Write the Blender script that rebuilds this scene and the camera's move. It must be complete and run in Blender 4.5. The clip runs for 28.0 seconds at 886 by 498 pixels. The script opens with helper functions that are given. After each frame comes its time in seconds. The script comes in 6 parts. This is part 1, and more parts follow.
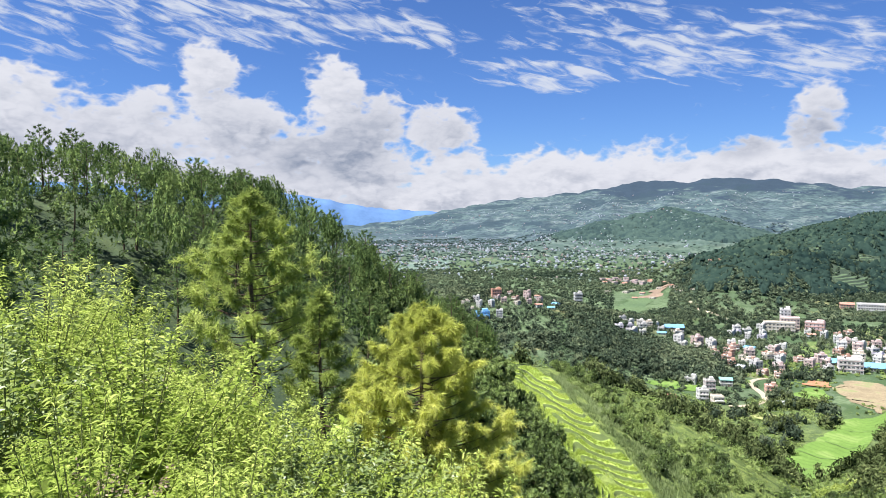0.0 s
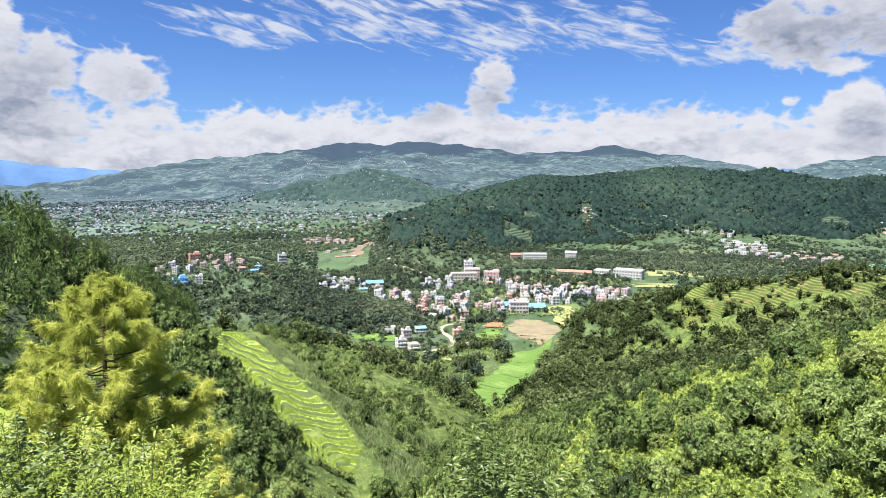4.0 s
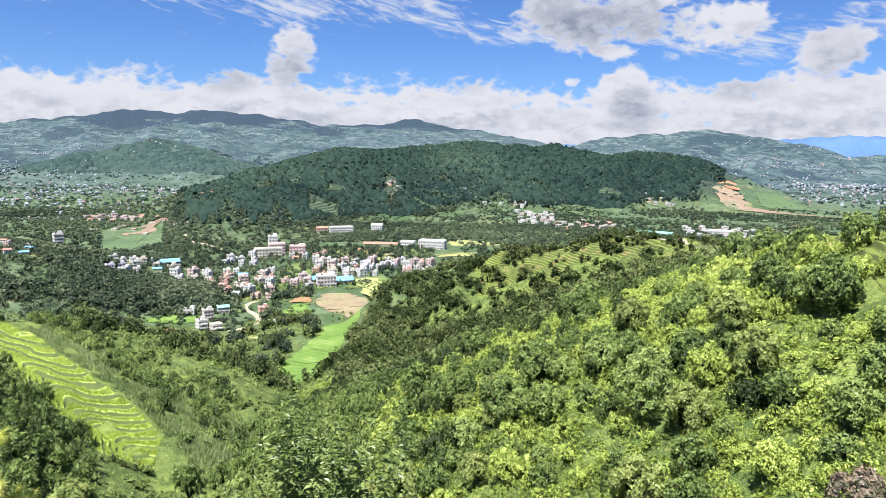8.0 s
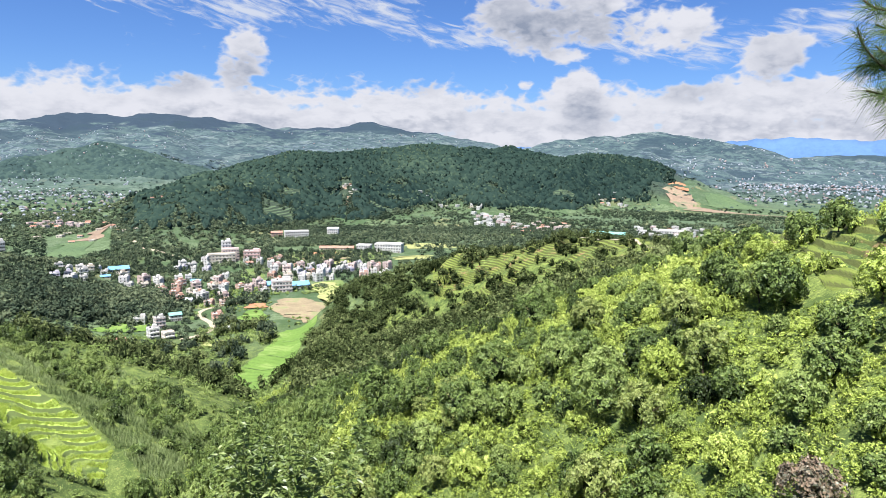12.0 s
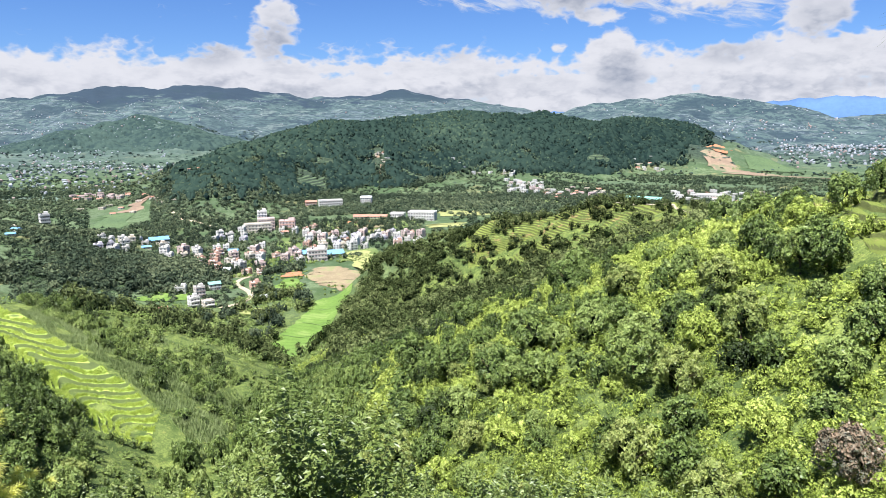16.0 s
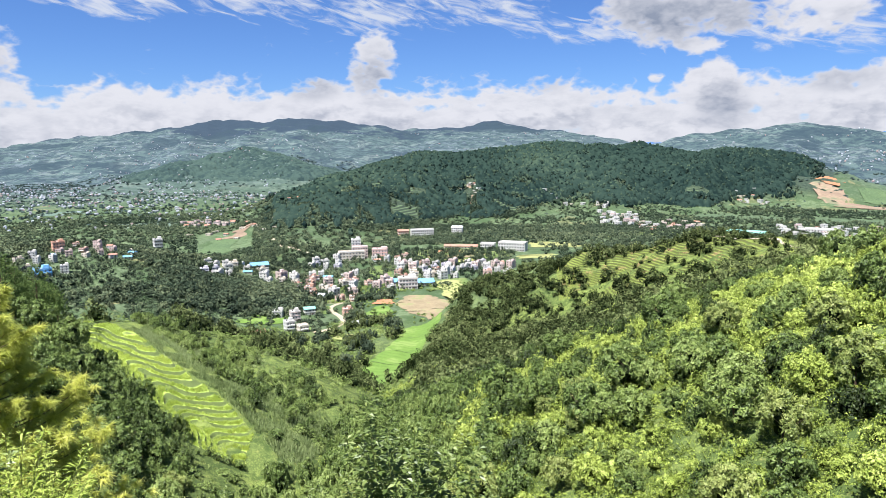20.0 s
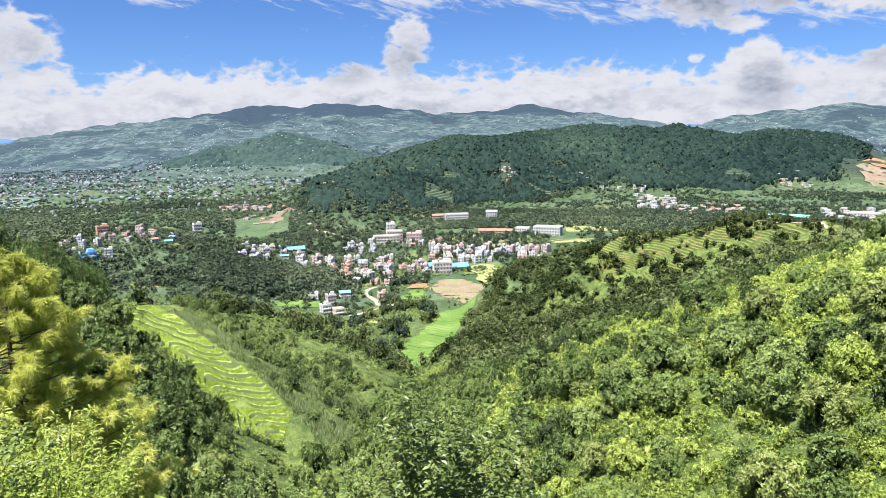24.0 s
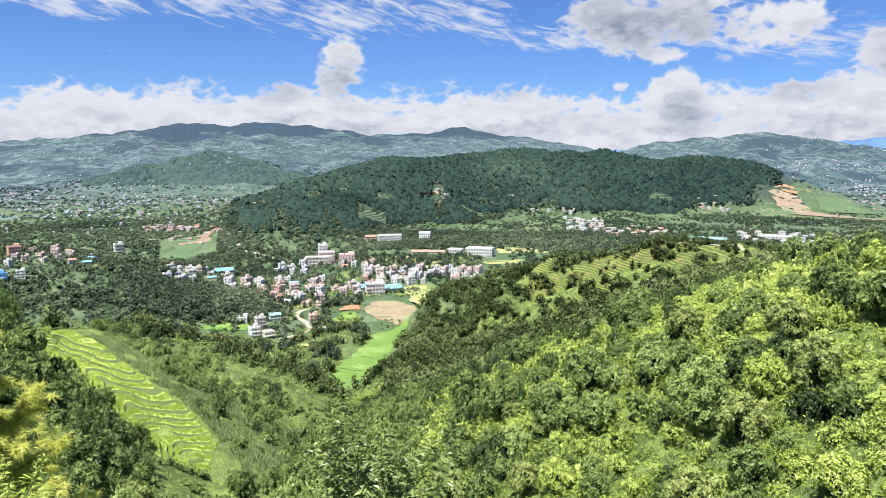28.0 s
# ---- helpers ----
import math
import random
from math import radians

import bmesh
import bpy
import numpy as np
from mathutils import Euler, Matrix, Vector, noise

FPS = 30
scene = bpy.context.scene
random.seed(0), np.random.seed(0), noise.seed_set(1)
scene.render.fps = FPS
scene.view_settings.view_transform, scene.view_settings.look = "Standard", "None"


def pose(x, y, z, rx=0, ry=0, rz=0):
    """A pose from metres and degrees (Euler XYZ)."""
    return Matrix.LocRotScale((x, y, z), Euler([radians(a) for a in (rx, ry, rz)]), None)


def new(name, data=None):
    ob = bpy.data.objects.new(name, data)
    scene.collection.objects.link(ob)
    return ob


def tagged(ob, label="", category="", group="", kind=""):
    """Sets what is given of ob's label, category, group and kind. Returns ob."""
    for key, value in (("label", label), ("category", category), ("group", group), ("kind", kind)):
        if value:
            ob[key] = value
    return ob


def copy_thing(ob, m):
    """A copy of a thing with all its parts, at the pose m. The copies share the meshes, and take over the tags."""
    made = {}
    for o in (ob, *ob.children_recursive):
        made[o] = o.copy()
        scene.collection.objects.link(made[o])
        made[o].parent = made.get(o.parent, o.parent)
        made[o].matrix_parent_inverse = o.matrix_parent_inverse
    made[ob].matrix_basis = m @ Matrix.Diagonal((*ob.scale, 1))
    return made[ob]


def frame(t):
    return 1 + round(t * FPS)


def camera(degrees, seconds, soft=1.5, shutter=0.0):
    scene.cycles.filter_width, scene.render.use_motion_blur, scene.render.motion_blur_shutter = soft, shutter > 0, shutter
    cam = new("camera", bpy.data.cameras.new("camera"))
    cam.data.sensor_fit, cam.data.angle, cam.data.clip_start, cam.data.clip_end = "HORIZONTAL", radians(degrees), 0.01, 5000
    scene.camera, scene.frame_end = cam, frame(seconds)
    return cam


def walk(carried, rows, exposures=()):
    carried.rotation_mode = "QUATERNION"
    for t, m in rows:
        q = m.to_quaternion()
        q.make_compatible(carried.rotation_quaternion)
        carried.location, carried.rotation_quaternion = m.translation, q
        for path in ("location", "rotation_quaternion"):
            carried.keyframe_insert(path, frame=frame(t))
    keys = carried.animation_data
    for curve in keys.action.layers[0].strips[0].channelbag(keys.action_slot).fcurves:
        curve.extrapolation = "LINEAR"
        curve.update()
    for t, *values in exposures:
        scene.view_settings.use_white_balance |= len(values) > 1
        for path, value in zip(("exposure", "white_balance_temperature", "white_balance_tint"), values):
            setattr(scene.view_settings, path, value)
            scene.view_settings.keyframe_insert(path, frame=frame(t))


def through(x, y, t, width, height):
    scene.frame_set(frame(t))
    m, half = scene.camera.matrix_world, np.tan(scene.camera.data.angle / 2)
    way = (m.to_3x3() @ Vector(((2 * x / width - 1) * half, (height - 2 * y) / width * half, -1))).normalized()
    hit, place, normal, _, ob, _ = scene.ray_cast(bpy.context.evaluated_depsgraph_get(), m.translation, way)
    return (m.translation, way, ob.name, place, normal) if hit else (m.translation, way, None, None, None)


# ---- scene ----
EYE_Z = 110.0
cam = camera(66.25, 28.0, soft=0.75)
PATH = [  # seconds, heading clockwise from north, tilt, lean
    (0, -41.07, -2.98, -0.41),
    (0.5, -34.51, -2.55, 0.09),
    (1, -29.36, -2.35, 0.21),
    (1.5, -24.67, -2.44, -0.00),
    (2, -20.36, -2.57, 0.03),
    (2.5, -17.31, -2.71, -0.08),
    (3, -16.27, -3.55, -0.23),
    (3.5, -16.43, -5.31, 0.12),
    (5.5, -15.97, -7.24, 0.39),
    (6, -11.36, -7.36, 0.53),
    (6.5, -5.83, -7.49, 0.76),
    (7, -2.29, -7.79, 0.84),
    (7.5, -0.96, -8.16, 0.79),
    (8, 0.00, -8.50, 0.81),
    (8.5, 1.33, -8.57, 1.00),
    (9, 2.57, -8.28, 1.26),
    (9.5, 3.18, -7.78, 1.32),
    (10, 3.03, -7.53, 1.21),
    (10.5, 2.59, -7.64, 1.06),
    (11, 2.31, -7.89, 0.92),
    (11.5, 2.65, -8.11, 0.65),
    (12, 3.67, -8.22, 0.57),
    (12.5, 4.82, -8.30, 0.53),
    (14.5, 4.10, -9.14, 0.38),
    (15, 3.21, -9.65, -0.12),
    (15.5, 2.03, -10.24, -0.39),
    (16, 0.82, -10.97, -0.55),
    (16.5, 0.09, -11.82, -0.82),
    (17, -0.78, -12.61, -0.96),
    (17.5, -2.44, -12.06, -0.64),
    (18, -4.61, -10.34, -0.44),
    (18.5, -6.31, -8.47, -0.53),
    (19, -7.04, -7.90, -0.78),
    (19.5, -6.99, -8.19, -0.77),
    (20, -6.84, -8.34, -0.67),
    (20.5, -6.91, -8.12, -0.76),
    (21, -7.22, -8.00, -1.06),
    (21.5, -7.70, -8.18, -1.35),
    (22, -8.42, -8.65, -1.63),
    (22.5, -9.14, -9.23, -1.54),
    (24.5, -9.94, -9.62, -1.08),
    (25, -10.11, -9.61, -1.11),
    (25.5, -9.36, -9.70, -0.88),
    (26, -7.85, -9.29, -0.49),
    (26.5, -6.23, -8.82, -0.23),
    (27, -5.08, -8.48, -0.10),
    (27.5, -4.40, -8.14, -0.10),
    (28, -4.07, -7.88, -0.15),
]
def sway(t):
    """The hand's small step to the side as the turn begins."""
    s = min(1.0, t / 2.4)
    return 0.10 * (s * s * (3 - 2 * s) - 1)


walk(cam, [(t, pose(0.75 * sway(t), 0.66 * sway(t), EYE_Z, 0, 0, -yaw) @ pose(0, 0, 0, 90 + tilt) @ pose(0, 0, 0, 0, 0, lean))
           for t, yaw, tilt, lean in PATH])

# ---- light ----
SUN_AZ, SUN_EL = -150.0, 67.0   # clockwise from north, height in degrees
sun = new("sun", bpy.data.lights.new("sun", "SUN"))
sun.data.energy, sun.data.angle, sun.data.color = 5.0, radians(0.5), (1.0, 0.975, 0.945)
sun.matrix_world = pose(0, 0, 400, 90 - SUN_EL, 0, 180 - SUN_AZ)
scene.view_settings.exposure = 1.5


class Nodes:
    """Short hand for building node trees."""

    def __init__(self, tree):
        self.tree = tree
        tree.nodes.clear()

    def add(self, kind, **settings):
        node = self.tree.nodes.new(kind)
        for key, value in settings.items():
            setattr(node, key, value)
        return node

    def put(self, value, socket):
        if isinstance(value, bpy.types.NodeSocket):
            self.tree.links.new(value, socket)
        else:
            socket.default_value = value

    def math(self, op, a, b=0.0, c=0.0, clamp=False):
        node = self.add("ShaderNodeMath", operation=op, use_clamp=clamp)
        for k, v in enumerate((a, b, c)):
            self.put(v, node.inputs[k])
        return node.outputs[0]

    def mix(self, f, a, b):
        node = self.add("ShaderNodeMix", data_type="RGBA")
        self.put(f, node.inputs[0]), self.put(a, node.inputs[6]), self.put(b, node.inputs[7])
        return node.outputs[2]

    def noise(self, vec, scale, detail=4.0, rough=0.55, distort=0.0):
        node = self.add("ShaderNodeTexNoise")
        if vec is not None:
            self.put(vec, node.inputs["Vector"])
        for key, v in (("Scale", scale), ("Detail", detail), ("Roughness", rough), ("Distortion", distort)):
            self.put(v, node.inputs[key])
        return node.outputs["Fac"]

    def step(self, v, lo, hi, a=0.0, b=1.0):
        node = self.add("ShaderNodeMapRange", interpolation_type="SMOOTHSTEP")
        for k, x in enumerate((v, lo, hi, a, b)):
            self.put(x, node.inputs[k])
        return node.outputs[0]

    def xyz(self, x, y, z=0.0):
        node = self.add("ShaderNodeCombineXYZ")
        for k, v in enumerate((x, y, z)):
            self.put(v, node.inputs[k])
        return node.outputs[0]


def rgb(r, g, b):
    return (r, g, b, 1.0)


def make_world():
    world = bpy.data.worlds.new("sky")
    scene.world = world
    world.use_nodes = True
    n = Nodes(world.node_tree)
    sky = n.add("ShaderNodeTexSky", sky_type="NISHITA", sun_disc=False)
    sky.sun_elevation, sky.sun_rotation = radians(SUN_EL), radians(SUN_AZ)
    sky.altitude, sky.air_density, sky.dust_density, sky.ozone_density = 1500.0, 1.0, 0.6, 2.5
    way = n.add("ShaderNodeTexCoord").outputs["Generated"]
    sep = n.add("ShaderNodeSeparateXYZ")
    n.put(way, sep.inputs[0])
    az = n.math("MULTIPLY", n.math("ARCTAN2", sep.outputs[0], sep.outputs[1]), 57.2958)
    el = n.math("MULTIPLY", n.math("ARCSINE", sep.outputs[2]), 57.2958)

    # cumulus heaps: azimuth, elevation, half width, half height in degrees, strength, greyness
    heaps = [(-76, 6.5, 9, 4.0, 1.0, 0.1), (-66, 6.2, 8, 3.6, 1.0, 0.25), (-59.5, 9.6, 2.3, 3.9, 1.0, 0.1), (-57.5, 7.0, 4.0, 2.6, 1.0, 0.3), (-50.0, 9.3, 2.8, 3.6, 1.0, 0.05), (-46.5, 7.4, 3.0, 2.6, 1.0, 0.5),
             (-51, 5.0, 8, 2.6, 1.0, 0.6), (-41.5, 7.0, 3.6, 1.9, 0.95, 0.35), (-12.0, 7.8, 1.7, 1.5, 1.0, 0.25), (-12.7, 6.0, 1.9, 1.3, 0.95, 0.9), (-17.6, 5.2, 2.3, 1.0, 0.7, 1.0),
             (11.5, 9.9, 4.4, 1.9, 1.0, 0.95), (8.5, 10.9, 3.2, 2.2, 0.9, 0.8), (16.0, 9.5, 2.8, 1.3, 0.8, 1.0), (14.0, 12.6, 6.5, 2.2, 0.9, 0.0), (20.5, 9.4, 4.6, 1.7, 0.8, 0.0), (13.0, 7.8, 2.2, 0.8, 0.7, 0.1),
             (14.4, 4.9, 2.0, 1.7, 1.0, 0.0), (15.2, 3.0, 1.8, 1.5, 0.9, 0.6), (10.4, 5.4, 0.8, 0.5, 0.8, 0.0), (28.8, 7.4, 2.6, 1.9, 0.9, 0.45), (23.0, 4.8, 2.4, 0.9, 0.7, 0.8), (30.0, 4.4, 6.0, 1.6, 0.9, 0.1), (1.5, 5.3, 2.0, 0.8, 0.6, 0.8)]

    def density(a, e):
        p = n.xyz(n.math("MULTIPLY", a, 0.10), n.math("MULTIPLY", e, 0.17), 0.3)
        rough = n.noise(p, 2.6, 6.0, 0.5)
        puff = n.math("ABSOLUTE", n.math("MULTIPLY_ADD", n.noise(p, 6.0, 3.0, 0.45), 2.0, -1.0))
        total = n.math("ADD", n.math("MULTIPLY_ADD", rough, 1.7, -0.85), n.math("MULTIPLY_ADD", puff, -0.9, 0.16))
        # the low bank over the hills
        top = n.math("MULTIPLY_ADD", n.noise(n.xyz(n.math("MULTIPLY", a, 0.09), 3.0), 1.0, 3.0), 3.4, 3.4)
        bank = n.step(n.math("SUBTRACT", e, top), 1.6, -2.2)
        best, gloom = n.math("MULTIPLY", bank, 1.05), 0.0
        for a0, e0, wa, we, amp, grey in heaps:
            da = n.math("MULTIPLY", n.math("SUBTRACT", a, a0), 1.0 / wa)
            de = n.math("MULTIPLY", n.math("SUBTRACT", e, e0), 1.0 / we)
            d = n.step(n.math("SQRT", n.math("ADD", n.math("MULTIPLY", da, da), n.math("MULTIPLY", de, de))), 1.6, 0.3)
            best = n.math("MAXIMUM", best, n.math("MULTIPLY", d, amp))
            if grey > 0.2:
                gloom = n.math("MAXIMUM", gloom, n.math("MULTIPLY", d, grey))
        return n.math("ADD", n.math("SUBTRACT", best, 0.5), total), gloom

    d0, gloom = density(az, el)
    d1, _ = density(n.math("SUBTRACT", az, 0.5), n.math("ADD", el, 1.0))
    cover = n.step(d0, -0.16, 0.26)
    lit = n.step(n.math("SUBTRACT", d0, d1), -0.5, 0.3)
    thick = n.step(d0, 0.0, 0.75)
    knot = n.noise(n.xyz(n.math("MULTIPLY", az, 0.20), n.math("MULTIPLY", el, 0.5), 5.0), 1.2, 6.0, 0.6)
    shade = n.math("MULTIPLY", n.math("SUBTRACT", 1.0, lit), n.math("MULTIPLY_ADD", thick, 0.45, 0.12))
    shade = n.math("ADD", shade, n.math("MULTIPLY", thick, n.step(knot, 0.42, 0.66, 0.0, 0.28)))
    shade = n.math("ADD", shade, n.math("MULTIPLY", gloom, n.math("MULTIPLY_ADD", thick, 0.45, 0.30)), clamp=True)
    heap = n.mix(shade, rgb(0.97, 0.985, 1.08), rgb(0.36, 0.42, 0.56))
    # thin high streaks
    s = n.math("ADD", n.math("MULTIPLY", az, 0.35), n.math("MULTIPLY", el, 1.25))
    q = n.xyz(n.math("MULTIPLY", n.math("SUBTRACT", az, n.math("MULTIPLY", el, 0.6)), 0.09), n.math("MULTIPLY", s, 0.33), 7.0)
    streak = n.noise(q, 3.6, 6.0, 0.56, 0.6)
    broad = n.noise(n.xyz(n.math("MULTIPLY", az, 0.045), n.math("MULTIPLY", el, 0.12), 2.0), 1.6, 2.0)
    zone = n.math("MULTIPLY", n.math("MULTIPLY", n.step(el, 9.0, 14.0, 0.0, 0.75), n.step(el, 34.0, 20.0)), n.step(broad, 0.42, 0.6))
    # sheets of small high cloud: azimuth, elevation, half width, half height
    for a0, e0, wa, we in ((-17, 12.2, 14, 3.0), (-33, 11.2, 7, 1.5), (4.5, 9.1, 7, 1.1), (-62, 15.6, 15, 2.2), (21, 8.6, 9, 2.0), (-46, 15.0, 8, 1.5), (33, 9.0, 5, 1.5), (-3, 11.5, 6, 2.0)):
        da = n.math("MULTIPLY", n.math("SUBTRACT", az, a0), 1.0 / wa)
        de = n.math("MULTIPLY", n.math("ADD", n.math("SUBTRACT", el, e0), n.math("MULTIPLY", n.math("SUBTRACT", az, a0), 0.08)), 1.0 / we)
        d = n.math("SQRT", n.math("ADD", n.math("MULTIPLY", da, da), n.math("MULTIPLY", de, de)))
        zone = n.math("MAXIMUM", zone, n.step(d, 1.25, 0.5))
    thin = n.math("MULTIPLY", n.step(n.math("MULTIPLY_ADD", zone, 0.2, streak), 0.58, 0.86), n.step(zone, 0.02, 0.4, 0.0, 0.92))
    blue = n.add("ShaderNodeMix", data_type="RGBA", blend_type="MULTIPLY")
    blue.inputs[0].default_value = 1.0
    n.put(sky.outputs[0], blue.inputs[6])
    blue.inputs[7].default_value = rgb(0.44, 0.63, 0.97)
    sky_bg = n.add("ShaderNodeBackground")
    n.put(blue.outputs[2], sky_bg.inputs[0])
    sky_bg.inputs[1].default_value = SKY_STRENGTH
    cloud_bg = n.add("ShaderNodeBackground")
    n.put(n.mix(cover, rgb(0.86, 0.92, 1.06), heap), cloud_bg.inputs[0])
    cloud_bg.inputs[1].default_value = CLOUD_STRENGTH
    above = n.step(el, -1.0, 0.0)
    amount = n.math("MULTIPLY", n.math("MAXIMUM", cover, thin), above)
    mixed = n.add("ShaderNodeMixShader")
    n.put(amount, mixed.inputs[0])
    n.tree.links.new(sky_bg.outputs[0], mixed.inputs[1])
    n.tree.links.new(cloud_bg.outputs[0], mixed.inputs[2])
    out = n.add("ShaderNodeOutputWorld")
    n.tree.links.new(mixed.outputs[0], out.inputs[0])


SKY_STRENGTH, CLOUD_STRENGTH = 0.052, 0.29
make_world()

# ---- materials ----


def material(name):
    mat = bpy.data.materials.new(name)
    mat.use_nodes = True
    n = Nodes(mat.node_tree)
    n.out = n.add("ShaderNodeOutputMaterial")
    n.pos = n.add("ShaderNodeNewGeometry").outputs["Position"]
    return mat, n


def finish(n, colour, rough=0.9, bump=None, strength=0.3, distance=0.1, spec=0.2, metal=0.0):
    b = n.add("ShaderNodeBsdfPrincipled")
    n.put(colour, b.inputs["Base Color"]), n.put(rough, b.inputs["Roughness"])
    b.inputs["Specular IOR Level"].default_value = spec
    b.inputs["Metallic"].default_value = metal
    if bump is not None:
        k = n.add("ShaderNodeBump")
        k.inputs["Strength"].default_value, k.inputs["Distance"].default_value = strength, distance
        n.put(bump, k.inputs["Height"])
        n.tree.links.new(k.outputs[0], b.inputs["Normal"])
    n.tree.links.new(b.outputs[0], n.out.inputs[0])


def leafy(name, dark, mid, light, through=0.3, gloss=0.12, grain=2.2, cut=0.0):
    """Foliage: each leaf varies a little, each plant by its tint."""
    mat, n = material(name)
    tint = n.add("ShaderNodeAttribute", attribute_name="tint").outputs["Fac"]
    isle = n.add("ShaderNodeNewGeometry").outputs["Random Per Island"]
    obj = n.add("ShaderNodeObjectInfo").outputs["Random"]
    f = n.math("ADD", n.math("MULTIPLY_ADD", isle, 0.42, n.math("MULTIPLY", tint, 0.88)), n.math("MULTIPLY_ADD", obj, 0.3, -0.25))
    speck = n.noise(n.pos, grain, 3.0, 0.7)
    f = n.math("MULTIPLY_ADD", n.math("SUBTRACT", speck, 0.5), 0.55, n.math("SUBTRACT", f, 0.05))
    turned = None
    if cut:
        # single leaves of a spray: each with its own tone and tilt
        cell = n.add("ShaderNodeTexVoronoi")
        n.put(n.pos, cell.inputs["Vector"])
        cell.inputs["Scale"].default_value = cut
        tilt = n.add("ShaderNodeVectorMath", operation="MULTIPLY_ADD")
        n.put(cell.outputs["Color"], tilt.inputs[0])
        tilt.inputs[1].default_value, tilt.inputs[2].default_value = (1.4, 1.4, 1.2), (-0.7, -0.7, -0.4)
        lean = n.add("ShaderNodeVectorMath", operation="ADD")
        n.put(tilt.outputs[0], lean.inputs[0])
        n.put(n.add("ShaderNodeNewGeometry").outputs["Normal"], lean.inputs[1])
        norm = n.add("ShaderNodeVectorMath", operation="NORMALIZE")
        n.put(lean.outputs[0], norm.inputs[0])
        turned = norm.outputs[0]
        one = n.add("ShaderNodeSeparateColor")
        n.put(cell.outputs["Color"], one.inputs[0])
        f = n.math("ADD", f, n.math("MULTIPLY_ADD", one.outputs[0], 0.36, -0.18))
    col = n.mix(n.step(f, 0.5, 1.0), n.mix(n.step(f, 0.0, 0.5), dark, mid), light)
    d, t = n.add("ShaderNodeBsdfDiffuse"), n.add("ShaderNodeBsdfTranslucent")
    g = n.add("ShaderNodeBsdfGlossy")
    g.inputs["Roughness"].default_value = 0.45
    g.inputs["Color"].default_value = rgb(0.9, 0.95, 0.9)
    n.put(col, d.inputs[0]), n.put(col, t.inputs[0])
    if turned is not None:
        n.put(turned, d.inputs["Normal"]), n.put(turned, g.inputs["Normal"])
    m1, m2 = n.add("ShaderNodeMixShader"), n.add("ShaderNodeMixShader")
    m1.inputs[0].default_value, m2.inputs[0].default_value = through, gloss * 0.35
    n.tree.links.new(d.outputs[0], m1.inputs[1]), n.tree.links.new(t.outputs[0], m1.inputs[2])
    n.tree.links.new(m1.outputs[0], m2.inputs[1]), n.tree.links.new(g.outputs[0], m2.inputs[2])
    if not cut:
        n.tree.links.new(m2.outputs[0], n.out.inputs[0])
        return mat
    # gaps between the leaves of a spray
    gap = n.step(cell.outputs["Distance"], 0.60, 0.56)
    m3, clear = n.add("ShaderNodeMixShader"), n.add("ShaderNodeBsdfTransparent")
    n.put(gap, m3.inputs[0])
    n.tree.links.new(clear.outputs[0], m3.inputs[1]), n.tree.links.new(m2.outputs[0], m3.inputs[2])
    n.tree.links.new(m3.outputs[0], n.out.inputs[0])
    return mat


def paint(name, colour, vary=0.12, scale=0.6, rough=0.8, spread=0.0):
    """Plaster, paint or sheet with stains at two scales; spread varies it from thing to thing."""
    mat, n = material(name)
    a = n.noise(n.pos, scale, 5.0, 0.6)
    b = n.noise(n.pos, scale * 9, 3.0)
    f = n.math("ADD", n.math("MULTIPLY", a, 0.7), n.math("MULTIPLY", b, 0.3))
    dark = rgb(*(c * (1 - 2.2 * vary) for c in colour))
    finish(n, n.mix(n.step(f, 0.3, 0.62), dark, rgb(*colour)), rough, b, 0.2, 0.02)
    return mat


LEAF_FOREST = leafy("forest_leaf", rgb(0.021, 0.034, 0.010), rgb(0.080, 0.125, 0.031), rgb(0.175, 0.235, 0.066), 0.16, 0.06, grain=1.2, cut=4.6)
LEAF_WOOD = leafy("wood_leaf", rgb(0.015, 0.022, 0.008), rgb(0.060, 0.080, 0.030), rgb(0.151, 0.180, 0.073), 0.12, 0, grain=0.5, cut=1.5)
LEAF_BRIGHT = leafy("bush_leaf", rgb(0.080, 0.116, 0.022), rgb(0.252, 0.325, 0.060), rgb(0.435, 0.510, 0.128), 0.24, 0.06, grain=1.0, cut=6.5)
LEAF_RUST = leafy("rust_leaf", rgb(0.05, 0.056, 0.038), rgb(0.092, 0.100, 0.068), rgb(0.20, 0.145, 0.10), 0.15, 0.1, grain=1.0, cut=6)
LEAF_SAPWOOD = leafy("light_tree_leaf", rgb(0.062, 0.090, 0.024), rgb(0.156, 0.203, 0.053), rgb(0.284, 0.324, 0.101), 0.22, 0.06, grain=1.0, cut=5.5)
LEAF_PINE = leafy("pine_needle", rgb(0.045, 0.078, 0.030), rgb(0.11, 0.168, 0.058), rgb(0.23, 0.30, 0.10), 0.3, 0, grain=0.8)
LEAF_PINEWOOD = leafy("pine_wood_needle", rgb(0.036, 0.062, 0.022), rgb(0.100, 0.155, 0.050), rgb(0.215, 0.285, 0.092), 0.25, 0, grain=0.6, cut=3.4)
LEAF_MIDPINE = leafy("light_pine_needle", rgb(0.16, 0.21, 0.05), rgb(0.32, 0.39, 0.10), rgb(0.50, 0.56, 0.17), 0.45, 0, grain=2)
LEAF_WEED = leafy("weed_leaf", rgb(0.106, 0.152, 0.029), rgb(0.258, 0.336, 0.064), rgb(0.460, 0.529, 0.147), 0.42, 0, grain=2.2)
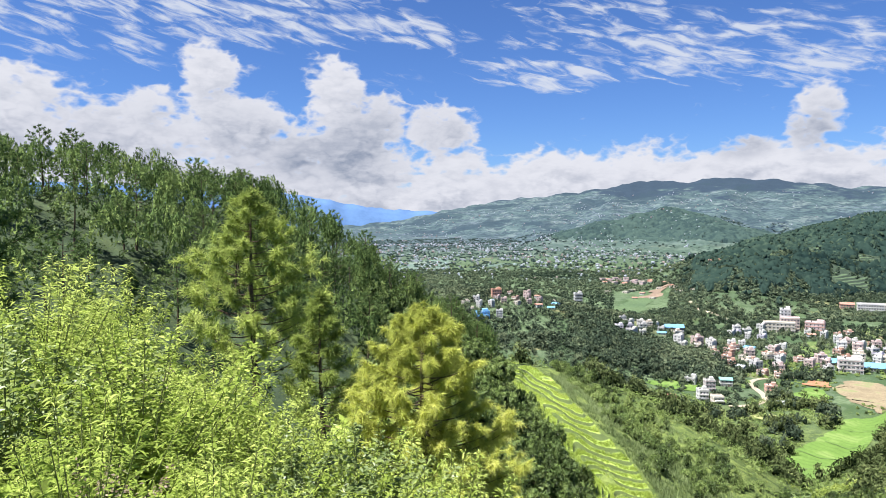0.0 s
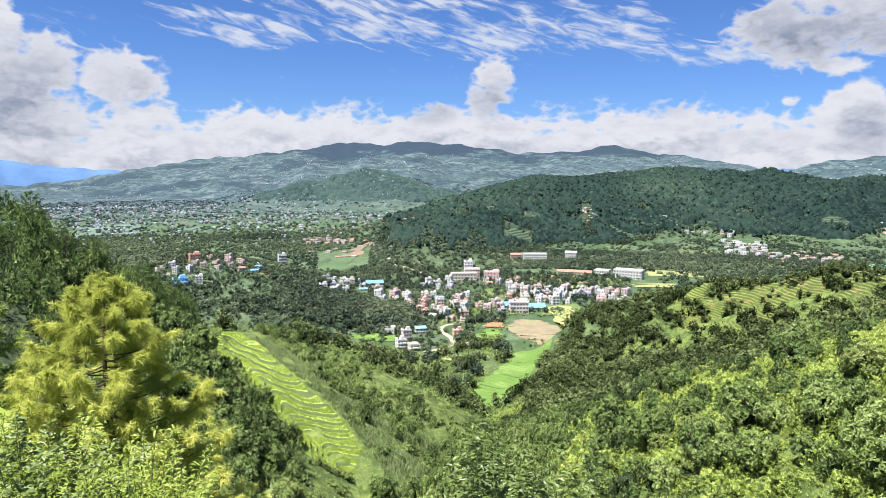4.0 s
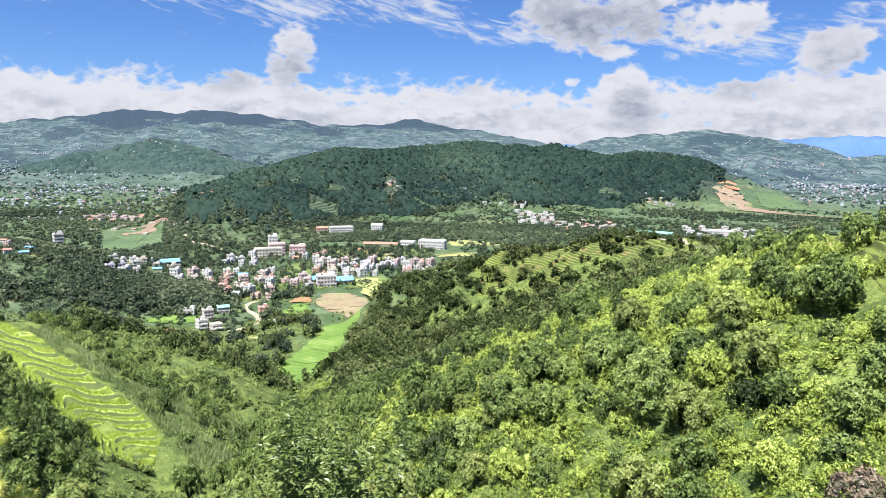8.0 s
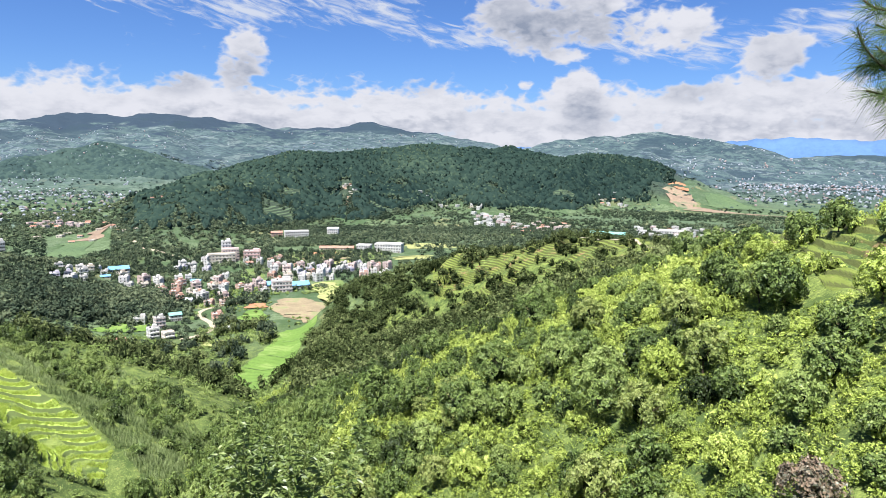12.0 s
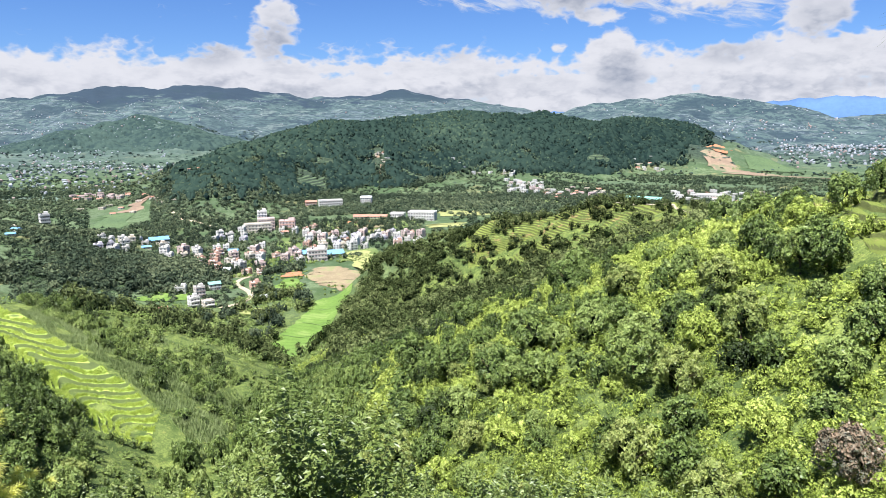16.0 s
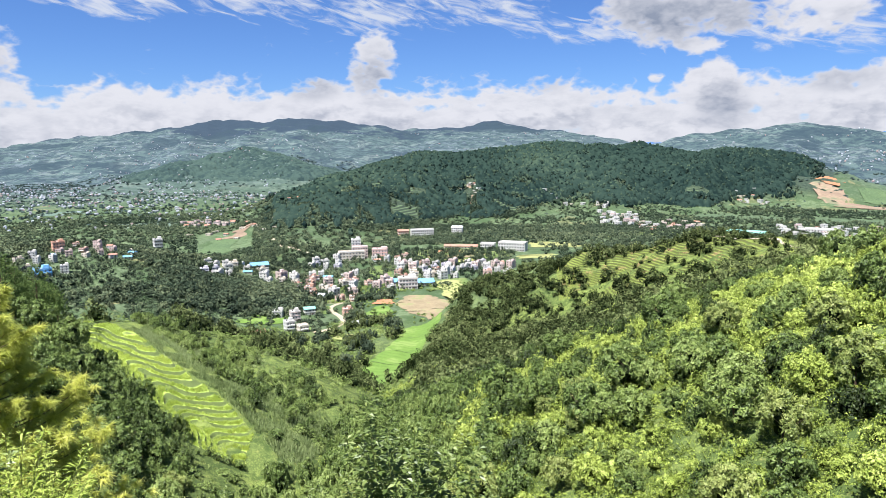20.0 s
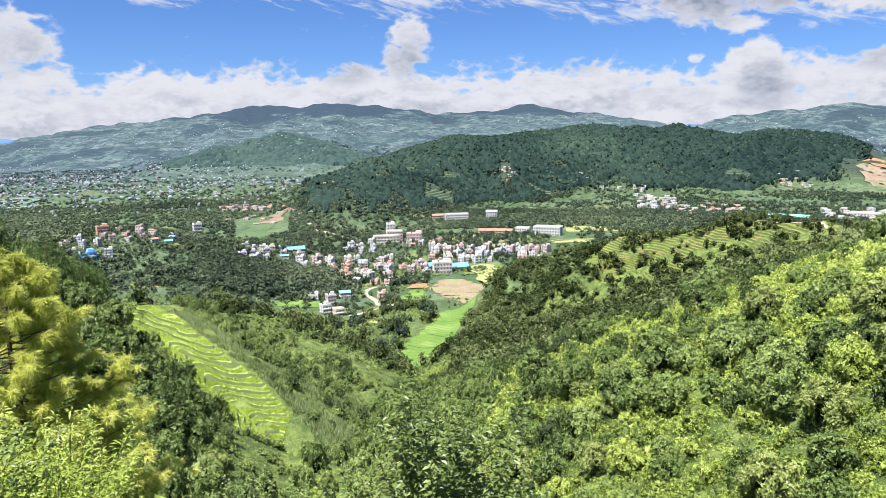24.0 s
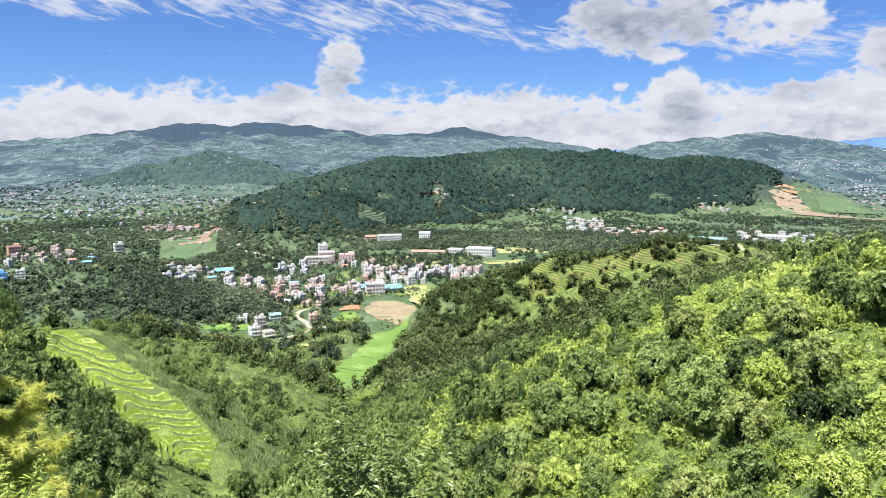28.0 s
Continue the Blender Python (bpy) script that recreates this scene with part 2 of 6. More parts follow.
LEAF_SAP = leafy("sapling_leaf", rgb(0.042, 0.068, 0.017), rgb(0.101, 0.148, 0.035), rgb(0.218, 0.272, 0.080), 0.3, 0.1, grain=3)
LEAF_DRY = leafy("dry_leaf", rgb(0.134, 0.100, 0.062), rgb(0.269, 0.200, 0.124), rgb(0.403, 0.320, 0.217), 0.3, grain=8)
LEAF_YOUNG = leafy("young_pine_needle", rgb(0.30, 0.34, 0.07), rgb(0.55, 0.58, 0.145), rgb(0.74, 0.73, 0.24), 0.5, 0, grain=4)
# the far wood's blue-green tones have distance haze put into them
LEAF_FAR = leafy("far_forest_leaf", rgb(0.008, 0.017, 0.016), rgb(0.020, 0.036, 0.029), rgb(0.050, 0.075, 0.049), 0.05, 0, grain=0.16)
LEAF_SCRUB = leafy("scrub_leaf", rgb(0.050, 0.076, 0.022), rgb(0.140, 0.198, 0.050), rgb(0.240, 0.305, 0.095), 0.18, 0.06, grain=1.2, cut=5)
# darker copies of the leaf colours for crown cores: inner shade put into colour
SHADED_FOREST = leafy("shaded_forest_leaf", rgb(0.006, 0.011, 0.004), rgb(0.014, 0.022, 0.009), rgb(0.029, 0.041, 0.016), 0.02, 0, grain=1.6)
SHADED_VALLEY = leafy("shaded_valley_leaf", rgb(0.014, 0.024, 0.016), rgb(0.024, 0.037, 0.024), rgb(0.040, 0.056, 0.034), 0.02, 0, grain=0.6)
SHADED_BRIGHT = leafy("shaded_bush_leaf", rgb(0.020, 0.030, 0.007), rgb(0.050, 0.066, 0.014), rgb(0.096, 0.120, 0.030), 0.02, 0, grain=2)
SHADED_SCRUB = leafy("shaded_scrub_leaf", rgb(0.025, 0.036, 0.013), rgb(0.050, 0.066, 0.024), rgb(0.090, 0.111, 0.042), 0.02, 0, grain=2)
# valley, plain and second hill leaves: haze put in as bluer colours
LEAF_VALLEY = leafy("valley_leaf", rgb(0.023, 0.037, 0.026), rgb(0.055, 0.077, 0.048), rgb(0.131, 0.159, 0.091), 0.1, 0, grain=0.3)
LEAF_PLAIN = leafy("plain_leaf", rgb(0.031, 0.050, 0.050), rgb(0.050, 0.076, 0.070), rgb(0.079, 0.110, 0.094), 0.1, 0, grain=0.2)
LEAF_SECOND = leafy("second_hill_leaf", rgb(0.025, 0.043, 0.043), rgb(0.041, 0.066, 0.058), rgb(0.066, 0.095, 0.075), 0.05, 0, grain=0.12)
LEAF_MAIZE = leafy("maize_leaf", rgb(0.098, 0.134, 0.052), rgb(0.178, 0.232, 0.092), rgb(0.285, 0.345, 0.160), 0.3, 0, grain=1.5)
LEAF_CROP = leafy("crop_leaf", rgb(0.19, 0.27, 0.04), rgb(0.33, 0.42, 0.07), rgb(0.50, 0.56, 0.13), 0.3, grain=3)


def bark_material():
    mat, n = material("bark")
    f = n.noise(n.pos, 6.0, 6.0, 0.65)
    finish(n, n.mix(f, rgb(0.03, 0.022, 0.016), rgb(0.13, 0.09, 0.065)), 0.95, f, 0.8, 0.05)
    return mat


BARK = bark_material()


def ground_material():
    mat, n = material("hillside_ground")
    farm = n.add("ShaderNodeAttribute", attribute_name="farm").outputs["Fac"]
    far = n.add("ShaderNodeAttribute", attribute_name="far").outputs["Fac"]
    fine, mid, wide = n.noise(n.pos, 0.9, 6.0, 0.7), n.noise(n.pos, 0.06, 6.0, 0.6), n.noise(n.pos, 0.012, 5.0, 0.6)
    clump = n.noise(n.pos, 0.28, 6.0, 0.7)
    weed = n.noise(n.pos, 3.2, 5.0, 0.75)
    scrub = n.mix(n.step(mid, 0.35, 0.62), rgb(0.07, 0.10, 0.028), rgb(0.15, 0.19, 0.048))
    scrub = n.mix(n.step(clump, 0.42, 0.56, 0.85, 0.0), scrub, rgb(0.03, 0.055, 0.014))
    scrub = n.mix(n.step(fine, 0.55, 0.72, 0, 0.55), scrub, rgb(0.25, 0.24, 0.08))
    scrub = n.mix(n.step(weed, 0.40, 0.52, 0.8, 0.0), scrub, rgb(0.05, 0.075, 0.02))
    scrub = n.mix(n.step(weed, 0.55, 0.66, 0.0, 0.45), scrub, rgb(0.30, 0.36, 0.09))
    # field plots stepping with the height
    sep = n.add("ShaderNodeSeparateXYZ")
    n.put(n.pos, sep.inputs[0])
    level = n.math("FLOOR", n.math("MULTIPLY", n.math("ADD", sep.outputs[2], n.math("MULTIPLY", wide, 30.0)), 0.16))
    cell = n.add("ShaderNodeTexVoronoi", distance="CHEBYCHEV")
    n.put(n.xyz(n.math("MULTIPLY", sep.outputs[0], 0.030), n.math("MULTIPLY", sep.outputs[1], 0.026), level), cell.inputs["Vector"])
    cell.inputs["Scale"].default_value = 1.0
    pick = n.add("ShaderNodeSeparateColor")
    n.put(cell.outputs["Color"], pick.inputs[0])
    plot = n.mix(pick.outputs[0], rgb(0.060, 0.088, 0.052), rgb(0.115, 0.155, 0.082))
    plot = n.mix(n.step(pick.outputs[1], 0.92, 0.94, 0.0, 0.6), plot, rgb(0.23, 0.20, 0.09))
    plot = n.mix(n.step(pick.outputs[2], 0.6, 0.7, 0.0, 0.7), plot, rgb(0.045, 0.080, 0.035))
    plot = n.mix(n.step(n.noise(n.pos, 0.09, 6.0, 0.7), 0.40, 0.58, 0.75, 0.0), plot, rgb(0.035, 0.065, 0.022))
    tuft = n.noise(n.pos, 0.55, 6.0, 0.75)
    plot = n.mix(n.step(tuft, 0.40, 0.52, 0.75, 0.0), plot, rgb(0.04, 0.065, 0.028))
    plot = n.mix(n.step(tuft, 0.56, 0.68, 0.0, 0.5), plot, rgb(0.145, 0.18, 0.08))
    col = n.mix(farm, scrub, plot)
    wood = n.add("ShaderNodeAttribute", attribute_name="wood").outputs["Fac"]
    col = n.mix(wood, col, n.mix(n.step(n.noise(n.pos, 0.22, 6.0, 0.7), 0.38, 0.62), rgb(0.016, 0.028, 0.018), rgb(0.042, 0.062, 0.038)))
    plots = n.add("ShaderNodeTexVoronoi")
    n.put(n.xyz(n.math("MULTIPLY", sep.outputs[0], 0.016), n.math("MULTIPLY", sep.outputs[1], 0.010), n.math("MULTIPLY", sep.outputs[2], 0.085)), plots.inputs["Vector"])
    plots.inputs["Scale"].default_value = 1.0
    tone = n.add("ShaderNodeSeparateColor")
    n.put(plots.outputs["Color"], tone.inputs[0])
    # far ground: distance haze is put into these blue-grey colours
    hazed = n.mix(tone.outputs[0], rgb(0.034, 0.058, 0.062), rgb(0.066, 0.100, 0.098))
    hazed = n.mix(n.step(tone.outputs[1], 0.82, 0.86, 0.0, 0.8), hazed, rgb(0.098, 0.128, 0.125))
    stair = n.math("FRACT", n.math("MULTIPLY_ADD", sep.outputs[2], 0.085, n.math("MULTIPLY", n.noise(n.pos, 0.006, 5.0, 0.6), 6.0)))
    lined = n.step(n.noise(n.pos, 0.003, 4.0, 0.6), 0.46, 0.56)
    hazed = n.mix(n.math("MULTIPLY", n.step(stair, 0.62, 0.8, 0.0, 0.55), lined), hazed, rgb(0.098, 0.122, 0.148))
    hazed = n.mix(n.step(n.noise(n.pos, 0.035, 6.0, 0.75), 0.44, 0.53, 0.85, 0.0), hazed, rgb(0.019, 0.034, 0.047))
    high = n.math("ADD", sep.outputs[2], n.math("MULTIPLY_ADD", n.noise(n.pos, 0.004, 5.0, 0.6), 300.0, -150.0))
    hazed = n.mix(n.step(high, 195.0, 222.0, 0.0, 0.95), hazed, rgb(0.017, 0.031, 0.048))
    hazed = n.mix(n.step(n.noise(n.pos, 0.0026, 6.0, 0.6), 0.56, 0.60, 0.0, 0.8), hazed, rgb(0.018, 0.034, 0.046))
    grove = n.add("ShaderNodeAttribute", attribute_name="grove").outputs["Fac"]
    # the grove's tones carry the haze's blue in the same way
    leaf = n.mix(n.step(n.noise(n.pos, 0.10, 6.0, 0.7), 0.36, 0.64), rgb(0.034, 0.058, 0.056), rgb(0.064, 0.096, 0.078))
    leaf = n.mix(n.step(wide, 0.55, 0.66, 0.0, 0.6), leaf, rgb(0.088, 0.12, 0.095))
    hazed = n.mix(grove, hazed, leaf)
    col = n.mix(grove, col, leaf)
    finish(n, n.mix(far, col, hazed), 0.95, fine, 0.6, 0.25)
    return mat


GROUND = ground_material()


def plain_ground(name, a, b, scale=0.1, c=None, bump=0.2, crop=0.0):
    """Earth or a field; crop mottles it with plants in rough rows."""
    mat, n = material(name)
    f, g = n.noise(n.pos, scale, 6.0, 0.65), n.noise(n.pos, scale * 12, 5.0, 0.7)
    col = n.mix(n.step(n.math("MULTIPLY_ADD", g, 0.5, n.math("MULTIPLY", f, 0.6)), 0.4, 0.7), a, b)
    if c:
        col = n.mix(n.step(f, 0.52, 0.62, 0.0, 0.8), col, c)
    if crop:
        sep = n.add("ShaderNodeSeparateXYZ")
        n.put(n.pos, sep.inputs[0])
        line = n.math("MULTIPLY_ADD", sep.outputs[0], 0.35, n.math("MULTIPLY_ADD", sep.outputs[1], 0.9, n.math("MULTIPLY", f, 9.0)))
        row = n.math("ABSOLUTE", n.math("SINE", n.math("MULTIPLY", line, 0.75)))
        speck = n.noise(n.pos, 0.8, 5.0, 0.7)
        dark = rgb(*(v * 0.45 for v in a[:3]))
        col = n.mix(n.math("MULTIPLY", n.step(n.math("MULTIPLY_ADD", speck, 0.9, n.math("MULTIPLY", row, 0.35)), 0.66, 0.50), crop), col, dark)
        g = speck
    finish(n, col, 0.95, g, 0.5, bump)
    return mat


RICE = plain_ground("rice", rgb(0.085, 0.15, 0.03), rgb(0.115, 0.19, 0.04), 0.06, rgb(0.15, 0.215, 0.06), crop=0.25)
SOIL = plain_ground("bare_soil", rgb(0.155, 0.125, 0.078), rgb(0.26, 0.21, 0.13), 0.07, rgb(0.15, 0.175, 0.075))
RED_SOIL = plain_ground("red_soil", rgb(0.24, 0.10, 0.055), rgb(0.36, 0.18, 0.10), 0.05)
DIRT_ROAD = plain_ground("dirt_road", rgb(0.27, 0.23, 0.165), rgb(0.38, 0.325, 0.24), 0.1)
PASTURE = plain_ground("pasture", rgb(0.065, 0.105, 0.05), rgb(0.09, 0.135, 0.06), 0.02, crop=0.7)
MEADOW = plain_ground("meadow", rgb(0.085, 0.13, 0.04), rgb(0.135, 0.185, 0.055), 0.04, rgb(0.18, 0.185, 0.08), crop=0.8)
QUARRY = plain_ground("quarry_earth", rgb(0.15, 0.11, 0.08), rgb(0.25, 0.185, 0.13), 0.02, rgb(0.10, 0.12, 0.07))
STUBBLE = plain_ground("stubble", rgb(0.21, 0.235, 0.085), rgb(0.33, 0.32, 0.14), 0.12, rgb(0.2, 0.24, 0.09), crop=0.5)
# fields of the far plain, paler and cooler: haze put into their colour
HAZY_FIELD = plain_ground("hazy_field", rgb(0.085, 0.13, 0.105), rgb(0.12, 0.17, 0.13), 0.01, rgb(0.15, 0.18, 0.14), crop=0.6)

# ---- the lie of the land ----


def polar(az, r, z):
    return (r * math.sin(radians(az)), r * math.cos(radians(az)), z)


def crest(*points):
    """A crest line from azimuth, distance and elevation angle seen from the lookout."""
    return np.array([polar(a, r, EYE_Z + r * math.tan(radians(e))) for a, r, e in points])


# crest, slope of its flanks (one, or several along it), roundness of its top
RIDGES = [
    (crest((-48, 3700, -0.9), (-40.8, 3900, 0.0), (-35.6, 4100, 1.0), (-28.6, 4200, 1.75), (-25.4, 4250, 2.3), (-22, 4300, 2.4), (-18.3, 4350, 2.75),
           (-15.5, 4350, 2.45), (-12.6, 4300, 1.95), (-10.7, 4250, 1.6), (-7.9, 4200, 1.8), (-3.8, 4150, 2.0), (-2.5, 4100, 2.2), (1.9, 4050, 1.25), (8, 3900, 0.4), (13, 3800, -0.6)), 0.185, 60),
    *[(crest((a, 4200, e - 0.1), (a - 0.9, 3700, e - 0.75), (a - 1.2, 3200, e - 1.7), (a - 2.0, 2700, e - 3.1)), 0.30, 30) for a, e in ((-36, 0.8), (-31, 1.4), (-26, 2.1), (-21.5, 2.3), (-17.5, 2.55), (-13, 1.9), (-9, 1.6), (-4.5, 1.85), (0.5, 1.4))],
    *[(crest((a, 3400, e - 0.1), (a - 0.5, 3000, e - 0.9), (a - 1.2, 2600, e - 2.2)), 0.32, 25) for a, e in ((15.5, 1.1), (20.6, 1.4), (25.2, 0.9))],
    (crest((-31, 2250, -1.9), (-26.8, 2350, -0.8), (-23, 2400, 0.0), (-20.3, 2300, -0.6), (-17.9, 2200, -1.5), (-14, 2100, -2.4)), 0.30, 60),
    (crest((10, 3700, -0.6), (13, 3500, 0.65), (15.3, 3450, 1.2), (17.9, 3400, 1.15), (20.6, 3400, 1.5), (25.2, 3300, 1.0), (27.5, 3300, 0.4), (29.7, 3300, -0.1), (32.8, 3400, -0.8), (36, 3600, -1.4)), 0.25, 50),
    (crest((30.5, 4400, -0.5), (33.1, 4500, 0.1), (36, 4500, 0.0), (44, 4500, 0.4)), 0.25, 60),
    (crest((-17.7, 1250, -3.2), (-13.3, 1400, -1.9), (-10.6, 1500, -1.1), (-8.7, 1550, -0.65), (-5, 1600, -0.35), (0.6, 1650, 0.1), (3.9, 1650, 0.15),
           (6.7, 1700, -0.15), (9, 1700, 0.0), (12.7, 1750, -0.4), (16.7, 1750, -0.25), (18.8, 1750, -0.75), (20.2, 1720, -2.0), (21.5, 1700, -3.2)), 0.36, 40),
    (crest((-8, 1450, -0.9), (-12, 1200, -2.8), (-16.4, 1000, -4.0), (-18, 850, -6.2), (-20, 740, -7.9)), 0.34, 25),
    (crest((-4, 1500, -0.9), (-4, 1250, -3.0), (-3, 1080, -5.2)), 0.42, 20),
    (crest((2.5, 1640, 0.1), (0.8, 1470, -1.4), (0.0, 1300, -3.0), (-0.5, 1180, -4.5)), 0.5, 18),
    (crest((9, 1690, -0.05), (7.8, 1520, -1.4), (7.4, 1360, -3.0), (7.6, 1240, -4.4)), 0.5, 18),
    (crest((16, 1745, -0.35), (14.2, 1580, -1.6), (13.4, 1420, -2.9), (13.8, 1290, -4.4)), 0.5, 18),
    (crest((-46, 520, -8.6), (-42, 560, -7.4), (-38.3, 600, -6.6), (-37, 640, -6.8), (-34, 640, -7.5), (-31, 620, -8.2), (-28.3, 560, -9.7), (-26.9, 520, -11.2), (-23.2, 470, -13.2)), 0.24, 25),
    (crest((-110, 120, 3.0), (-85, 140, 2.2), (-74, 150, 1.6), (-66.8, 170, 1.5), (-62, 180, 0.9), (-57.4, 190, 0.2), (-52.5, 200, -3.0), (-47, 215, -7.0), (-44, 230, -9.2), (-40.8, 240, -10.3), (-37, 250, -14)), (0.6, 0.62, 0.75, 0.85, 0.85), 8),
    (crest((-44, 232, -9.9), (-40, 240, -11.4), (-35.2, 240, -12.5), (-32, 214, -13.8), (-29.8, 190, -16), (-27, 169, -18.6), (-23.3, 146, -23), (-20, 128, -28)), (0.5, 0.62, 0.7), 4),
    (crest((-34, 250, -13.0), (-31, 255, -12.9), (-27.3, 240, -14.5), (-22.1, 215, -17.2), (-17.9, 190, -20.6), (-15.5, 165, -24.5)), (0.5, 0.6, 0.7), 10),
    (crest((-4, 420, -11.4), (-1.2, 400, -10.4), (3.2, 370, -9.4), (5.6, 350, -8.6), (10.3, 340, -8.2), (13.9, 330, -7.0), (17, 320, -7.0), (20, 310, -6.9), (22.6, 260, -8.1),
           (23.5, 220, -8.8), (26.2, 180, -8.2), (28.4, 160, -7.4), (30.9, 140, -6.4), (33.2, 125, -5.6), (40, 110, -3.4), (60, 95, 1.0), (95, 90, 4.0)), (1.1, 0.8, 0.42, 0.5, 0.75), 8),
    (crest((-4, 420, -12.2), (-5.5, 340, -15.6), (-7.5, 260, -18.6), (-9, 200, -21.6), (-10, 140, -26), (-6, 90, -31)), 0.85, 6),
    (np.array([polar(-85, 140, 115), polar(-80, 60, 104.5), polar(-75, 25, 105.2), polar(-72, 10, 107.4), (0.0, -0.5, 108.4), polar(100, 8, 108.2), polar(95, 90, 116)]), 0.80, 1.2),
    (np.array([polar(180, 12, 108.8), polar(180, 60, 118), polar(180, 300, 150), polar(200, 900, 180)]), 0.8, 3.0),
    (np.array([polar(-110, 300, 120), polar(-140, 900, 180), polar(200, 900, 180), polar(120, 900, 160), polar(95, 300, 120)]), 0.5, 20.0),
]


def lie(x, y):
    """Height of the land at arrays x, y."""
    x, y = np.asarray(x, float), np.asarray(y, float)
    r = np.hypot(x, y)
    az = np.degrees(np.arctan2(x, y))
    z = np.clip((300 - r) * 0.22, 0, None) ** 1.0 + np.clip(r - 1900, 0, None) * 0.012 - 2.0
    soft = np.clip(r * 0.02, 0.4, 12)
    for line, slope, top in RIDGES:
        best = np.full(x.shape, -1e9)
        steep = np.interp(np.linspace(0, 1, len(line)), np.linspace(0, 1, len(slope)), slope) if isinstance(slope, tuple) else np.full(len(line), slope)
        for p, q, g, h in zip(line[:-1], line[1:], steep[:-1], steep[1:]):
            d = q - p
            s = np.clip(((x - p[0]) * d[0] + (y - p[1]) * d[1]) / (d[0] ** 2 + d[1] ** 2), 0, 1)
            gap = np.hypot(x - p[0] - s * d[0], y - p[1] - s * d[1])
            best = np.maximum(best, p[2] + s * d[2] - (g + s * (h - g)) * (np.sqrt(gap ** 2 + top ** 2) - top))
        h = np.clip(0.5 + 0.5 * (best - z) / soft, 0, 1)
        z = z * (1 - h) + best * h + soft * h * (1 - h) * 0.5
    hill = np.clip(z / 40, 0, 1)
    for wave, amp in ((900, 26), (420, 13), (170, 5), (70, 1.6), (22, 0.5), (7, 0.16)):
        k = 2 * math.pi / wave
        w = np.sin(k * (x + 0.35 * y) + 1.3 * np.sin(k * 0.7 * y + wave)) * np.sin(k * (y - 0.25 * x) + 1.1 * np.sin(k * 0.6 * x - wave))
        z = z + amp * w * hill * np.clip((r - wave * 2.2) / (wave * 2), 0, 1) * (np.clip((4300 - r) / 1600, 0.3, 1) if wave > 500 else 1) * (0.75 if wave > 300 else 1)
    return z


def lie_at(x, y):
    return float(lie(np.array([x]), np.array([y]))[0])


def mesh_from(name, verts, faces, mat, attributes=(), smooth=False):
    """A mesh from arrays; faces is an (n, 3) or (n, 4) array."""
    me = bpy.data.meshes.new(name)
    n, k = faces.shape
    me.vertices.add(len(verts)), me.loops.add(n * k), me.polygons.add(n)
    me.vertices.foreach_set("co", np.asarray(verts, np.float32).ravel())
    me.loops.foreach_set("vertex_index", np.asarray(faces, np.int32).ravel())
    me.polygons.foreach_set("loop_start", np.arange(0, n * k, k, dtype=np.int32))
    me.polygons.foreach_set("use_smooth", np.full(n, smooth))
    for key, values in attributes:
        me.attributes.new(key, "FLOAT", "POINT").data.foreach_set("value", np.asarray(values, np.float32))
    me.update()
    me.materials.append(mat)
    return me


def grid_faces(rows, cols, wrap=False):
    i, j = np.meshgrid(np.arange(rows - 1), np.arange(cols if wrap else cols - 1), indexing="ij")
    a, b = i * cols + j, i * cols + (j + 1) % cols
    return np.stack([a, b, b + cols, a + cols], -1).reshape(-1, 4)


def build_ground():
    az = np.concatenate([np.arange(-84, 46, 0.28), np.arange(46, 276, 2.5)])
    r = np.concatenate([[0.02], np.geomspace(0.6, 4960, 240)])
    rr, aa = np.meshgrid(r, np.radians(az), indexing="ij")
    x, y = (rr * np.sin(aa)).ravel(), (rr * np.cos(aa)).ravel()
    z = lie(x, y)
    d, a = np.hypot(x, y), np.degrees(np.arctan2(x, y))
    farm = np.clip((d - 330) / 120, 0, 1)
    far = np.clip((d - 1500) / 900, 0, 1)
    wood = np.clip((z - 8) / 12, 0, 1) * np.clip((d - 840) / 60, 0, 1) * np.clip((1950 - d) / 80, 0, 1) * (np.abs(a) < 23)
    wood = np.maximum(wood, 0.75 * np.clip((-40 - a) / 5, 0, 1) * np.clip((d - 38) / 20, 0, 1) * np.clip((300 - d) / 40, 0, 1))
    grove = np.clip((z - 14) / 20, 0, 1) * np.clip((d - 1650) / 100, 0, 1) * np.clip((2600 - d) / 120, 0, 1) * ((a > -34) & (a < -12))
    z[:len(az)] = z[:len(az)].mean()
    x[:len(az)] = y[:len(az)] = 0.0
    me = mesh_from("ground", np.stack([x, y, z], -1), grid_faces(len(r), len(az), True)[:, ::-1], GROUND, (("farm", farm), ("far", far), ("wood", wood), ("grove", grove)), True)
    return tagged(new("ground", me), "green terraced hills and a valley floor", "ground", kind="structure")


build_ground()


def part(name, me, parent, label="", matrix=None):
    """One mesh as a part under a thing."""
    ob = new(name, me)
    ob.parent = parent
    if matrix is not None:
        ob.matrix_basis = matrix
    return tagged(ob, label)


def box_mesh(name, sx, sy, sz, mat, bevel=0.0):
    """A box standing on the origin."""
    bm = bmesh.new()
    bmesh.ops.create_cube(bm, size=1, matrix=Matrix.Translation((0, 0, sz / 2)) @ Matrix.Diagonal((sx, sy, sz, 1)))
    if bevel:
        bmesh.ops.bevel(bm, geom=bm.edges[:], offset=bevel, segments=1, affect="EDGES")
    me = bpy.data.meshes.new(name)
    bm.to_mesh(me)
    bm.free()
    me.materials.append(mat)
    return me


def at(az, r):
    return r * math.sin(radians(az)), r * math.cos(radians(az))


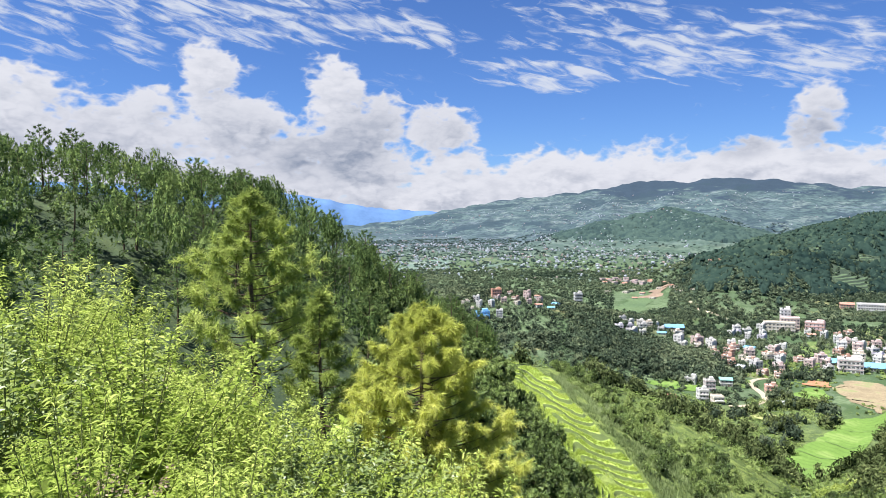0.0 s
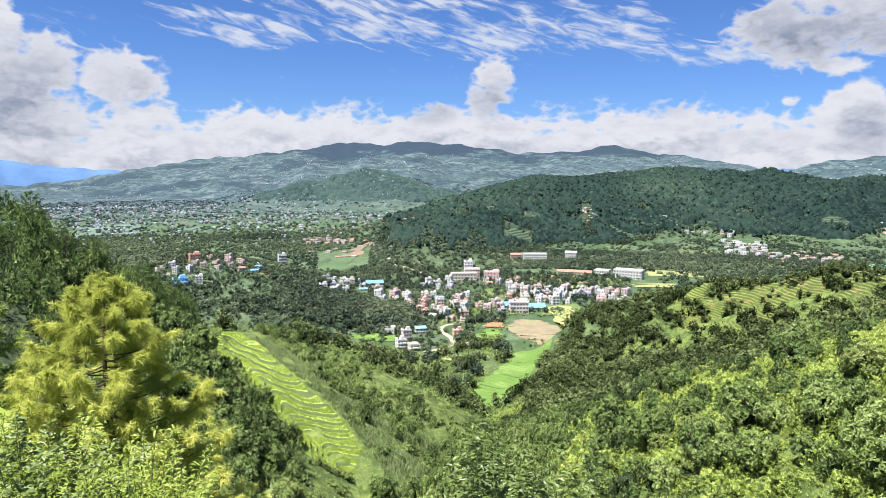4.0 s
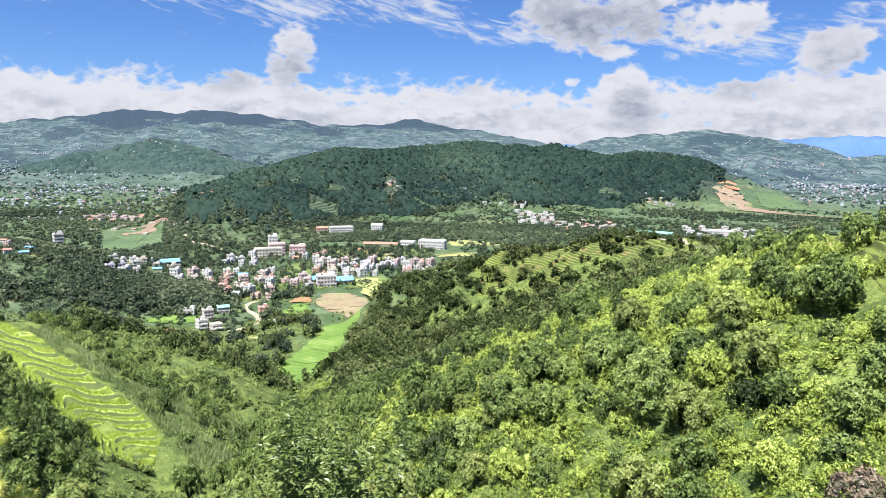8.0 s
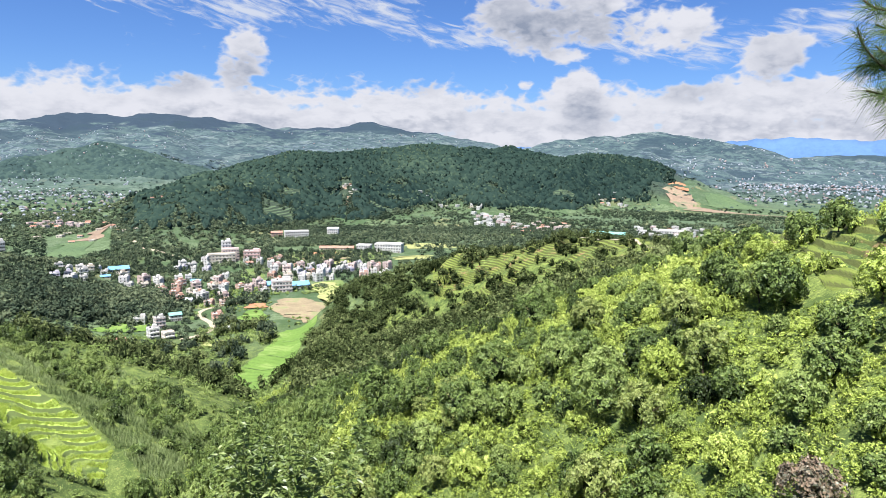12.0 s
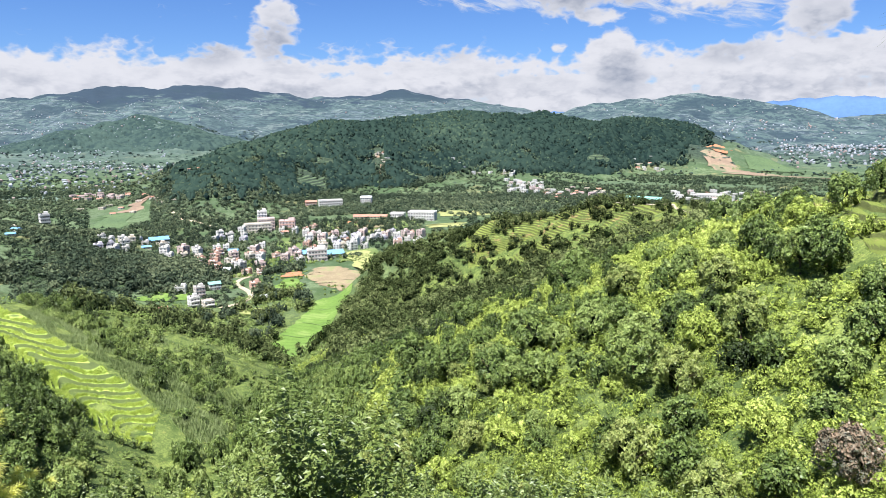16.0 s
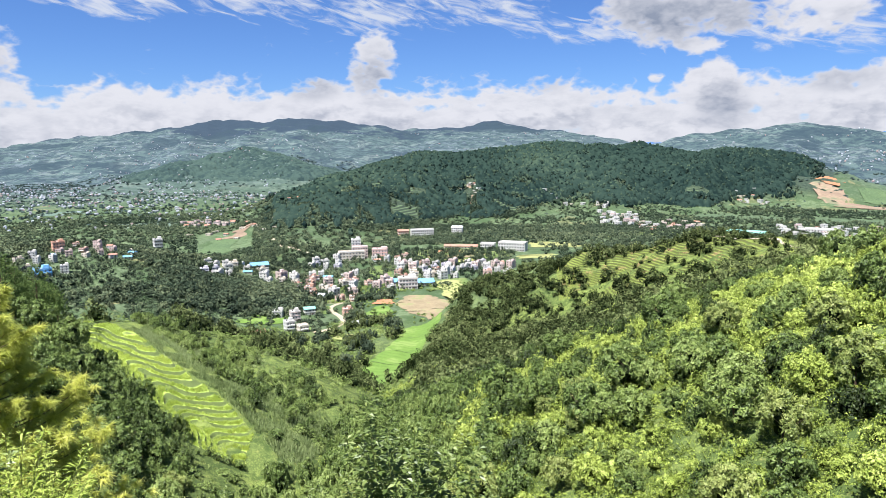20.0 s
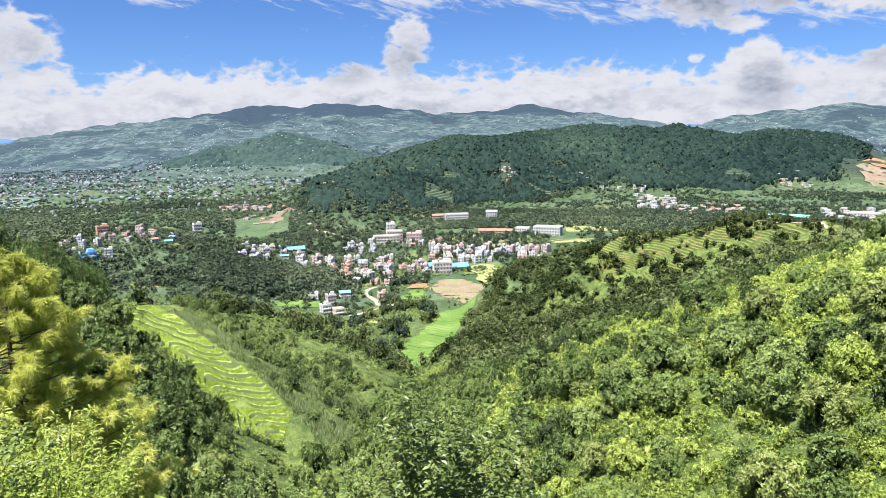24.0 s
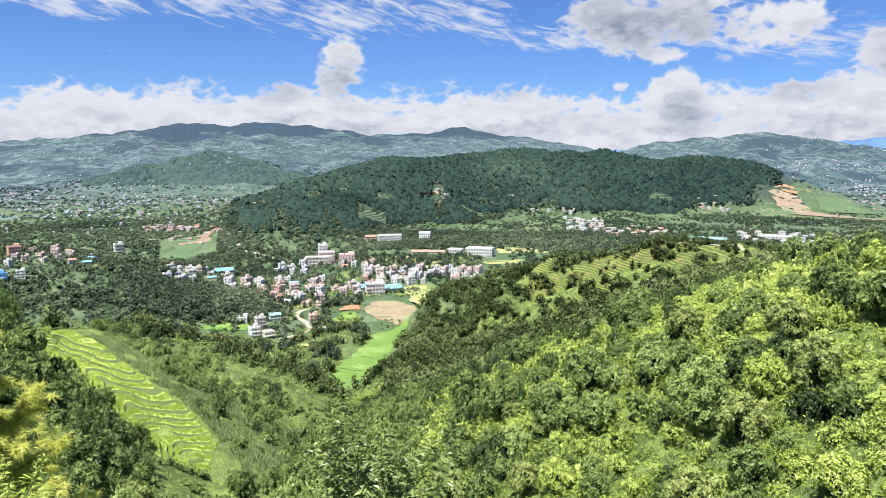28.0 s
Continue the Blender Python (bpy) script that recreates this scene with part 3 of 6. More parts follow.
def sheet(name, left, right, mat, label, category, lift=0.25, nu=40, nv=14, kind="structure", wobble=0.0):
    """A field or road laid on the land between two edges, each a line of (azimuth, distance)."""
    def run(points, n):
        p = np.array([at(*q) for q in points])
        t = np.linspace(0, len(p) - 1, n)
        return np.stack([np.interp(t, np.arange(len(p)), p[:, k]) for k in (0, 1)], -1)
    a, b = run(left, nu), run(right, nu)
    if wobble:
        k = np.arange(nu)[:, None]
        a = a + wobble * np.sin(k * 0.9 + np.sin(k * 0.37) * 3 + np.array([[0, 1.4]]))
        b = b + wobble * np.sin(k * 0.8 + np.sin(k * 0.29) * 3 + np.array([[2, 0.4]]))
    v = np.linspace(0, 1, nv)[None, :, None]
    u = np.linspace(-1, 1, nu)[:, None, None]
    v = 0.5 + (v - 0.5) * np.sqrt(np.clip(1 - np.abs(u) ** 5, 0.02, 1))
    p = (a[:, None] * (1 - v) + b[:, None] * v).reshape(-1, 2)
    z = lie(p[:, 0], p[:, 1]) + lift
    me = mesh_from(name, np.column_stack([p, z]), grid_faces(nu, nv), mat, smooth=True)
    me.flip_normals()
    return tagged(new(name, me), label, category, kind=kind)


def track(name, points, width, mat, label, category="road", lift=0.35, n=40):
    """A road along (azimuth, distance) points."""
    p = np.array([at(*q) for q in points])
    t = np.linspace(0, len(p) - 1, n)
    c = np.stack([np.interp(t, np.arange(len(p)), p[:, k]) for k in (0, 1)], -1)
    for _ in range(3):
        c[1:-1] = (c[:-2] + 2 * c[1:-1] + c[2:]) / 4
    d = np.gradient(c, axis=0)
    side = np.stack([-d[:, 1], d[:, 0]], -1) / np.linalg.norm(d, axis=1)[:, None] * width / 2
    q = np.stack([c + side, c, c - side], 1).reshape(-1, 2)
    me = mesh_from(name, np.column_stack([q, lie(q[:, 0], q[:, 1]) + lift]), grid_faces(n, 3), mat, smooth=True)
    return tagged(new(name, me), label, category, kind="structure")


# ---- fields, tracks and cuttings ----
BUND = plain_ground("bund_grass", rgb(0.07, 0.12, 0.035), rgb(0.12, 0.18, 0.06), 0.3)
sheet("rice_field", [(-12.6, 296), (-14.1, 310), (-14.4, 338), (-12.5, 364), (-11.0, 392), (-10.6, 410), (-10.3, 428)], [(-11.2, 288), (-10.8, 303), (-9.9, 335), (-9.0, 360), (-8.2, 385), (-7.2, 405), (-6.2, 428)],
      RICE, "bright green flooded rice paddies on the valley floor", "field", 0.5, 60, 14, wobble=0.8)
sheet("rice_field", [(-16.0, 300), (-15.0, 282)], [(-12.8, 292), (-12.4, 276)], RICE, "narrow strip of bright green rice", "field", 0.6, 20, 6, wobble=0.8)
for line in ([(-14.2, 322), (-12.6, 328), (-10.2, 322)], [(-13.2, 352), (-11.6, 346), (-9.6, 350)], [(-11.4, 372), (-9.9, 366), (-8.7, 372)], [(-10.0, 396), (-8.6, 398), (-7.4, 400)]):
    track("field_bund", line, 0.55, BUND, "low grassy bund between paddies", "bund", 0.75)
sheet("bare_earth", [(-8.2, 442), (-9.4, 452), (-10.1, 470), (-10.9, 490), (-10.4, 502), (-11.0, 516)], [(-6.4, 438), (-5.9, 455), (-6.6, 470), (-5.8, 488), (-7.2, 504), (-7.9, 522)], SOIL, "graded tan earth cleared for building", "bare earth", 0.3, 50, 16, wobble=1.6)
sheet("red_earth", [(-13.0, 488), (-12.6, 506)], [(-11.3, 486), (-11.0, 504)], RED_SOIL, "patch of raw red earth", "bare earth", 0.7, 16, 8, wobble=1.5)
sheet("meadow", [(-8.2, 535), (-7.6, 575)], [(-4.4, 530), (-4.6, 590)], MEADOW, "bright mown grass below the houses", "meadow", 0.5, 20, 8, wobble=2.0)
sheet("meadow", [(-10.4, 690), (-9.6, 720), (-9.0, 770)], [(-1.5, 690), (-0.5, 730), (1.0, 790)], MEADOW, "open grass and stubble fields behind the town", "meadow", 0.4, 24, 10, wobble=4.0)
sheet("playing_field", [(-7.6, 735), (-7.2, 752)], [(-5.6, 735), (-5.2, 752)], RED_SOIL, "reddish earth sports ground", "bare earth", 0.7, 12, 6, wobble=1.0)
sheet("meadow", [(-13.6, 600), (-12.9, 650)], [(-11.6, 596), (-11.0, 640)], MEADOW, "small green field between houses", "meadow", 0.4, 12, 6, wobble=2.0)
sheet("field", [(-29.5, 395), (-26.0, 430)], [(-18.6, 395), (-18.0, 440)], MEADOW, "yellow-green crop field before the white house", "field", 0.4, 24, 8, wobble=3.0)
sheet("field", [(-24.6, 450), (-22.5, 470)], [(-20.6, 440), (-19.4, 470)], RICE, "green vegetable field", "field", 0.4, 12, 6, wobble=2.0)
sheet("field", [(-13.6, 455), (-13.0, 485)], [(-11.4, 450), (-11.2, 482)], RICE, "small bright paddy beside the track", "field", 0.4, 12, 6, wobble=2.0)
sheet("meadow", [(-27.6, 800), (-25.2, 930)], [(-25.2, 770), (-23.0, 940)], PASTURE, "pale green slope beside a raw cutting", "meadow", 0.6, 20, 8, wobble=5.0)
sheet("bare_earth", [(-25.0, 915), (-23.6, 978)], [(-23.8, 905), (-22.0, 982)], QUARRY, "raw tan cutting on the hillside", "bare earth", 1.0, 20, 8, wobble=6.0)
sheet("bare_earth", [(20.8, 1600), (21.8, 1515), (23.4, 1430), (25.2, 1385), (28, 1364), (31, 1354)], [(23.7, 1600), (24.5, 1520), (25.6, 1452), (27, 1408), (29, 1380), (31.2, 1362)], QUARRY, "scarred tan quarry slope running out into a bench", "bare earth", 1.2, 60, 16, wobble=5.0)
sheet("red_earth", [(21.5, 1640), (22.4, 1590)], [(23.6, 1640), (23.8, 1590)], RED_SOIL, "red-brown rock face of the quarry", "bare earth", 2.5, 16, 8, wobble=7.0)
sheet("meadow", [(24.2, 1640), (25.2, 1500)], [(28.0, 1640), (29.0, 1470)], PASTURE, "smooth green hill behind the quarry", "meadow", 1.5, 20, 10, wobble=6.0)
for name, left, right, mat, label in (
        ("bare_earth", [(-4.5, 1120), (-4.8, 1300)], [(-4.1, 1120), (-4.3, 1310)], QUARRY, "eroded tan gully through the wood"),
        ("bare_earth", [(-8.3, 694), (-8.2, 716)], [(-3.4, 700), (-3.4, 724)], SOIL, "tan forecourt beside the town"),
        ("stubble_field", [(-8.2, 728), (-8.2, 750)], [(-3.4, 730), (-3.4, 755)], STUBBLE, "yellow stubble field behind the town"),
        ("meadow", [(-13.4, 582), (-13.0, 655)], [(-11.3, 580), (-11.1, 660)], MEADOW, "bright grass plot inside the town"),
        ("stubble_field", [(-10.8, 668), (-10.6, 688)], [(-3.4, 668), (-3.2, 692)], STUBBLE, "pale yellow field along the town's back"),
        ("stubble_field", [(0.4, 770), (0.4, 826)], [(4.8, 780), (5.0, 820)], STUBBLE, "yellow stubble field beside the hall"),
        ("stubble_field", [(-6.9, 515), (-7.6, 572)], [(-5.2, 470), (-5.3, 582)], STUBBLE, "pale yellow-green field beside bare ground"),
        ("field", [(-14.7, 432), (-14.8, 452)], [(-12.6, 425), (-12.8, 446)], RICE, "bright green plot above the paddies"),
        ("field", [(-17.9, 470), (-17.5, 500)], [(-16.9, 465), (-16.6, 490)], MEADOW, "grassy plot beside the track"),
        ("stubble_field", [(-16.8, 400), (-16.6, 415)], [(-14.4, 392), (-14.6, 408)], STUBBLE, "dry yellow plot below the track"),
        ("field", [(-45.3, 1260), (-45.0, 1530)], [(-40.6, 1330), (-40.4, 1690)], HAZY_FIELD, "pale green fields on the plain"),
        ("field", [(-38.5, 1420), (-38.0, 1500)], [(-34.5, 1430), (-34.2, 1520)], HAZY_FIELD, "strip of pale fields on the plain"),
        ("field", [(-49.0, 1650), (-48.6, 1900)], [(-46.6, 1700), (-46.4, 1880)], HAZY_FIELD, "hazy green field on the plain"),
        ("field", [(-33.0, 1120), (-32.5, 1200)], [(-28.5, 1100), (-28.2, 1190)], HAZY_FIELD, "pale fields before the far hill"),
        ("meadow", [(3.0, 850), (3.4, 900)], [(7.2, 860), (7.6, 905)], MEADOW, "green field at the foot of the wooded hill"),
        ("field", [(9.0, 900), (9.4, 960)], [(14.6, 890), (15.0, 955)], MEADOW, "green valley fields before the village"),
        ("stubble_field", [(-0.6, 690), (-0.4, 715)], [(2.6, 700), (2.8, 730)], STUBBLE, "yellow field at the edge of the town")):
    sheet(name, left, right, mat, label, "field" if "field" in name else "meadow" if name == "meadow" else "bare earth", 0.55, 26, 10, wobble=0.5 + 0.003 * left[0][1])
track("dirt_track", [(-18.0, 418), (-16.4, 425), (-15.4, 438), (-15.6, 455), (-16.7, 480), (-16.2, 495), (-14.4, 505), (-13.0, 512)], 3.6, DIRT_ROAD, "pale winding dirt track through the fields")
track("hill_road", [(-21.4, 840), (-20.6, 790), (-20.2, 750), (-18.6, 730), (-17.0, 715)], 6.0, DIRT_ROAD, "pale road climbing the wooded spur")
track("ridge_track", [(13.2, 336), (16.5, 318), (19.5, 305), (21.8, 268)], 1.6, DIRT_ROAD, "narrow footpath along the grassy crest", "path", 0.5)


def terraces(name, left, right, rise, mat, label, nu, nv, run=0.72):
    """A terraced slope: the land between two edges cut into level steps with upright banks."""
    def line(points, n):
        p = np.array([at(*q) for q in points])
        t = np.linspace(0, len(p) - 1, n)
        return np.stack([np.interp(t, np.arange(len(p)), p[:, k]) for k in (0, 1)], -1)
    a, b = line(left, nu), line(right, nu)
    v = np.linspace(0, 1, nv)[None, :, None]
    p = (a[:, None] * (1 - v) + b[:, None] * v).reshape(-1, 2)
    z = lie(p[:, 0], p[:, 1])
    even = z.reshape(nu, nv)
    for _ in range(60):
        even = np.concatenate([even[:1], (even[:-2] + 2 * even[1:-1] + even[2:]) / 4, even[-1:]])
    k = (even.ravel() + 0.16 * np.sin(p[:, 0] * 0.21 + 0.13 * p[:, 1]) + 0.2 * np.sin(p[:, 0] * 0.07 - p[:, 1] * 0.09)) / rise
    f = k - np.floor(k)
    step = np.clip((f - run) / (1 - run), 0, 1)
    z2 = z + (np.floor(k) + step - k) * rise + rise * 0.55
    edge = np.minimum(1, 7 * np.minimum.reduce([*(np.broadcast_to(q, (nu, nv)).ravel() for q in (
        np.linspace(0, 1, nu)[:, None], 1 - np.linspace(0, 1, nu)[:, None], np.linspace(0, 1, nv)[None], 1 - np.linspace(0, 1, nv)[None]))]))
    z2 = (z + 0.05) * (1 - edge) + z2 * edge
    bank = step * (step < 1)
    me = mesh_from(name, np.column_stack([p, z2]), grid_faces(nu, nv), mat, (("bank", bank), ("tread", f)))
    me.flip_normals()
    tagged(new(name, me), label, "terraces", kind="structure")
    return p, z2, f


def terrace_material(name, tread, lip, bank, worn=0.0):
    mat, n = material(name)
    f = n.add("ShaderNodeAttribute", attribute_name="bank").outputs["Fac"]
    a, b = n.noise(n.pos, 0.12, 5.0, 0.6), n.noise(n.pos, 1.6, 6.0, 0.7)
    col = n.mix(n.step(a, 0.35, 0.65), tread, lip)
    col = n.mix(n.step(b, 0.5, 0.72, 0.0, 0.5), col, bank)
    col = n.mix(n.step(n.math("ADD", f, n.math("MULTIPLY_ADD", b, 0.3, -0.15)), 0.04, 0.35), col, bank)
    if worn:
        bare = n.math("ADD", n.noise(n.pos, 0.16, 5.0, 0.6), n.math("MULTIPLY_ADD", b, 0.25, -0.125))
        col = n.mix(n.step(bare, 0.58, 0.66, 0.0, worn), col, rgb(0.24, 0.165, 0.085))
    finish(n, col, 0.95, b, 0.7, 0.25)
    return mat


# maize banks: dark green for their shrubs, with the bank's shade put in
CORN = terrace_material("maize_terrace", rgb(0.25, 0.33, 0.07), rgb(0.30, 0.38, 0.09), rgb(0.07, 0.095, 0.03))
GRASS = terrace_material("grass_terrace", rgb(0.096, 0.127, 0.026), rgb(0.141, 0.172, 0.038), rgb(0.075, 0.089, 0.027), 0.75)
corn_p, corn_z, corn_f = terraces("maize_terraces", [(-35.4, 240), (-34.1, 238), (-32, 217), (-29.8, 192), (-27.2, 172), (-23.4, 150)], [(-36.0, 205), (-33.9, 176), (-31.8, 163), (-29.6, 154), (-28.3, 142), (-24.4, 138)],
                                  0.82, CORN, "bright green maize terraces on a spur", 260, 300, 0.70)
terraces("grass_terraces", [(2.5, 376), (5.6, 356), (10.3, 346), (13.9, 336), (17, 326), (21.5, 300)], [(3.0, 325), (7, 300), (10.5, 296), (14, 286), (17.5, 275), (22.0, 255)],
         0.9, GRASS, "grassy terraces along the crest", 170, 170)
terraces("maize_terraces", [(-45.5, 208), (-42.5, 204), (-39.5, 200)], [(-44.5, 165), (-41.5, 160), (-39, 162)], 1.7, GRASS, "overgrown terraces below the pines", 70, 70)

terraces("grass_terraces", [(25.0, 196), (28.6, 166), (32.8, 134), (37, 116), (44, 102)], [(26.6, 134), (30.5, 108), (33.5, 92), (37.5, 84), (44.5, 76)], 1.0, GRASS, "stepped grassy slope below the crest", 170, 130)

# ---- vegetation ----
rng = np.random.default_rng(7)
PHI = (1 + 5 ** 0.5) / 2
ICO = np.array([(-1, PHI, 0), (1, PHI, 0), (-1, -PHI, 0), (1, -PHI, 0), (0, -1, PHI), (0, 1, PHI), (0, -1, -PHI), (0, 1, -PHI), (PHI, 0, -1), (PHI, 0, 1), (-PHI, 0, -1), (-PHI, 0, 1)]) / (1 + PHI ** 2) ** 0.5
ICO_FACES = np.array([(0, 11, 5), (0, 5, 1), (0, 1, 7), (0, 7, 10), (0, 10, 11), (1, 5, 9), (5, 11, 4), (11, 10, 2), (10, 7, 6), (7, 1, 8),
                      (3, 9, 4), (3, 4, 2), (3, 2, 6), (3, 6, 8), (3, 8, 9), (4, 9, 5), (2, 4, 11), (6, 2, 10), (8, 6, 7), (9, 8, 1)])


CORES = {}


def leaf_cloud(count, size, seed, lobes=5, diamond=True, slim=0.55):
    """Leaves round a few lobes, for a crown of radius one about the origin; returns leaf corners (count, k, 3)."""
    g = np.random.default_rng(seed)
    centres = g.normal(size=(lobes, 3)) * (0.42, 0.42, 0.40)
    radii = g.uniform(0.42, 0.62, lobes)
    pick = g.choice(lobes, count, p=radii ** 2 / (radii ** 2).sum())
    way = g.normal(size=(count, 3))
    way /= np.linalg.norm(way, axis=1)[:, None]
    way[:, 2] = np.where(way[:, 2] < -0.4, -way[:, 2], way[:, 2])
    place = centres[pick] + way * (radii[pick] * g.uniform(0.78, 1.05, count))[:, None]
    normal = way + g.normal(size=(count, 3)) * 0.45
    normal /= np.linalg.norm(normal, axis=1)[:, None]
    side = np.cross(normal, g.normal(size=(count, 3)))
    side /= np.linalg.norm(side, axis=1)[:, None]
    other = np.cross(normal, side)
    s = size * g.uniform(0.6, 1.4, count)[:, None]
    if diamond:
        k = [place + side * s, place + other * s * slim, place - side * s, place - other * s * slim]
    else:
        k = [place + side * s, place - side * s * 0.6 + other * s * 0.8, place - side * s * 0.6 - other * s * 0.8]
    cloud = np.stack(k, 1)
    low, high = cloud.reshape(-1, 3).min(0), cloud.reshape(-1, 3).max(0)
    return (cloud - (low + high) / 2) / ((high - low) / 2)


def scatter(name, clouds, places, mat, label, category, heights, widths, lift=0.5, tints=None, inner=None, core=0):
    """One mesh of many plants: a leaf cloud at each place (x, y, ground z), as high and wide as given."""
    verts, tint, deep = [], [], []
    k = clouds[0].shape[1]
    which = rng.integers(0, len(clouds), len(places))
    turn = rng.uniform(0, 2 * math.pi, len(places))
    if tints is None:
        x, y = places[:, 0], places[:, 1]
        s = 14 + 0.06 * np.hypot(x, y).mean()
        swell = np.sin(x / s + 1.6 * np.sin(y / s * 0.7)) * np.sin(y / s * 1.1 + 1.4 * np.sin(x / s * 0.8)) + 0.5 * np.sin(x / s * 2.3 + 1) * np.sin(y / s * 2.1 + 2)
        tints = np.clip(0.5 + 0.3 * swell + rng.normal(0, 0.2, len(places)), 0, 1)
    for c, cloud in enumerate(clouds):
        m = which == c
        if not m.any():
            continue
        co, si = np.cos(turn[m])[:, None, None], np.sin(turn[m])[:, None, None]
        w, h = widths[m][:, None, None] * 0.5, heights[m][:, None, None] * 0.5
        x = (cloud[None, ..., 0] * co - cloud[None, ..., 1] * si) * w + places[m, 0][:, None, None]
        y = (cloud[None, ..., 0] * si + cloud[None, ..., 1] * co) * w + places[m, 1][:, None, None]
        z = cloud[None, ..., 2] * h + places[m, 2][:, None, None] + heights[m][:, None, None] * lift
        verts.append(np.stack([x, y, z], -1).reshape(-1, 3))
        tint.append(np.repeat(tints[m], cloud.shape[0] * k))
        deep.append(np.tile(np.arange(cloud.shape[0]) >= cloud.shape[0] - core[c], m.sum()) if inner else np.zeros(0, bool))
    verts, tint = np.concatenate(verts), np.concatenate(tint)
    faces = np.arange(len(verts)).reshape(-1, k)
    me = mesh_from(name, verts, faces, mat, (("tint", tint),))
    # core faces take the copy with shade in its colour
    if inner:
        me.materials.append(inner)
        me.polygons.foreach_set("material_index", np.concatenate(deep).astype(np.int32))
    return tagged(new(name, me), label, category, kind="stuff")


def sow(count, az, r, keep=None, spread=0.5):
    """Random places in a sector; a spread over 0.5 crowds them towards the lookout."""
    a = rng.uniform(*az, count)
    d = r[0] + (r[1] - r[0]) * rng.uniform(0, 1, count) ** spread
    x, y = d * np.sin(np.radians(a)), d * np.cos(np.radians(a))
    if keep is not None:
        m = keep(a, d, x, y)
        x, y = x[m], y[m]
    return np.stack([x, y, lie(x, y)], -1)


def patchy(x, y, scale, level):
    k = 2 * math.pi / scale
    v = np.sin(k * x + 1.7 * np.sin(k * 0.6 * y)) * np.sin(k * y + 1.9 * np.sin(k * 0.7 * x + 2)) + 0.5 * np.sin(k * 2.3 * x + 1) * np.sin(k * 2.1 * y)
    return v > level


def inside(a, d, *sectors):
    m = np.zeros(a.shape, bool)
    for a0, a1, d0, d1 in sectors:
        m |= (a > a0) & (a < a1) & (d > d0) & (d < d1)
    return m


# open ground that stays free of trees: azimuth and distance ranges
OPEN = [(-19.5, -16.8, 405, 468), (-13.8, -11.0, 440, 500), (-15.5, -10.4, 296, 345), (-13, -8.0, 345, 392), (-10.5, -6.2, 385, 440), (-11.2, -6, 440, 540), (-7.5, -4.5, 440, 545), (-8.5, -4, 530, 600), (-10.5, 1.5, 690, 800), (-14, -10.5, 590, 655), (-24.8, -18, 408, 455),
        (-27, -22.5, 800, 985), (-17.0, -15.2, 412, 500), (-26, -0.5, 560, 640), (-17.0, -12, 520, 640), (-8, 0, 595, 690), (-16.5, -11.5, 680, 722), (20.6, 25.6, 1360, 1640), (25, 31.4, 1345, 1400), (24.4, 28.2, 1480, 1640), (-39, -30.5, 505, 605), (-13.4, -11.2, 580, 660), (-11, -3.2, 666, 692)]
# terraced clearings on and below the wooded hill
HILL_FIELDS = [(-11.3, -8.8, 985, 1095), (-9.6, -8.2, 1160, 1215), (-2.6, -0.6, 1120, 1160), (1.6, 3.6, 1130, 1175), (5.8, 8.6, 1130, 1215), (12.8, 14.6, 1355, 1400), (13.4, 16.6, 1150, 1215), (-13.6, -12.0, 1200, 1260), (16.5, 20.0, 1120, 1190), (22.0, 27.0, 1120, 1200)]


def on_spur(a, d, low=0.0):
    """Whether a place lies on the farmed spur; low widens it towards the lookout."""
    near = np.interp(a, [-37, -36, -33.9, -31.8, -29.6, -28.3, -24.4, -19, -15], [999, 205, 176, 163, 154, 142, 138, 140, 170]) - low
    far = np.interp(a, [-37, -34, -31, -27.3, -22.1, -17.9, -15.5, -15], [0, 252, 262, 247, 222, 197, 172, 0])
    return (d > near) & (d < far)


GRASS_AREA = [(2.5, 24, 256, 390), (27.5, 46, 112, 200), (32, 46, 88, 112)]


def crown_cloud(lobes, per, size, seed, core=0.5, squat=0.85, spread=0.68):
    """A crown of many small clumps on a dome, with dark gaps between them: leaf corners, the core's faces last."""
    g = np.random.default_rng(seed)
    k = np.arange(lobes) + 0.5
    up = 1 - 1.35 * k / lobes + g.normal(size=lobes) * 0.10
    turn = k * 2.39996 + g.normal(size=lobes) * 0.35
    flat = np.sqrt(np.clip(1 - up ** 2, 0, 1))
    out = np.column_stack([flat * np.cos(turn), flat * np.sin(turn), up])
    centres = out * (spread * g.uniform(0.78, 1.18, lobes))[:, None] * (1, 1, squat)
    radii = g.uniform(0.75, 1.25, lobes) * 1.12 / lobes ** 0.42
    pick = np.repeat(np.arange(lobes), per)
    way = g.normal(size=(len(pick), 3)) * 0.8 + out[pick] * 0.55 + (0, 0, 0.35)
    way /= np.linalg.norm(way, axis=1)[:, None]
    place = centres[pick] + way * (radii[pick] * g.uniform(0.7, 1.08, len(pick)))[:, None]
    normal = way + g.normal(size=way.shape) * 0.42
    normal /= np.linalg.norm(normal, axis=1)[:, None]
    side = np.cross(normal, g.normal(size=way.shape))
    side /= np.linalg.norm(side, axis=1)[:, None]
    other = np.cross(normal, side)
    s = size * g.uniform(0.6, 1.4, len(pick))[:, None]
    cloud = np.stack([place + side * s, place - side * s * 0.6 + other * s * 0.75, place - side * s * 0.6 - other * s * 0.75], 1)
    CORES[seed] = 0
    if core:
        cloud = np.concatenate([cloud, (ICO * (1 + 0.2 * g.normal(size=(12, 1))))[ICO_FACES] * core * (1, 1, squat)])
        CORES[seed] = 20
    low, high = cloud.reshape(-1, 3).min(0), cloud.reshape(-1, 3).max(0)
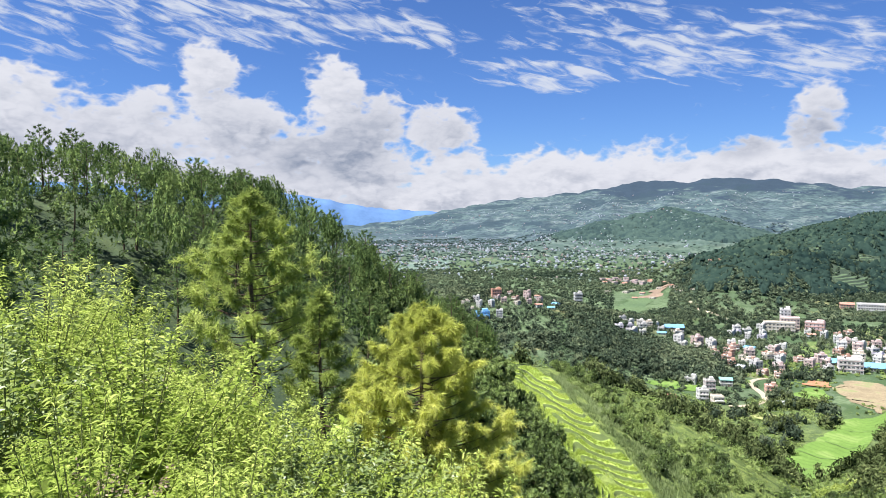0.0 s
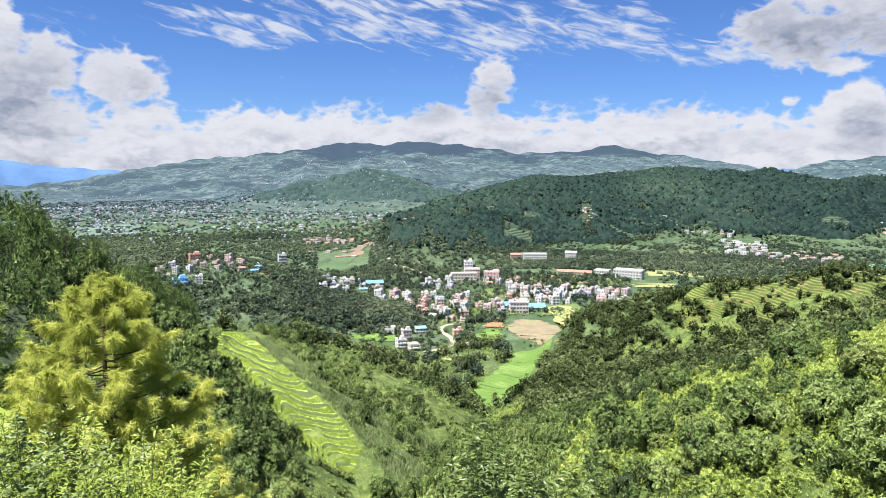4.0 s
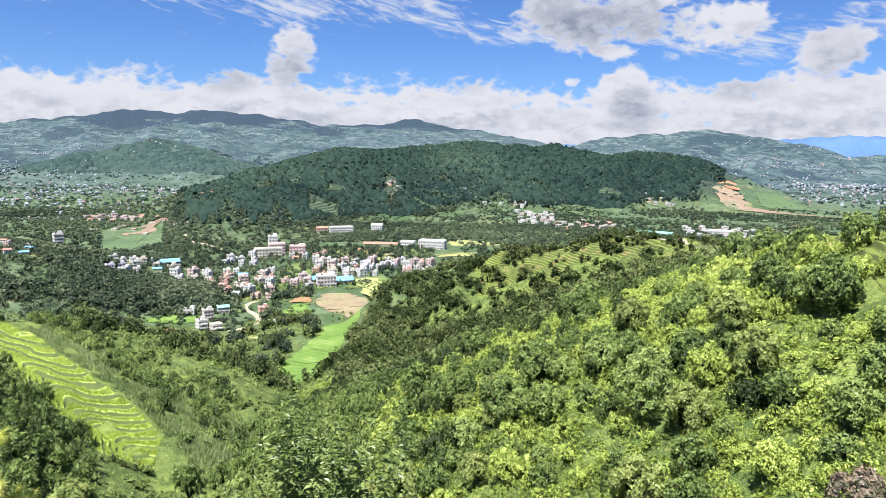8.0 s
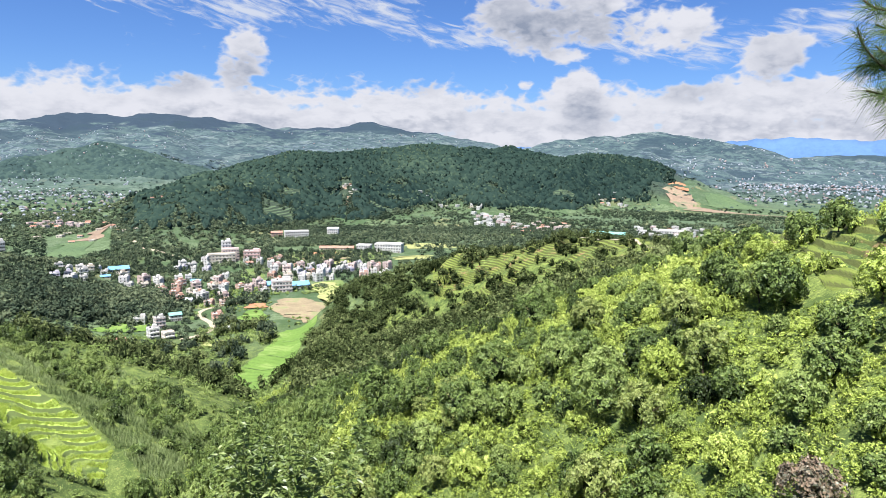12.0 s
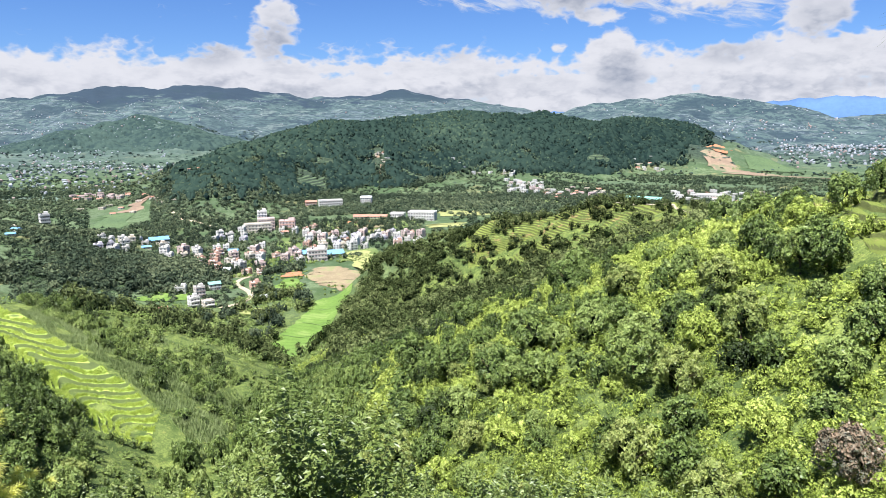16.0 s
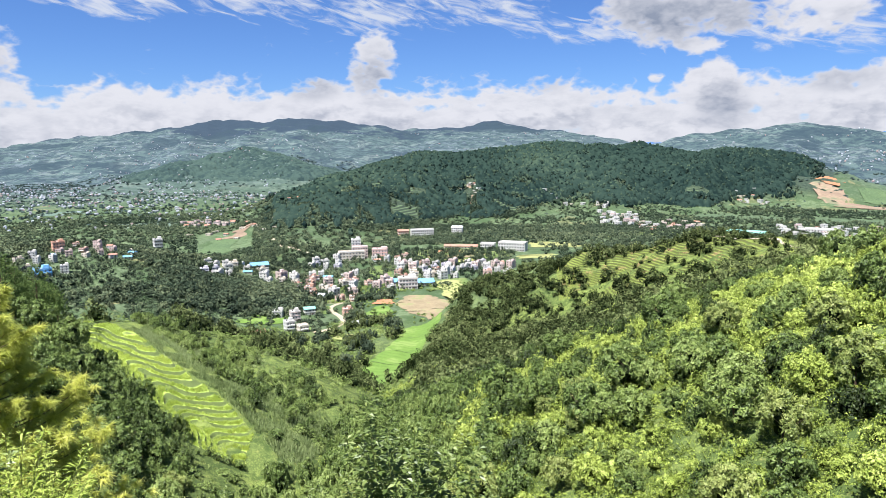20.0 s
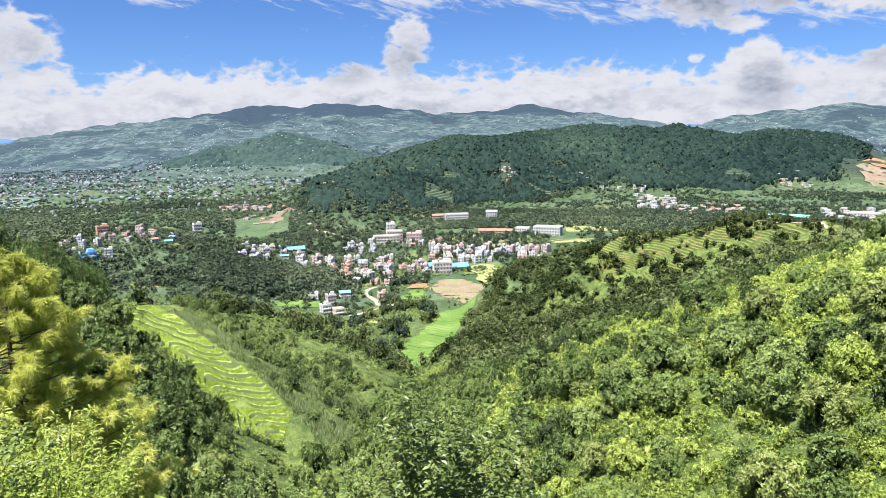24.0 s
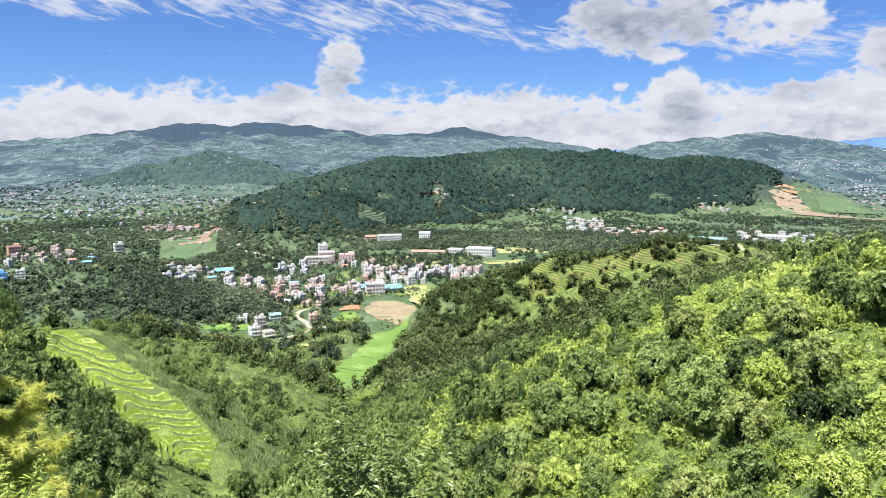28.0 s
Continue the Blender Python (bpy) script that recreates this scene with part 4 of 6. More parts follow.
    return (cloud - (low + high) / 2) / ((high - low) / 2)


def tuft_cloud(blades, seed):
    """A tuft of grass: thin leaning blades."""
    g = np.random.default_rng(seed)
    a = g.uniform(0, 6.28, blades)
    foot = g.normal(size=(blades, 3)) * (0.35, 0.35, 0)
    foot[:, 2] = -1
    tip = foot + np.column_stack([np.cos(a) * 0.6, np.sin(a) * 0.6, g.uniform(1.1, 2.0, blades)])
    wide = np.column_stack([-np.sin(a), np.cos(a), np.zeros(blades)]) * g.uniform(0.07, 0.14, (blades, 1))
    return np.stack([foot - wide, foot + wide, tip], 1)


TINY = [leaf_cloud(9, 0.75, 5 + k, 2, False) for k in range(5)]
TUFTS = [tuft_cloud(9, 15 + k) for k in range(5)]
FAR_CROWNS = [crown_cloud(5, 5, 0.38, 10 + k, 0) for k in range(6)]
DOT_CROWNS = [crown_cloud(4, 6, 0.33, 80 + k, 0.6) for k in range(7)]
VALLEY_CROWNS = [crown_cloud(5 + k % 3, 6, 0.33, 60 + k, 0.55) for k in range(7)]
SMALL_CROWNS = [crown_cloud(9 + k % 3, 8, 0.235, 20 + k) for k in range(7)]
MID_CROWNS = [crown_cloud(18 + k % 5, 14, 0.175, 30 + k) for k in range(7)]
VALLEY_CORE, SMALL_CORE, MID_CORE, DOT_CORE = ([CORES[q + k] for k in range(7)] for q in (60, 20, 30, 80))


def blob_cloud(lobes, seed):
    """A far crown: a few uneven rounded clumps grown together."""
    g = np.random.default_rng(seed)
    clumps = []
    for _ in range(lobes):
        c = g.normal(size=3) * (0.38, 0.38, 0.26)
        clumps.append((ICO * (1 + 0.2 * g.normal(size=(12, 1))))[ICO_FACES] * g.uniform(0.5, 0.75) + c)
    cloud = np.concatenate(clumps)
    low, high = cloud.reshape(-1, 3).min(0), cloud.reshape(-1, 3).max(0)
    return (cloud - (low + high) / 2) / ((high - low) / 2)


BLOBS = [blob_cloud(1 + k % 3, 110 + k) for k in range(8)]
HILL_BLOBS = [blob_cloud(1, 130 + k) for k in range(8)]
NEAR_CROWNS = [crown_cloud(16, 13, 0.15, 50 + k, 0) for k in range(6)]

FIELD_STEPS = terrace_material("hill_terrace", rgb(0.052, 0.082, 0.044), rgb(0.075, 0.11, 0.056), rgb(0.03, 0.046, 0.03))
for a0, a1, d0, d1 in HILL_FIELDS:
    terraces("hill_terraces", [(a0, d1), ((a0 + a1) / 2, d1 + 8), (a1, d1 - 6)], [(a0 + 0.2, d0 + 5), ((a0 + a1) / 2, d0 - 6), (a1 - 0.2, d0)], 2.6, FIELD_STEPS, "green terraced clearing on the wooded hill", 60, 60, 0.6)

# trees over the far plain and the feet of the far slopes
p = np.concatenate([sow(6500, (-50, -11), (1100, 2700), lambda a, d, x, y: patchy(x, y, 160, -0.45)), sow(2500, (14, 38), (1250, 2600), lambda a, d, x, y: patchy(x, y, 240, 0.0))])
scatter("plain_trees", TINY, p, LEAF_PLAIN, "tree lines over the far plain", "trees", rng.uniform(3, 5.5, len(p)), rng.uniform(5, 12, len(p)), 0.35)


def canopy(name, az, r, steps, cell, high, keep, mat, label, seed):
    """The closed roof of a wood: one bumpy sheet with a dome over each crown."""
    g = np.random.default_rng(seed)
    a, d = np.meshgrid(np.linspace(*az, steps[0]), np.linspace(*r, steps[1]), indexing="ij")
    x, y = (d * np.sin(np.radians(a))).ravel(), (d * np.cos(np.radians(a))).ravel()
    x, y = x + g.uniform(-0.2, 0.2, len(x)) * cell, y + g.uniform(-0.2, 0.2, len(x)) * cell
    ground = lie(x, y)
    i, j = np.floor(x / cell).astype(int), np.floor(y / cell).astype(int)
    near, shade = np.full(len(x), 9.0), np.zeros(len(x))
    for di in (-1, 0, 1):
        for dj in (-1, 0, 1):
            p, q = i + di, j + dj
            h = np.sin(p * 127.1 + q * 311.7) * 43758.5
            k = np.sin(p * 269.5 + q * 183.3) * 24634.6
            ux, uy = h - np.floor(h), k - np.floor(k)
            gap = np.hypot(x / cell - p - ux, y / cell - q - uy)
            m = gap < near
            near, shade = np.where(m, gap, near), np.where(m, ux, shade)
    dome = np.sqrt(np.clip(1 - (near / 0.72) ** 2, 0, 1))
    inside_wood = keep(np.degrees(np.arctan2(x, y)), np.hypot(x, y), x, y, ground)
    z = np.where(inside_wood, ground + high * (0.15 + 0.85 * dome * (0.6 + 0.8 * shade)), ground - 4)
    s = 120.0
    swell = np.sin(x / s + 1.6 * np.sin(y / s * 0.7)) * np.sin(y / s * 1.1 + 1.4 * np.sin(x / s * 0.8))
    tint = np.clip(0.38 + 0.26 * swell + 0.6 * (shade - 0.5), 0, 1)
    me = mesh_from(name, np.stack([x, y, z], -1), grid_faces(steps[0], steps[1])[:, ::-1], mat, (("tint", tint),), True)
    return tagged(new(name, me), label, "forest", kind="stuff")


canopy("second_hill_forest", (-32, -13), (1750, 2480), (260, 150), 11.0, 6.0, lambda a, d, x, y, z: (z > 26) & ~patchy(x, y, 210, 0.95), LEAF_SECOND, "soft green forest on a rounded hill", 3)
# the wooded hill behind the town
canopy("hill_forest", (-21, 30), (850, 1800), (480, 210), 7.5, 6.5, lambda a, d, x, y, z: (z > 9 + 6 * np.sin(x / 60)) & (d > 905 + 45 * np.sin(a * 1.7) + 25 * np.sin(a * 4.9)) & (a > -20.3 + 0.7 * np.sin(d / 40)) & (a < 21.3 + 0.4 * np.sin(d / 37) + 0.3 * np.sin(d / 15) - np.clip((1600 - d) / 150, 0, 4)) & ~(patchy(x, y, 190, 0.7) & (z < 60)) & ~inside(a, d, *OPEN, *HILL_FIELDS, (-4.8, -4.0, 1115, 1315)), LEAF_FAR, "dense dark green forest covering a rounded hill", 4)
p = sow(9800, (-21.5, 22.4), (800, 1780), lambda a, d, x, y: (lie(x, y) > 6) & ~inside(a, d, *OPEN, *HILL_FIELDS, (-5, -3.8, 1105, 1320)))
scatter("hill_trees", HILL_BLOBS, p, LEAF_FAR, "taller trees standing out of the hill forest", "trees", rng.uniform(5, 10, len(p)), rng.uniform(4, 7.5, len(p)), 0.48)
# trees about the valley floor and the left hill
p = sow(9000, (-48, 34), (440, 1500), lambda a, d, x, y: patchy(x, y, 75, 0.0) & ~inside(a, d, *OPEN), 0.7)
scatter("valley_trees", VALLEY_CROWNS, p, LEAF_VALLEY, "scattered dark green trees between the fields", "trees", rng.uniform(2.6, 5.5, len(p)), rng.uniform(3.5, 8, len(p)), 0.40, inner=SHADED_VALLEY, core=VALLEY_CORE)
p = sow(5200, (-24, 22), (730, 1000), lambda a, d, x, y: patchy(x, y, 120, -0.75) & ~inside(a, d, *OPEN, *HILL_FIELDS), 0.55)
scatter("foothill_trees", VALLEY_CROWNS, p, LEAF_VALLEY, "trees on the foot of the wooded hill", "trees", rng.uniform(3, 6, len(p)), rng.uniform(4, 8.5, len(p)), 0.38, inner=SHADED_VALLEY, core=VALLEY_CORE)
p = sow(8500, (-48, 34), (640, 1350), lambda a, d, x, y: (patchy(x, y, 130, -0.55) | (lie(x, y) > 4)) & ~inside(a, d, *OPEN, *HILL_FIELDS), 0.6)
scatter("far_valley_trees", DOT_CROWNS, p, LEAF_VALLEY, "dark groves between far fields and houses", "trees", rng.uniform(3, 6, len(p)), rng.uniform(4, 9, len(p)), 0.38, inner=SHADED_VALLEY, core=DOT_CORE)
p = sow(5000, (-22, 1), (815, 1160), lambda a, d, x, y: (lie(x, y) > 3) & ~inside(a, d, *OPEN, *HILL_FIELDS))
scatter("spur_trees", DOT_CROWNS, p, LEAF_VALLEY, "close-set trees on the spurs of the wooded hill", "trees", rng.uniform(4, 7, len(p)), rng.uniform(5, 9, len(p)), 0.36, inner=SHADED_VALLEY, core=DOT_CORE)
p = np.concatenate([sow(5200, (-46, -17), (438, 660), lambda a, d, x, y: ~inside(a, d, *OPEN[:5], (-26, -17, 560, 640)), 0.6), sow(900, (-17, -6), (420, 560), lambda a, d, x, y: ~inside(a, d, *OPEN) & patchy(x, y, 30, 0.2))])
scatter("hill_scrub", FAR_CROWNS, p, LEAF_VALLEY, "low scrub and orchard bushes on the hill before the town", "scrub", rng.uniform(0.9, 2.2, len(p)), rng.uniform(1.4, 3.6, len(p)), 0.4)
p = sow(3600, (-48, -21), (640, 1300), lambda a, d, x, y: patchy(x, y, 110, -0.3) & ~inside(a, d, *OPEN, (-28.4, -23.6, 1080, 1155)), 0.6)
scatter("plain_groves", DOT_CROWNS, p, LEAF_VALLEY, "groves and hedgerow trees over the near plain", "trees", rng.uniform(2.5, 5.5, len(p)), rng.uniform(4, 9, len(p)), 0.38, inner=SHADED_VALLEY, core=DOT_CORE)
p = sow(700, (-27, -1), (430, 760), lambda a, d, x, y: ~inside(a, d, *OPEN[:6]))
scatter("town_trees", SMALL_CROWNS, p, LEAF_VALLEY, "trees and shrubs between the town's houses", "trees", rng.uniform(3, 7, len(p)), rng.uniform(3, 6.5, len(p)), 0.45, inner=SHADED_VALLEY, core=SMALL_CORE)
p = np.concatenate([sow(2300, (-46, -17), (440, 640), lambda a, d, x, y: patchy(x, y, 95, 0.05) & ~inside(a, d, *OPEN, (-37, -24, 440, 478), (-26, -17, 530, 612))),
                    sow(700, (-28.5, -19.2), (468, 548)), sow(500, (-42, -37.5), (545, 650), lambda a, d, x, y: ~inside(a, d, (-39.5, -37, 500, 575)))])
scatter("valley_wood", SMALL_CROWNS, p, LEAF_VALLEY, "clumps of dark wood on the hill before the town", "forest", rng.uniform(4.5, 7.5, len(p)), rng.uniform(6, 10, len(p)), 0.40, inner=SHADED_VALLEY, core=SMALL_CORE)
# orchard and tea bushes in rows on the hill below the hilltop houses
rows = []
for k in range(46):
    a = np.linspace(-37, -22, 60) + rng.uniform(-0.06, 0.06, 60)
    d = 418 + k * 3.6 + 7 * np.sin(a * 0.7 + k * 0.05) + rng.uniform(-0.5, 0.5, 60)
    m = patchy(d * np.sin(np.radians(a)), d * np.cos(np.radians(a)), 110, -0.15)
    rows.append(np.stack([d * np.sin(np.radians(a)), d * np.cos(np.radians(a))], -1)[m])
p = np.concatenate(rows)
a, d = np.degrees(np.arctan2(p[:, 0], p[:, 1])), np.hypot(p[:, 0], p[:, 1])
p = p[~inside(a, d, (-30, -17.5, 392, 475), (-39, -30.5, 500, 605))]
p = np.column_stack([p, lie(p[:, 0], p[:, 1])])
scatter("orchard_bushes", FAR_CROWNS, p, LEAF_VALLEY, "bushes planted in rows across the hillside", "orchard", rng.uniform(1.4, 2.6, len(p)), rng.uniform(2.2, 3.6, len(p)), 0.4)
# ground between the spur and the valley floor
p = sow(2200, (-48, -9), (212, 440), lambda a, d, x, y: patchy(x, y, 90, 0.0) & ~inside(a, d, *OPEN) & ~on_spur(a, d), 0.6)
scatter("lower_trees", SMALL_CROWNS, p, LEAF_WOOD, "dark trees below the terraced spur", "trees", rng.uniform(4, 9, len(p)), rng.uniform(4, 8, len(p)), 0.45, inner=SHADED_FOREST, core=SMALL_CORE)
p = sow(4200, (-46, -9), (200, 440), lambda a, d, x, y: ~inside(a, d, *OPEN[:5]) & ~on_spur(a, d), 0.6)
scatter("lower_scrub", FAR_CROWNS, p, LEAF_SCRUB, "grey-green scrub and young maize on the lower slopes", "scrub", rng.uniform(1.5, 3.2, len(p)), rng.uniform(2, 4.5, len(p)), 0.4)
# the slope across the gully: dark wood low down, bushes and grass above
p = sow(2300, (-9, 23), (170, 430), lambda a, d, x, y: ~inside(a, d, *OPEN[:5]) & (~inside(a, d, *GRASS_AREA) | patchy(x, y, 22, 0.5)), 0.6)
scatter("slope_wood", SMALL_CROWNS, p, LEAF_WOOD, "dark broad-leaved wood on the steep slope", "trees", rng.uniform(3.2, 6.5, len(p)), rng.uniform(4.5, 9, len(p)), 0.42, inner=SHADED_FOREST, core=SMALL_CORE)
p = sow(1250, (-14, 46), (60, 215), lambda a, d, x, y: ((a < 3) | patchy(x, y, 30, 0.3)) & (~inside(a, d, *GRASS_AREA) | patchy(x, y, 16, 0.5)), 0.6)
scatter("slope_trees", MID_CROWNS, p, LEAF_FOREST, "broad-leaved trees scattered over the slope", "trees", rng.uniform(2.5, 5.5, len(p)), rng.uniform(2.5, 5, len(p)), 0.45, inner=SHADED_FOREST, core=MID_CORE)
p = sow(380, (-4, 46), (75, 230), lambda a, d, x, y: patchy(x + 30, y, 38, 0.0) & ~inside(a, d, *GRASS_AREA), 0.6)
scatter("slope_light_trees", MID_CROWNS, p, LEAF_SCRUB, "grey-green small trees among the bushes", "trees", rng.uniform(2.2, 4.6, len(p)), rng.uniform(2.2, 4.4, len(p)), 0.45, inner=SHADED_SCRUB, core=MID_CORE)
p = sow(4600, (-12, 46), (66, 265), lambda a, d, x, y: ~inside(a, d, *GRASS_AREA) | patchy(x, y, 14, 0.35), 0.6)
scatter("slope_bushes", SMALL_CROWNS, p, LEAF_BRIGHT, "sunlit yellow-green bushes on the slope", "bushes", rng.uniform(1.5, 3.3, len(p)), rng.uniform(1.8, 3.8, len(p)), 0.4, inner=SHADED_BRIGHT, core=SMALL_CORE)
p = sow(1500, (2.5, 24), (250, 375), lambda a, d, x, y: patchy(x, y, 26, 0.0))
scatter("crest_bushes", SMALL_CROWNS, p, LEAF_WOOD, "dark bushes dotted over the grassy crest", "bushes", rng.uniform(1.0, 5.6, len(p)), rng.uniform(1.4, 4.4, len(p)), 0.45, inner=SHADED_FOREST, core=SMALL_CORE)
UNDER = [crown_cloud(8, 6, 0.24, 95 + k, 0, 0.6) for k in range(5)]
p = sow(5900, (-18, 46), (26, 150), lambda a, d, x, y: ~inside(a, d, *GRASS_AREA), 0.58)
scatter("slope_undergrowth", UNDER, p, LEAF_BRIGHT, "dense low undergrowth covering the slope", "undergrowth", rng.uniform(0.6, 1.5, len(p)), rng.uniform(1.3, 2.8, len(p)), 0.35)
p = np.concatenate([sow(5000, (-14, 46), (100, 240), None, 0.55), sow(9000, (-10, 30), (50, 160), None, 0.7)])
scatter("slope_grass", TUFTS, p, LEAF_BRIGHT, "rank grass and weeds between the bushes", "grass", rng.uniform(0.4, 0.9, len(p)), rng.uniform(0.8, 1.6, len(p)), 0.5)
p = sow(7000, (24, 46), (76, 200))
scatter("crest_grass", TUFTS, p, LEAF_BRIGHT, "short rank grass on the stepped slope", "grass", rng.uniform(0.2, 0.45, len(p)), rng.uniform(0.4, 0.8, len(p)), 0.5)
p = sow(800, (24, 46), (80, 200), lambda a, d, x, y: patchy(x, y, 15, 0.1))
scatter("crest_scrub", SMALL_CROWNS, p, LEAF_SCRUB, "low scrub dotted over the stepped slope", "scrub", rng.uniform(0.5, 1.8, len(p)), rng.uniform(0.8, 2.2, len(p)), 0.4, inner=SHADED_SCRUB, core=SMALL_CORE)
p = sow(900, (-38, 46), (22, 75), None, 0.6)
scatter("near_bushes", NEAR_CROWNS, p, LEAF_BRIGHT, "dense leafy bushes below the lookout", "bushes", rng.uniform(1.2, 2.8, len(p)), rng.uniform(1.6, 3.2, len(p)), 0.4)
p = sow(600, (-48, -6), (70, 175), lambda a, d, x, y: ~on_spur(a, d, 4.0) & ~inside(a, d, (-29, -24.5, 112, 138)) & patchy(x, y, 40, -0.1), 0.6)
scatter("gully_saplings", MID_CROWNS, p, LEAF_SCRUB, "grey-green young trees on the sides of the gully", "trees", rng.uniform(2.5, 5.5, len(p)), rng.uniform(2.5, 5, len(p)), 0.45, inner=SHADED_SCRUB, core=MID_CORE)
p = sow(560, (-48, -6), (70, 185), lambda a, d, x, y: ~on_spur(a, d, 2.0) & ~inside(a, d, (-29, -24.5, 112, 138)) & ~patchy(x, y, 40, 0.2), 0.6)
scatter("gully_trees", MID_CROWNS, p, LEAF_FOREST, "dark trees filling the gully", "trees", rng.uniform(3, 7, len(p)), rng.uniform(3, 6, len(p)), 0.45, inner=SHADED_FOREST, core=MID_CORE)
p = np.concatenate([sow(1300, (-48, -6), (70, 200), lambda a, d, x, y: ~on_spur(a, d), 0.7), sow(160, (-30, -14), (168, 262), lambda a, d, x, y: on_spur(a, d) & (a > -27))])
scatter("gully_scrub", SMALL_CROWNS, p, LEAF_SCRUB, "mixed scrub on the sides of the gully", "scrub", rng.uniform(1, 2.4, len(p)), rng.uniform(1.4, 3.2, len(p)), 0.4, inner=SHADED_SCRUB, core=SMALL_CORE)
p = sow(340, (-32, -14.5), (138, 250), lambda a, d, x, y: on_spur(a, d) & (a > -29 + (230 - d) * 0.085) & patchy(x + 11, y, 26, 0.1))
scatter("spur_trees", MID_CROWNS, p, LEAF_FOREST, "dark trees and bushes standing along the flank of the spur", "trees", rng.uniform(2, 5.5, len(p)), rng.uniform(2.4, 5.2, len(p)), 0.42, inner=SHADED_FOREST, core=MID_CORE)
p = sow(620, (-33, -14.5), (135, 262), lambda a, d, x, y: on_spur(a, d) & (a > -30.5 + (230 - d) * 0.07) & patchy(x, y, 30, -0.2))
scatter("spur_saplings", MID_CROWNS, p, LEAF_SCRUB, "scattered young trees among the maize of the spur", "trees", rng.uniform(1.6, 4.2, len(p)), rng.uniform(1.8, 4.2, len(p)), 0.42, inner=SHADED_SCRUB, core=MID_CORE)
p = sow(5200, (-48, -8), (75, 262), lambda a, d, x, y: ~on_spur(a, d), 0.6)
scatter("gully_grass", TUFTS, p, LEAF_SAPWOOD, "tall grass and weeds on the sides of the gully", "grass", rng.uniform(0.5, 1.1, len(p)), rng.uniform(0.8, 2.0, len(p)), 0.35)
p = sow(1500, (-28, -10.5), (290, 530), lambda a, d, x, y: patchy(x, y, 46, 0.15) & ~inside(a, d, *OPEN))
scatter("field_trees", SMALL_CROWNS, p, LEAF_VALLEY, "clumps of dark trees between the fields", "trees", rng.uniform(3.5, 9, len(p)), rng.uniform(3.5, 8, len(p)), 0.45, inner=SHADED_VALLEY, core=SMALL_CORE)
p = np.concatenate([sow(1100, (-30, -16), (392, 480), lambda a, d, x, y: patchy(x, y, 26, 0.35)), sow(1500, (17, 31), (1040, 1350), lambda a, d, x, y: patchy(x, y, 60, 0.0) & ~inside(a, d, *HILL_FIELDS)), sow(260, (17.8, 21.2), (1300, 1600))])
scatter("hedge_trees", VALLEY_CROWNS, p, LEAF_VALLEY, "hedges and small trees along the field edges", "trees", rng.uniform(1.6, 4.2, len(p)), rng.uniform(2, 5.5, len(p)), 0.40, inner=SHADED_VALLEY, core=VALLEY_CORE)
p = sow(1300, (-17, -4.5), (395, 565), lambda a, d, x, y: ~inside(a, d, (-10.8, -6.2, 455, 530), (-11.2, -6, 385, 430), (-17, -15.2, 412, 500)) & patchy(x, y, 30, -0.3))
scatter("field_scrub", BLOBS, p, LEAF_SCRUB, "low hedges and shrubs between the fields", "scrub", rng.uniform(0.8, 2.4, len(p)), rng.uniform(1.0, 3.0, len(p)), 0.4)
# maize plants along the treads
m = (corn_f > 0.10) & (corn_f < 0.66) & (rng.uniform(0, 1, len(corn_f)) < 0.3)
q = np.column_stack([corn_p[m] + rng.uniform(-0.3, 0.3, (m.sum(), 2)), corn_z[m]])
scatter("maize", TUFTS, q, LEAF_CROP, "rows of young maize on the terraces", "crops", rng.uniform(0.35, 0.7, len(q)), rng.uniform(0.4, 0.8, len(q)), 0.5)
rows = []
for k in range(26):
    u = np.linspace(0, 1, 260) + rng.uniform(-0.002, 0.002, 260)
    v = (k + 0.5) / 26 + rng.uniform(-0.01, 0.01, 260)
    a0, r0 = np.interp(u, np.linspace(0, 1, 5), [-32.5, -29.5, -26.8, -23.0, -20.2]), np.interp(u, np.linspace(0, 1, 5), [222, 191, 171, 149, 134])
    a1, r1 = np.interp(u, np.linspace(0, 1, 5), [-31, -27.3, -22.1, -17.9, -15.6]), np.interp(u, np.linspace(0, 1, 5), [254, 240, 216, 191, 167])
    a, d = a0 + (a1 - a0) * v, r0 + (r1 - r0) * v
    x, y = d * np.sin(np.radians(a)), d * np.cos(np.radians(a))
    m = (rng.uniform(0, 1, 260) < 0.8) & ~patchy(x, y, 22, 0.75)
    rows.append(np.stack([x, y], -1)[m])
q = np.concatenate(rows)
q = np.column_stack([q, lie(q[:, 0], q[:, 1])])
scatter("maize", TUFTS, q, LEAF_MAIZE, "tall grey-green maize in rows below the terraces", "crops", rng.uniform(0.9, 1.7, len(q)), rng.uniform(0.9, 1.6, len(q)), 0.5)


def tube(points, radii, sides=6):
    """A tapered tube along points: verts and quads."""
    pts = np.asarray(points, float)
    d = np.gradient(pts, axis=0)
    d /= np.linalg.norm(d, axis=1)[:, None] + 1e-9
    ref = np.where(np.abs(d[:, 2:3]) > 0.9, (1.0, 0, 0), (0, 0, 1.0))
    u = np.cross(d, ref)
    u /= np.linalg.norm(u, axis=1)[:, None]
    v = np.cross(d, u)
    a = np.linspace(0, 2 * math.pi, sides, endpoint=False)
    ring = pts[:, None] + np.asarray(radii)[:, None, None] * (np.cos(a)[None, :, None] * u[:, None] + np.sin(a)[None, :, None] * v[:, None])
    return ring.reshape(-1, 3), grid_faces(len(pts), sides, True)


def joined(pieces):
    verts, faces, n = [], [], 0
    for v, f in pieces:
        verts.append(v), faces.append(f + n)
        n += len(v)
    return np.concatenate(verts), np.concatenate(faces)


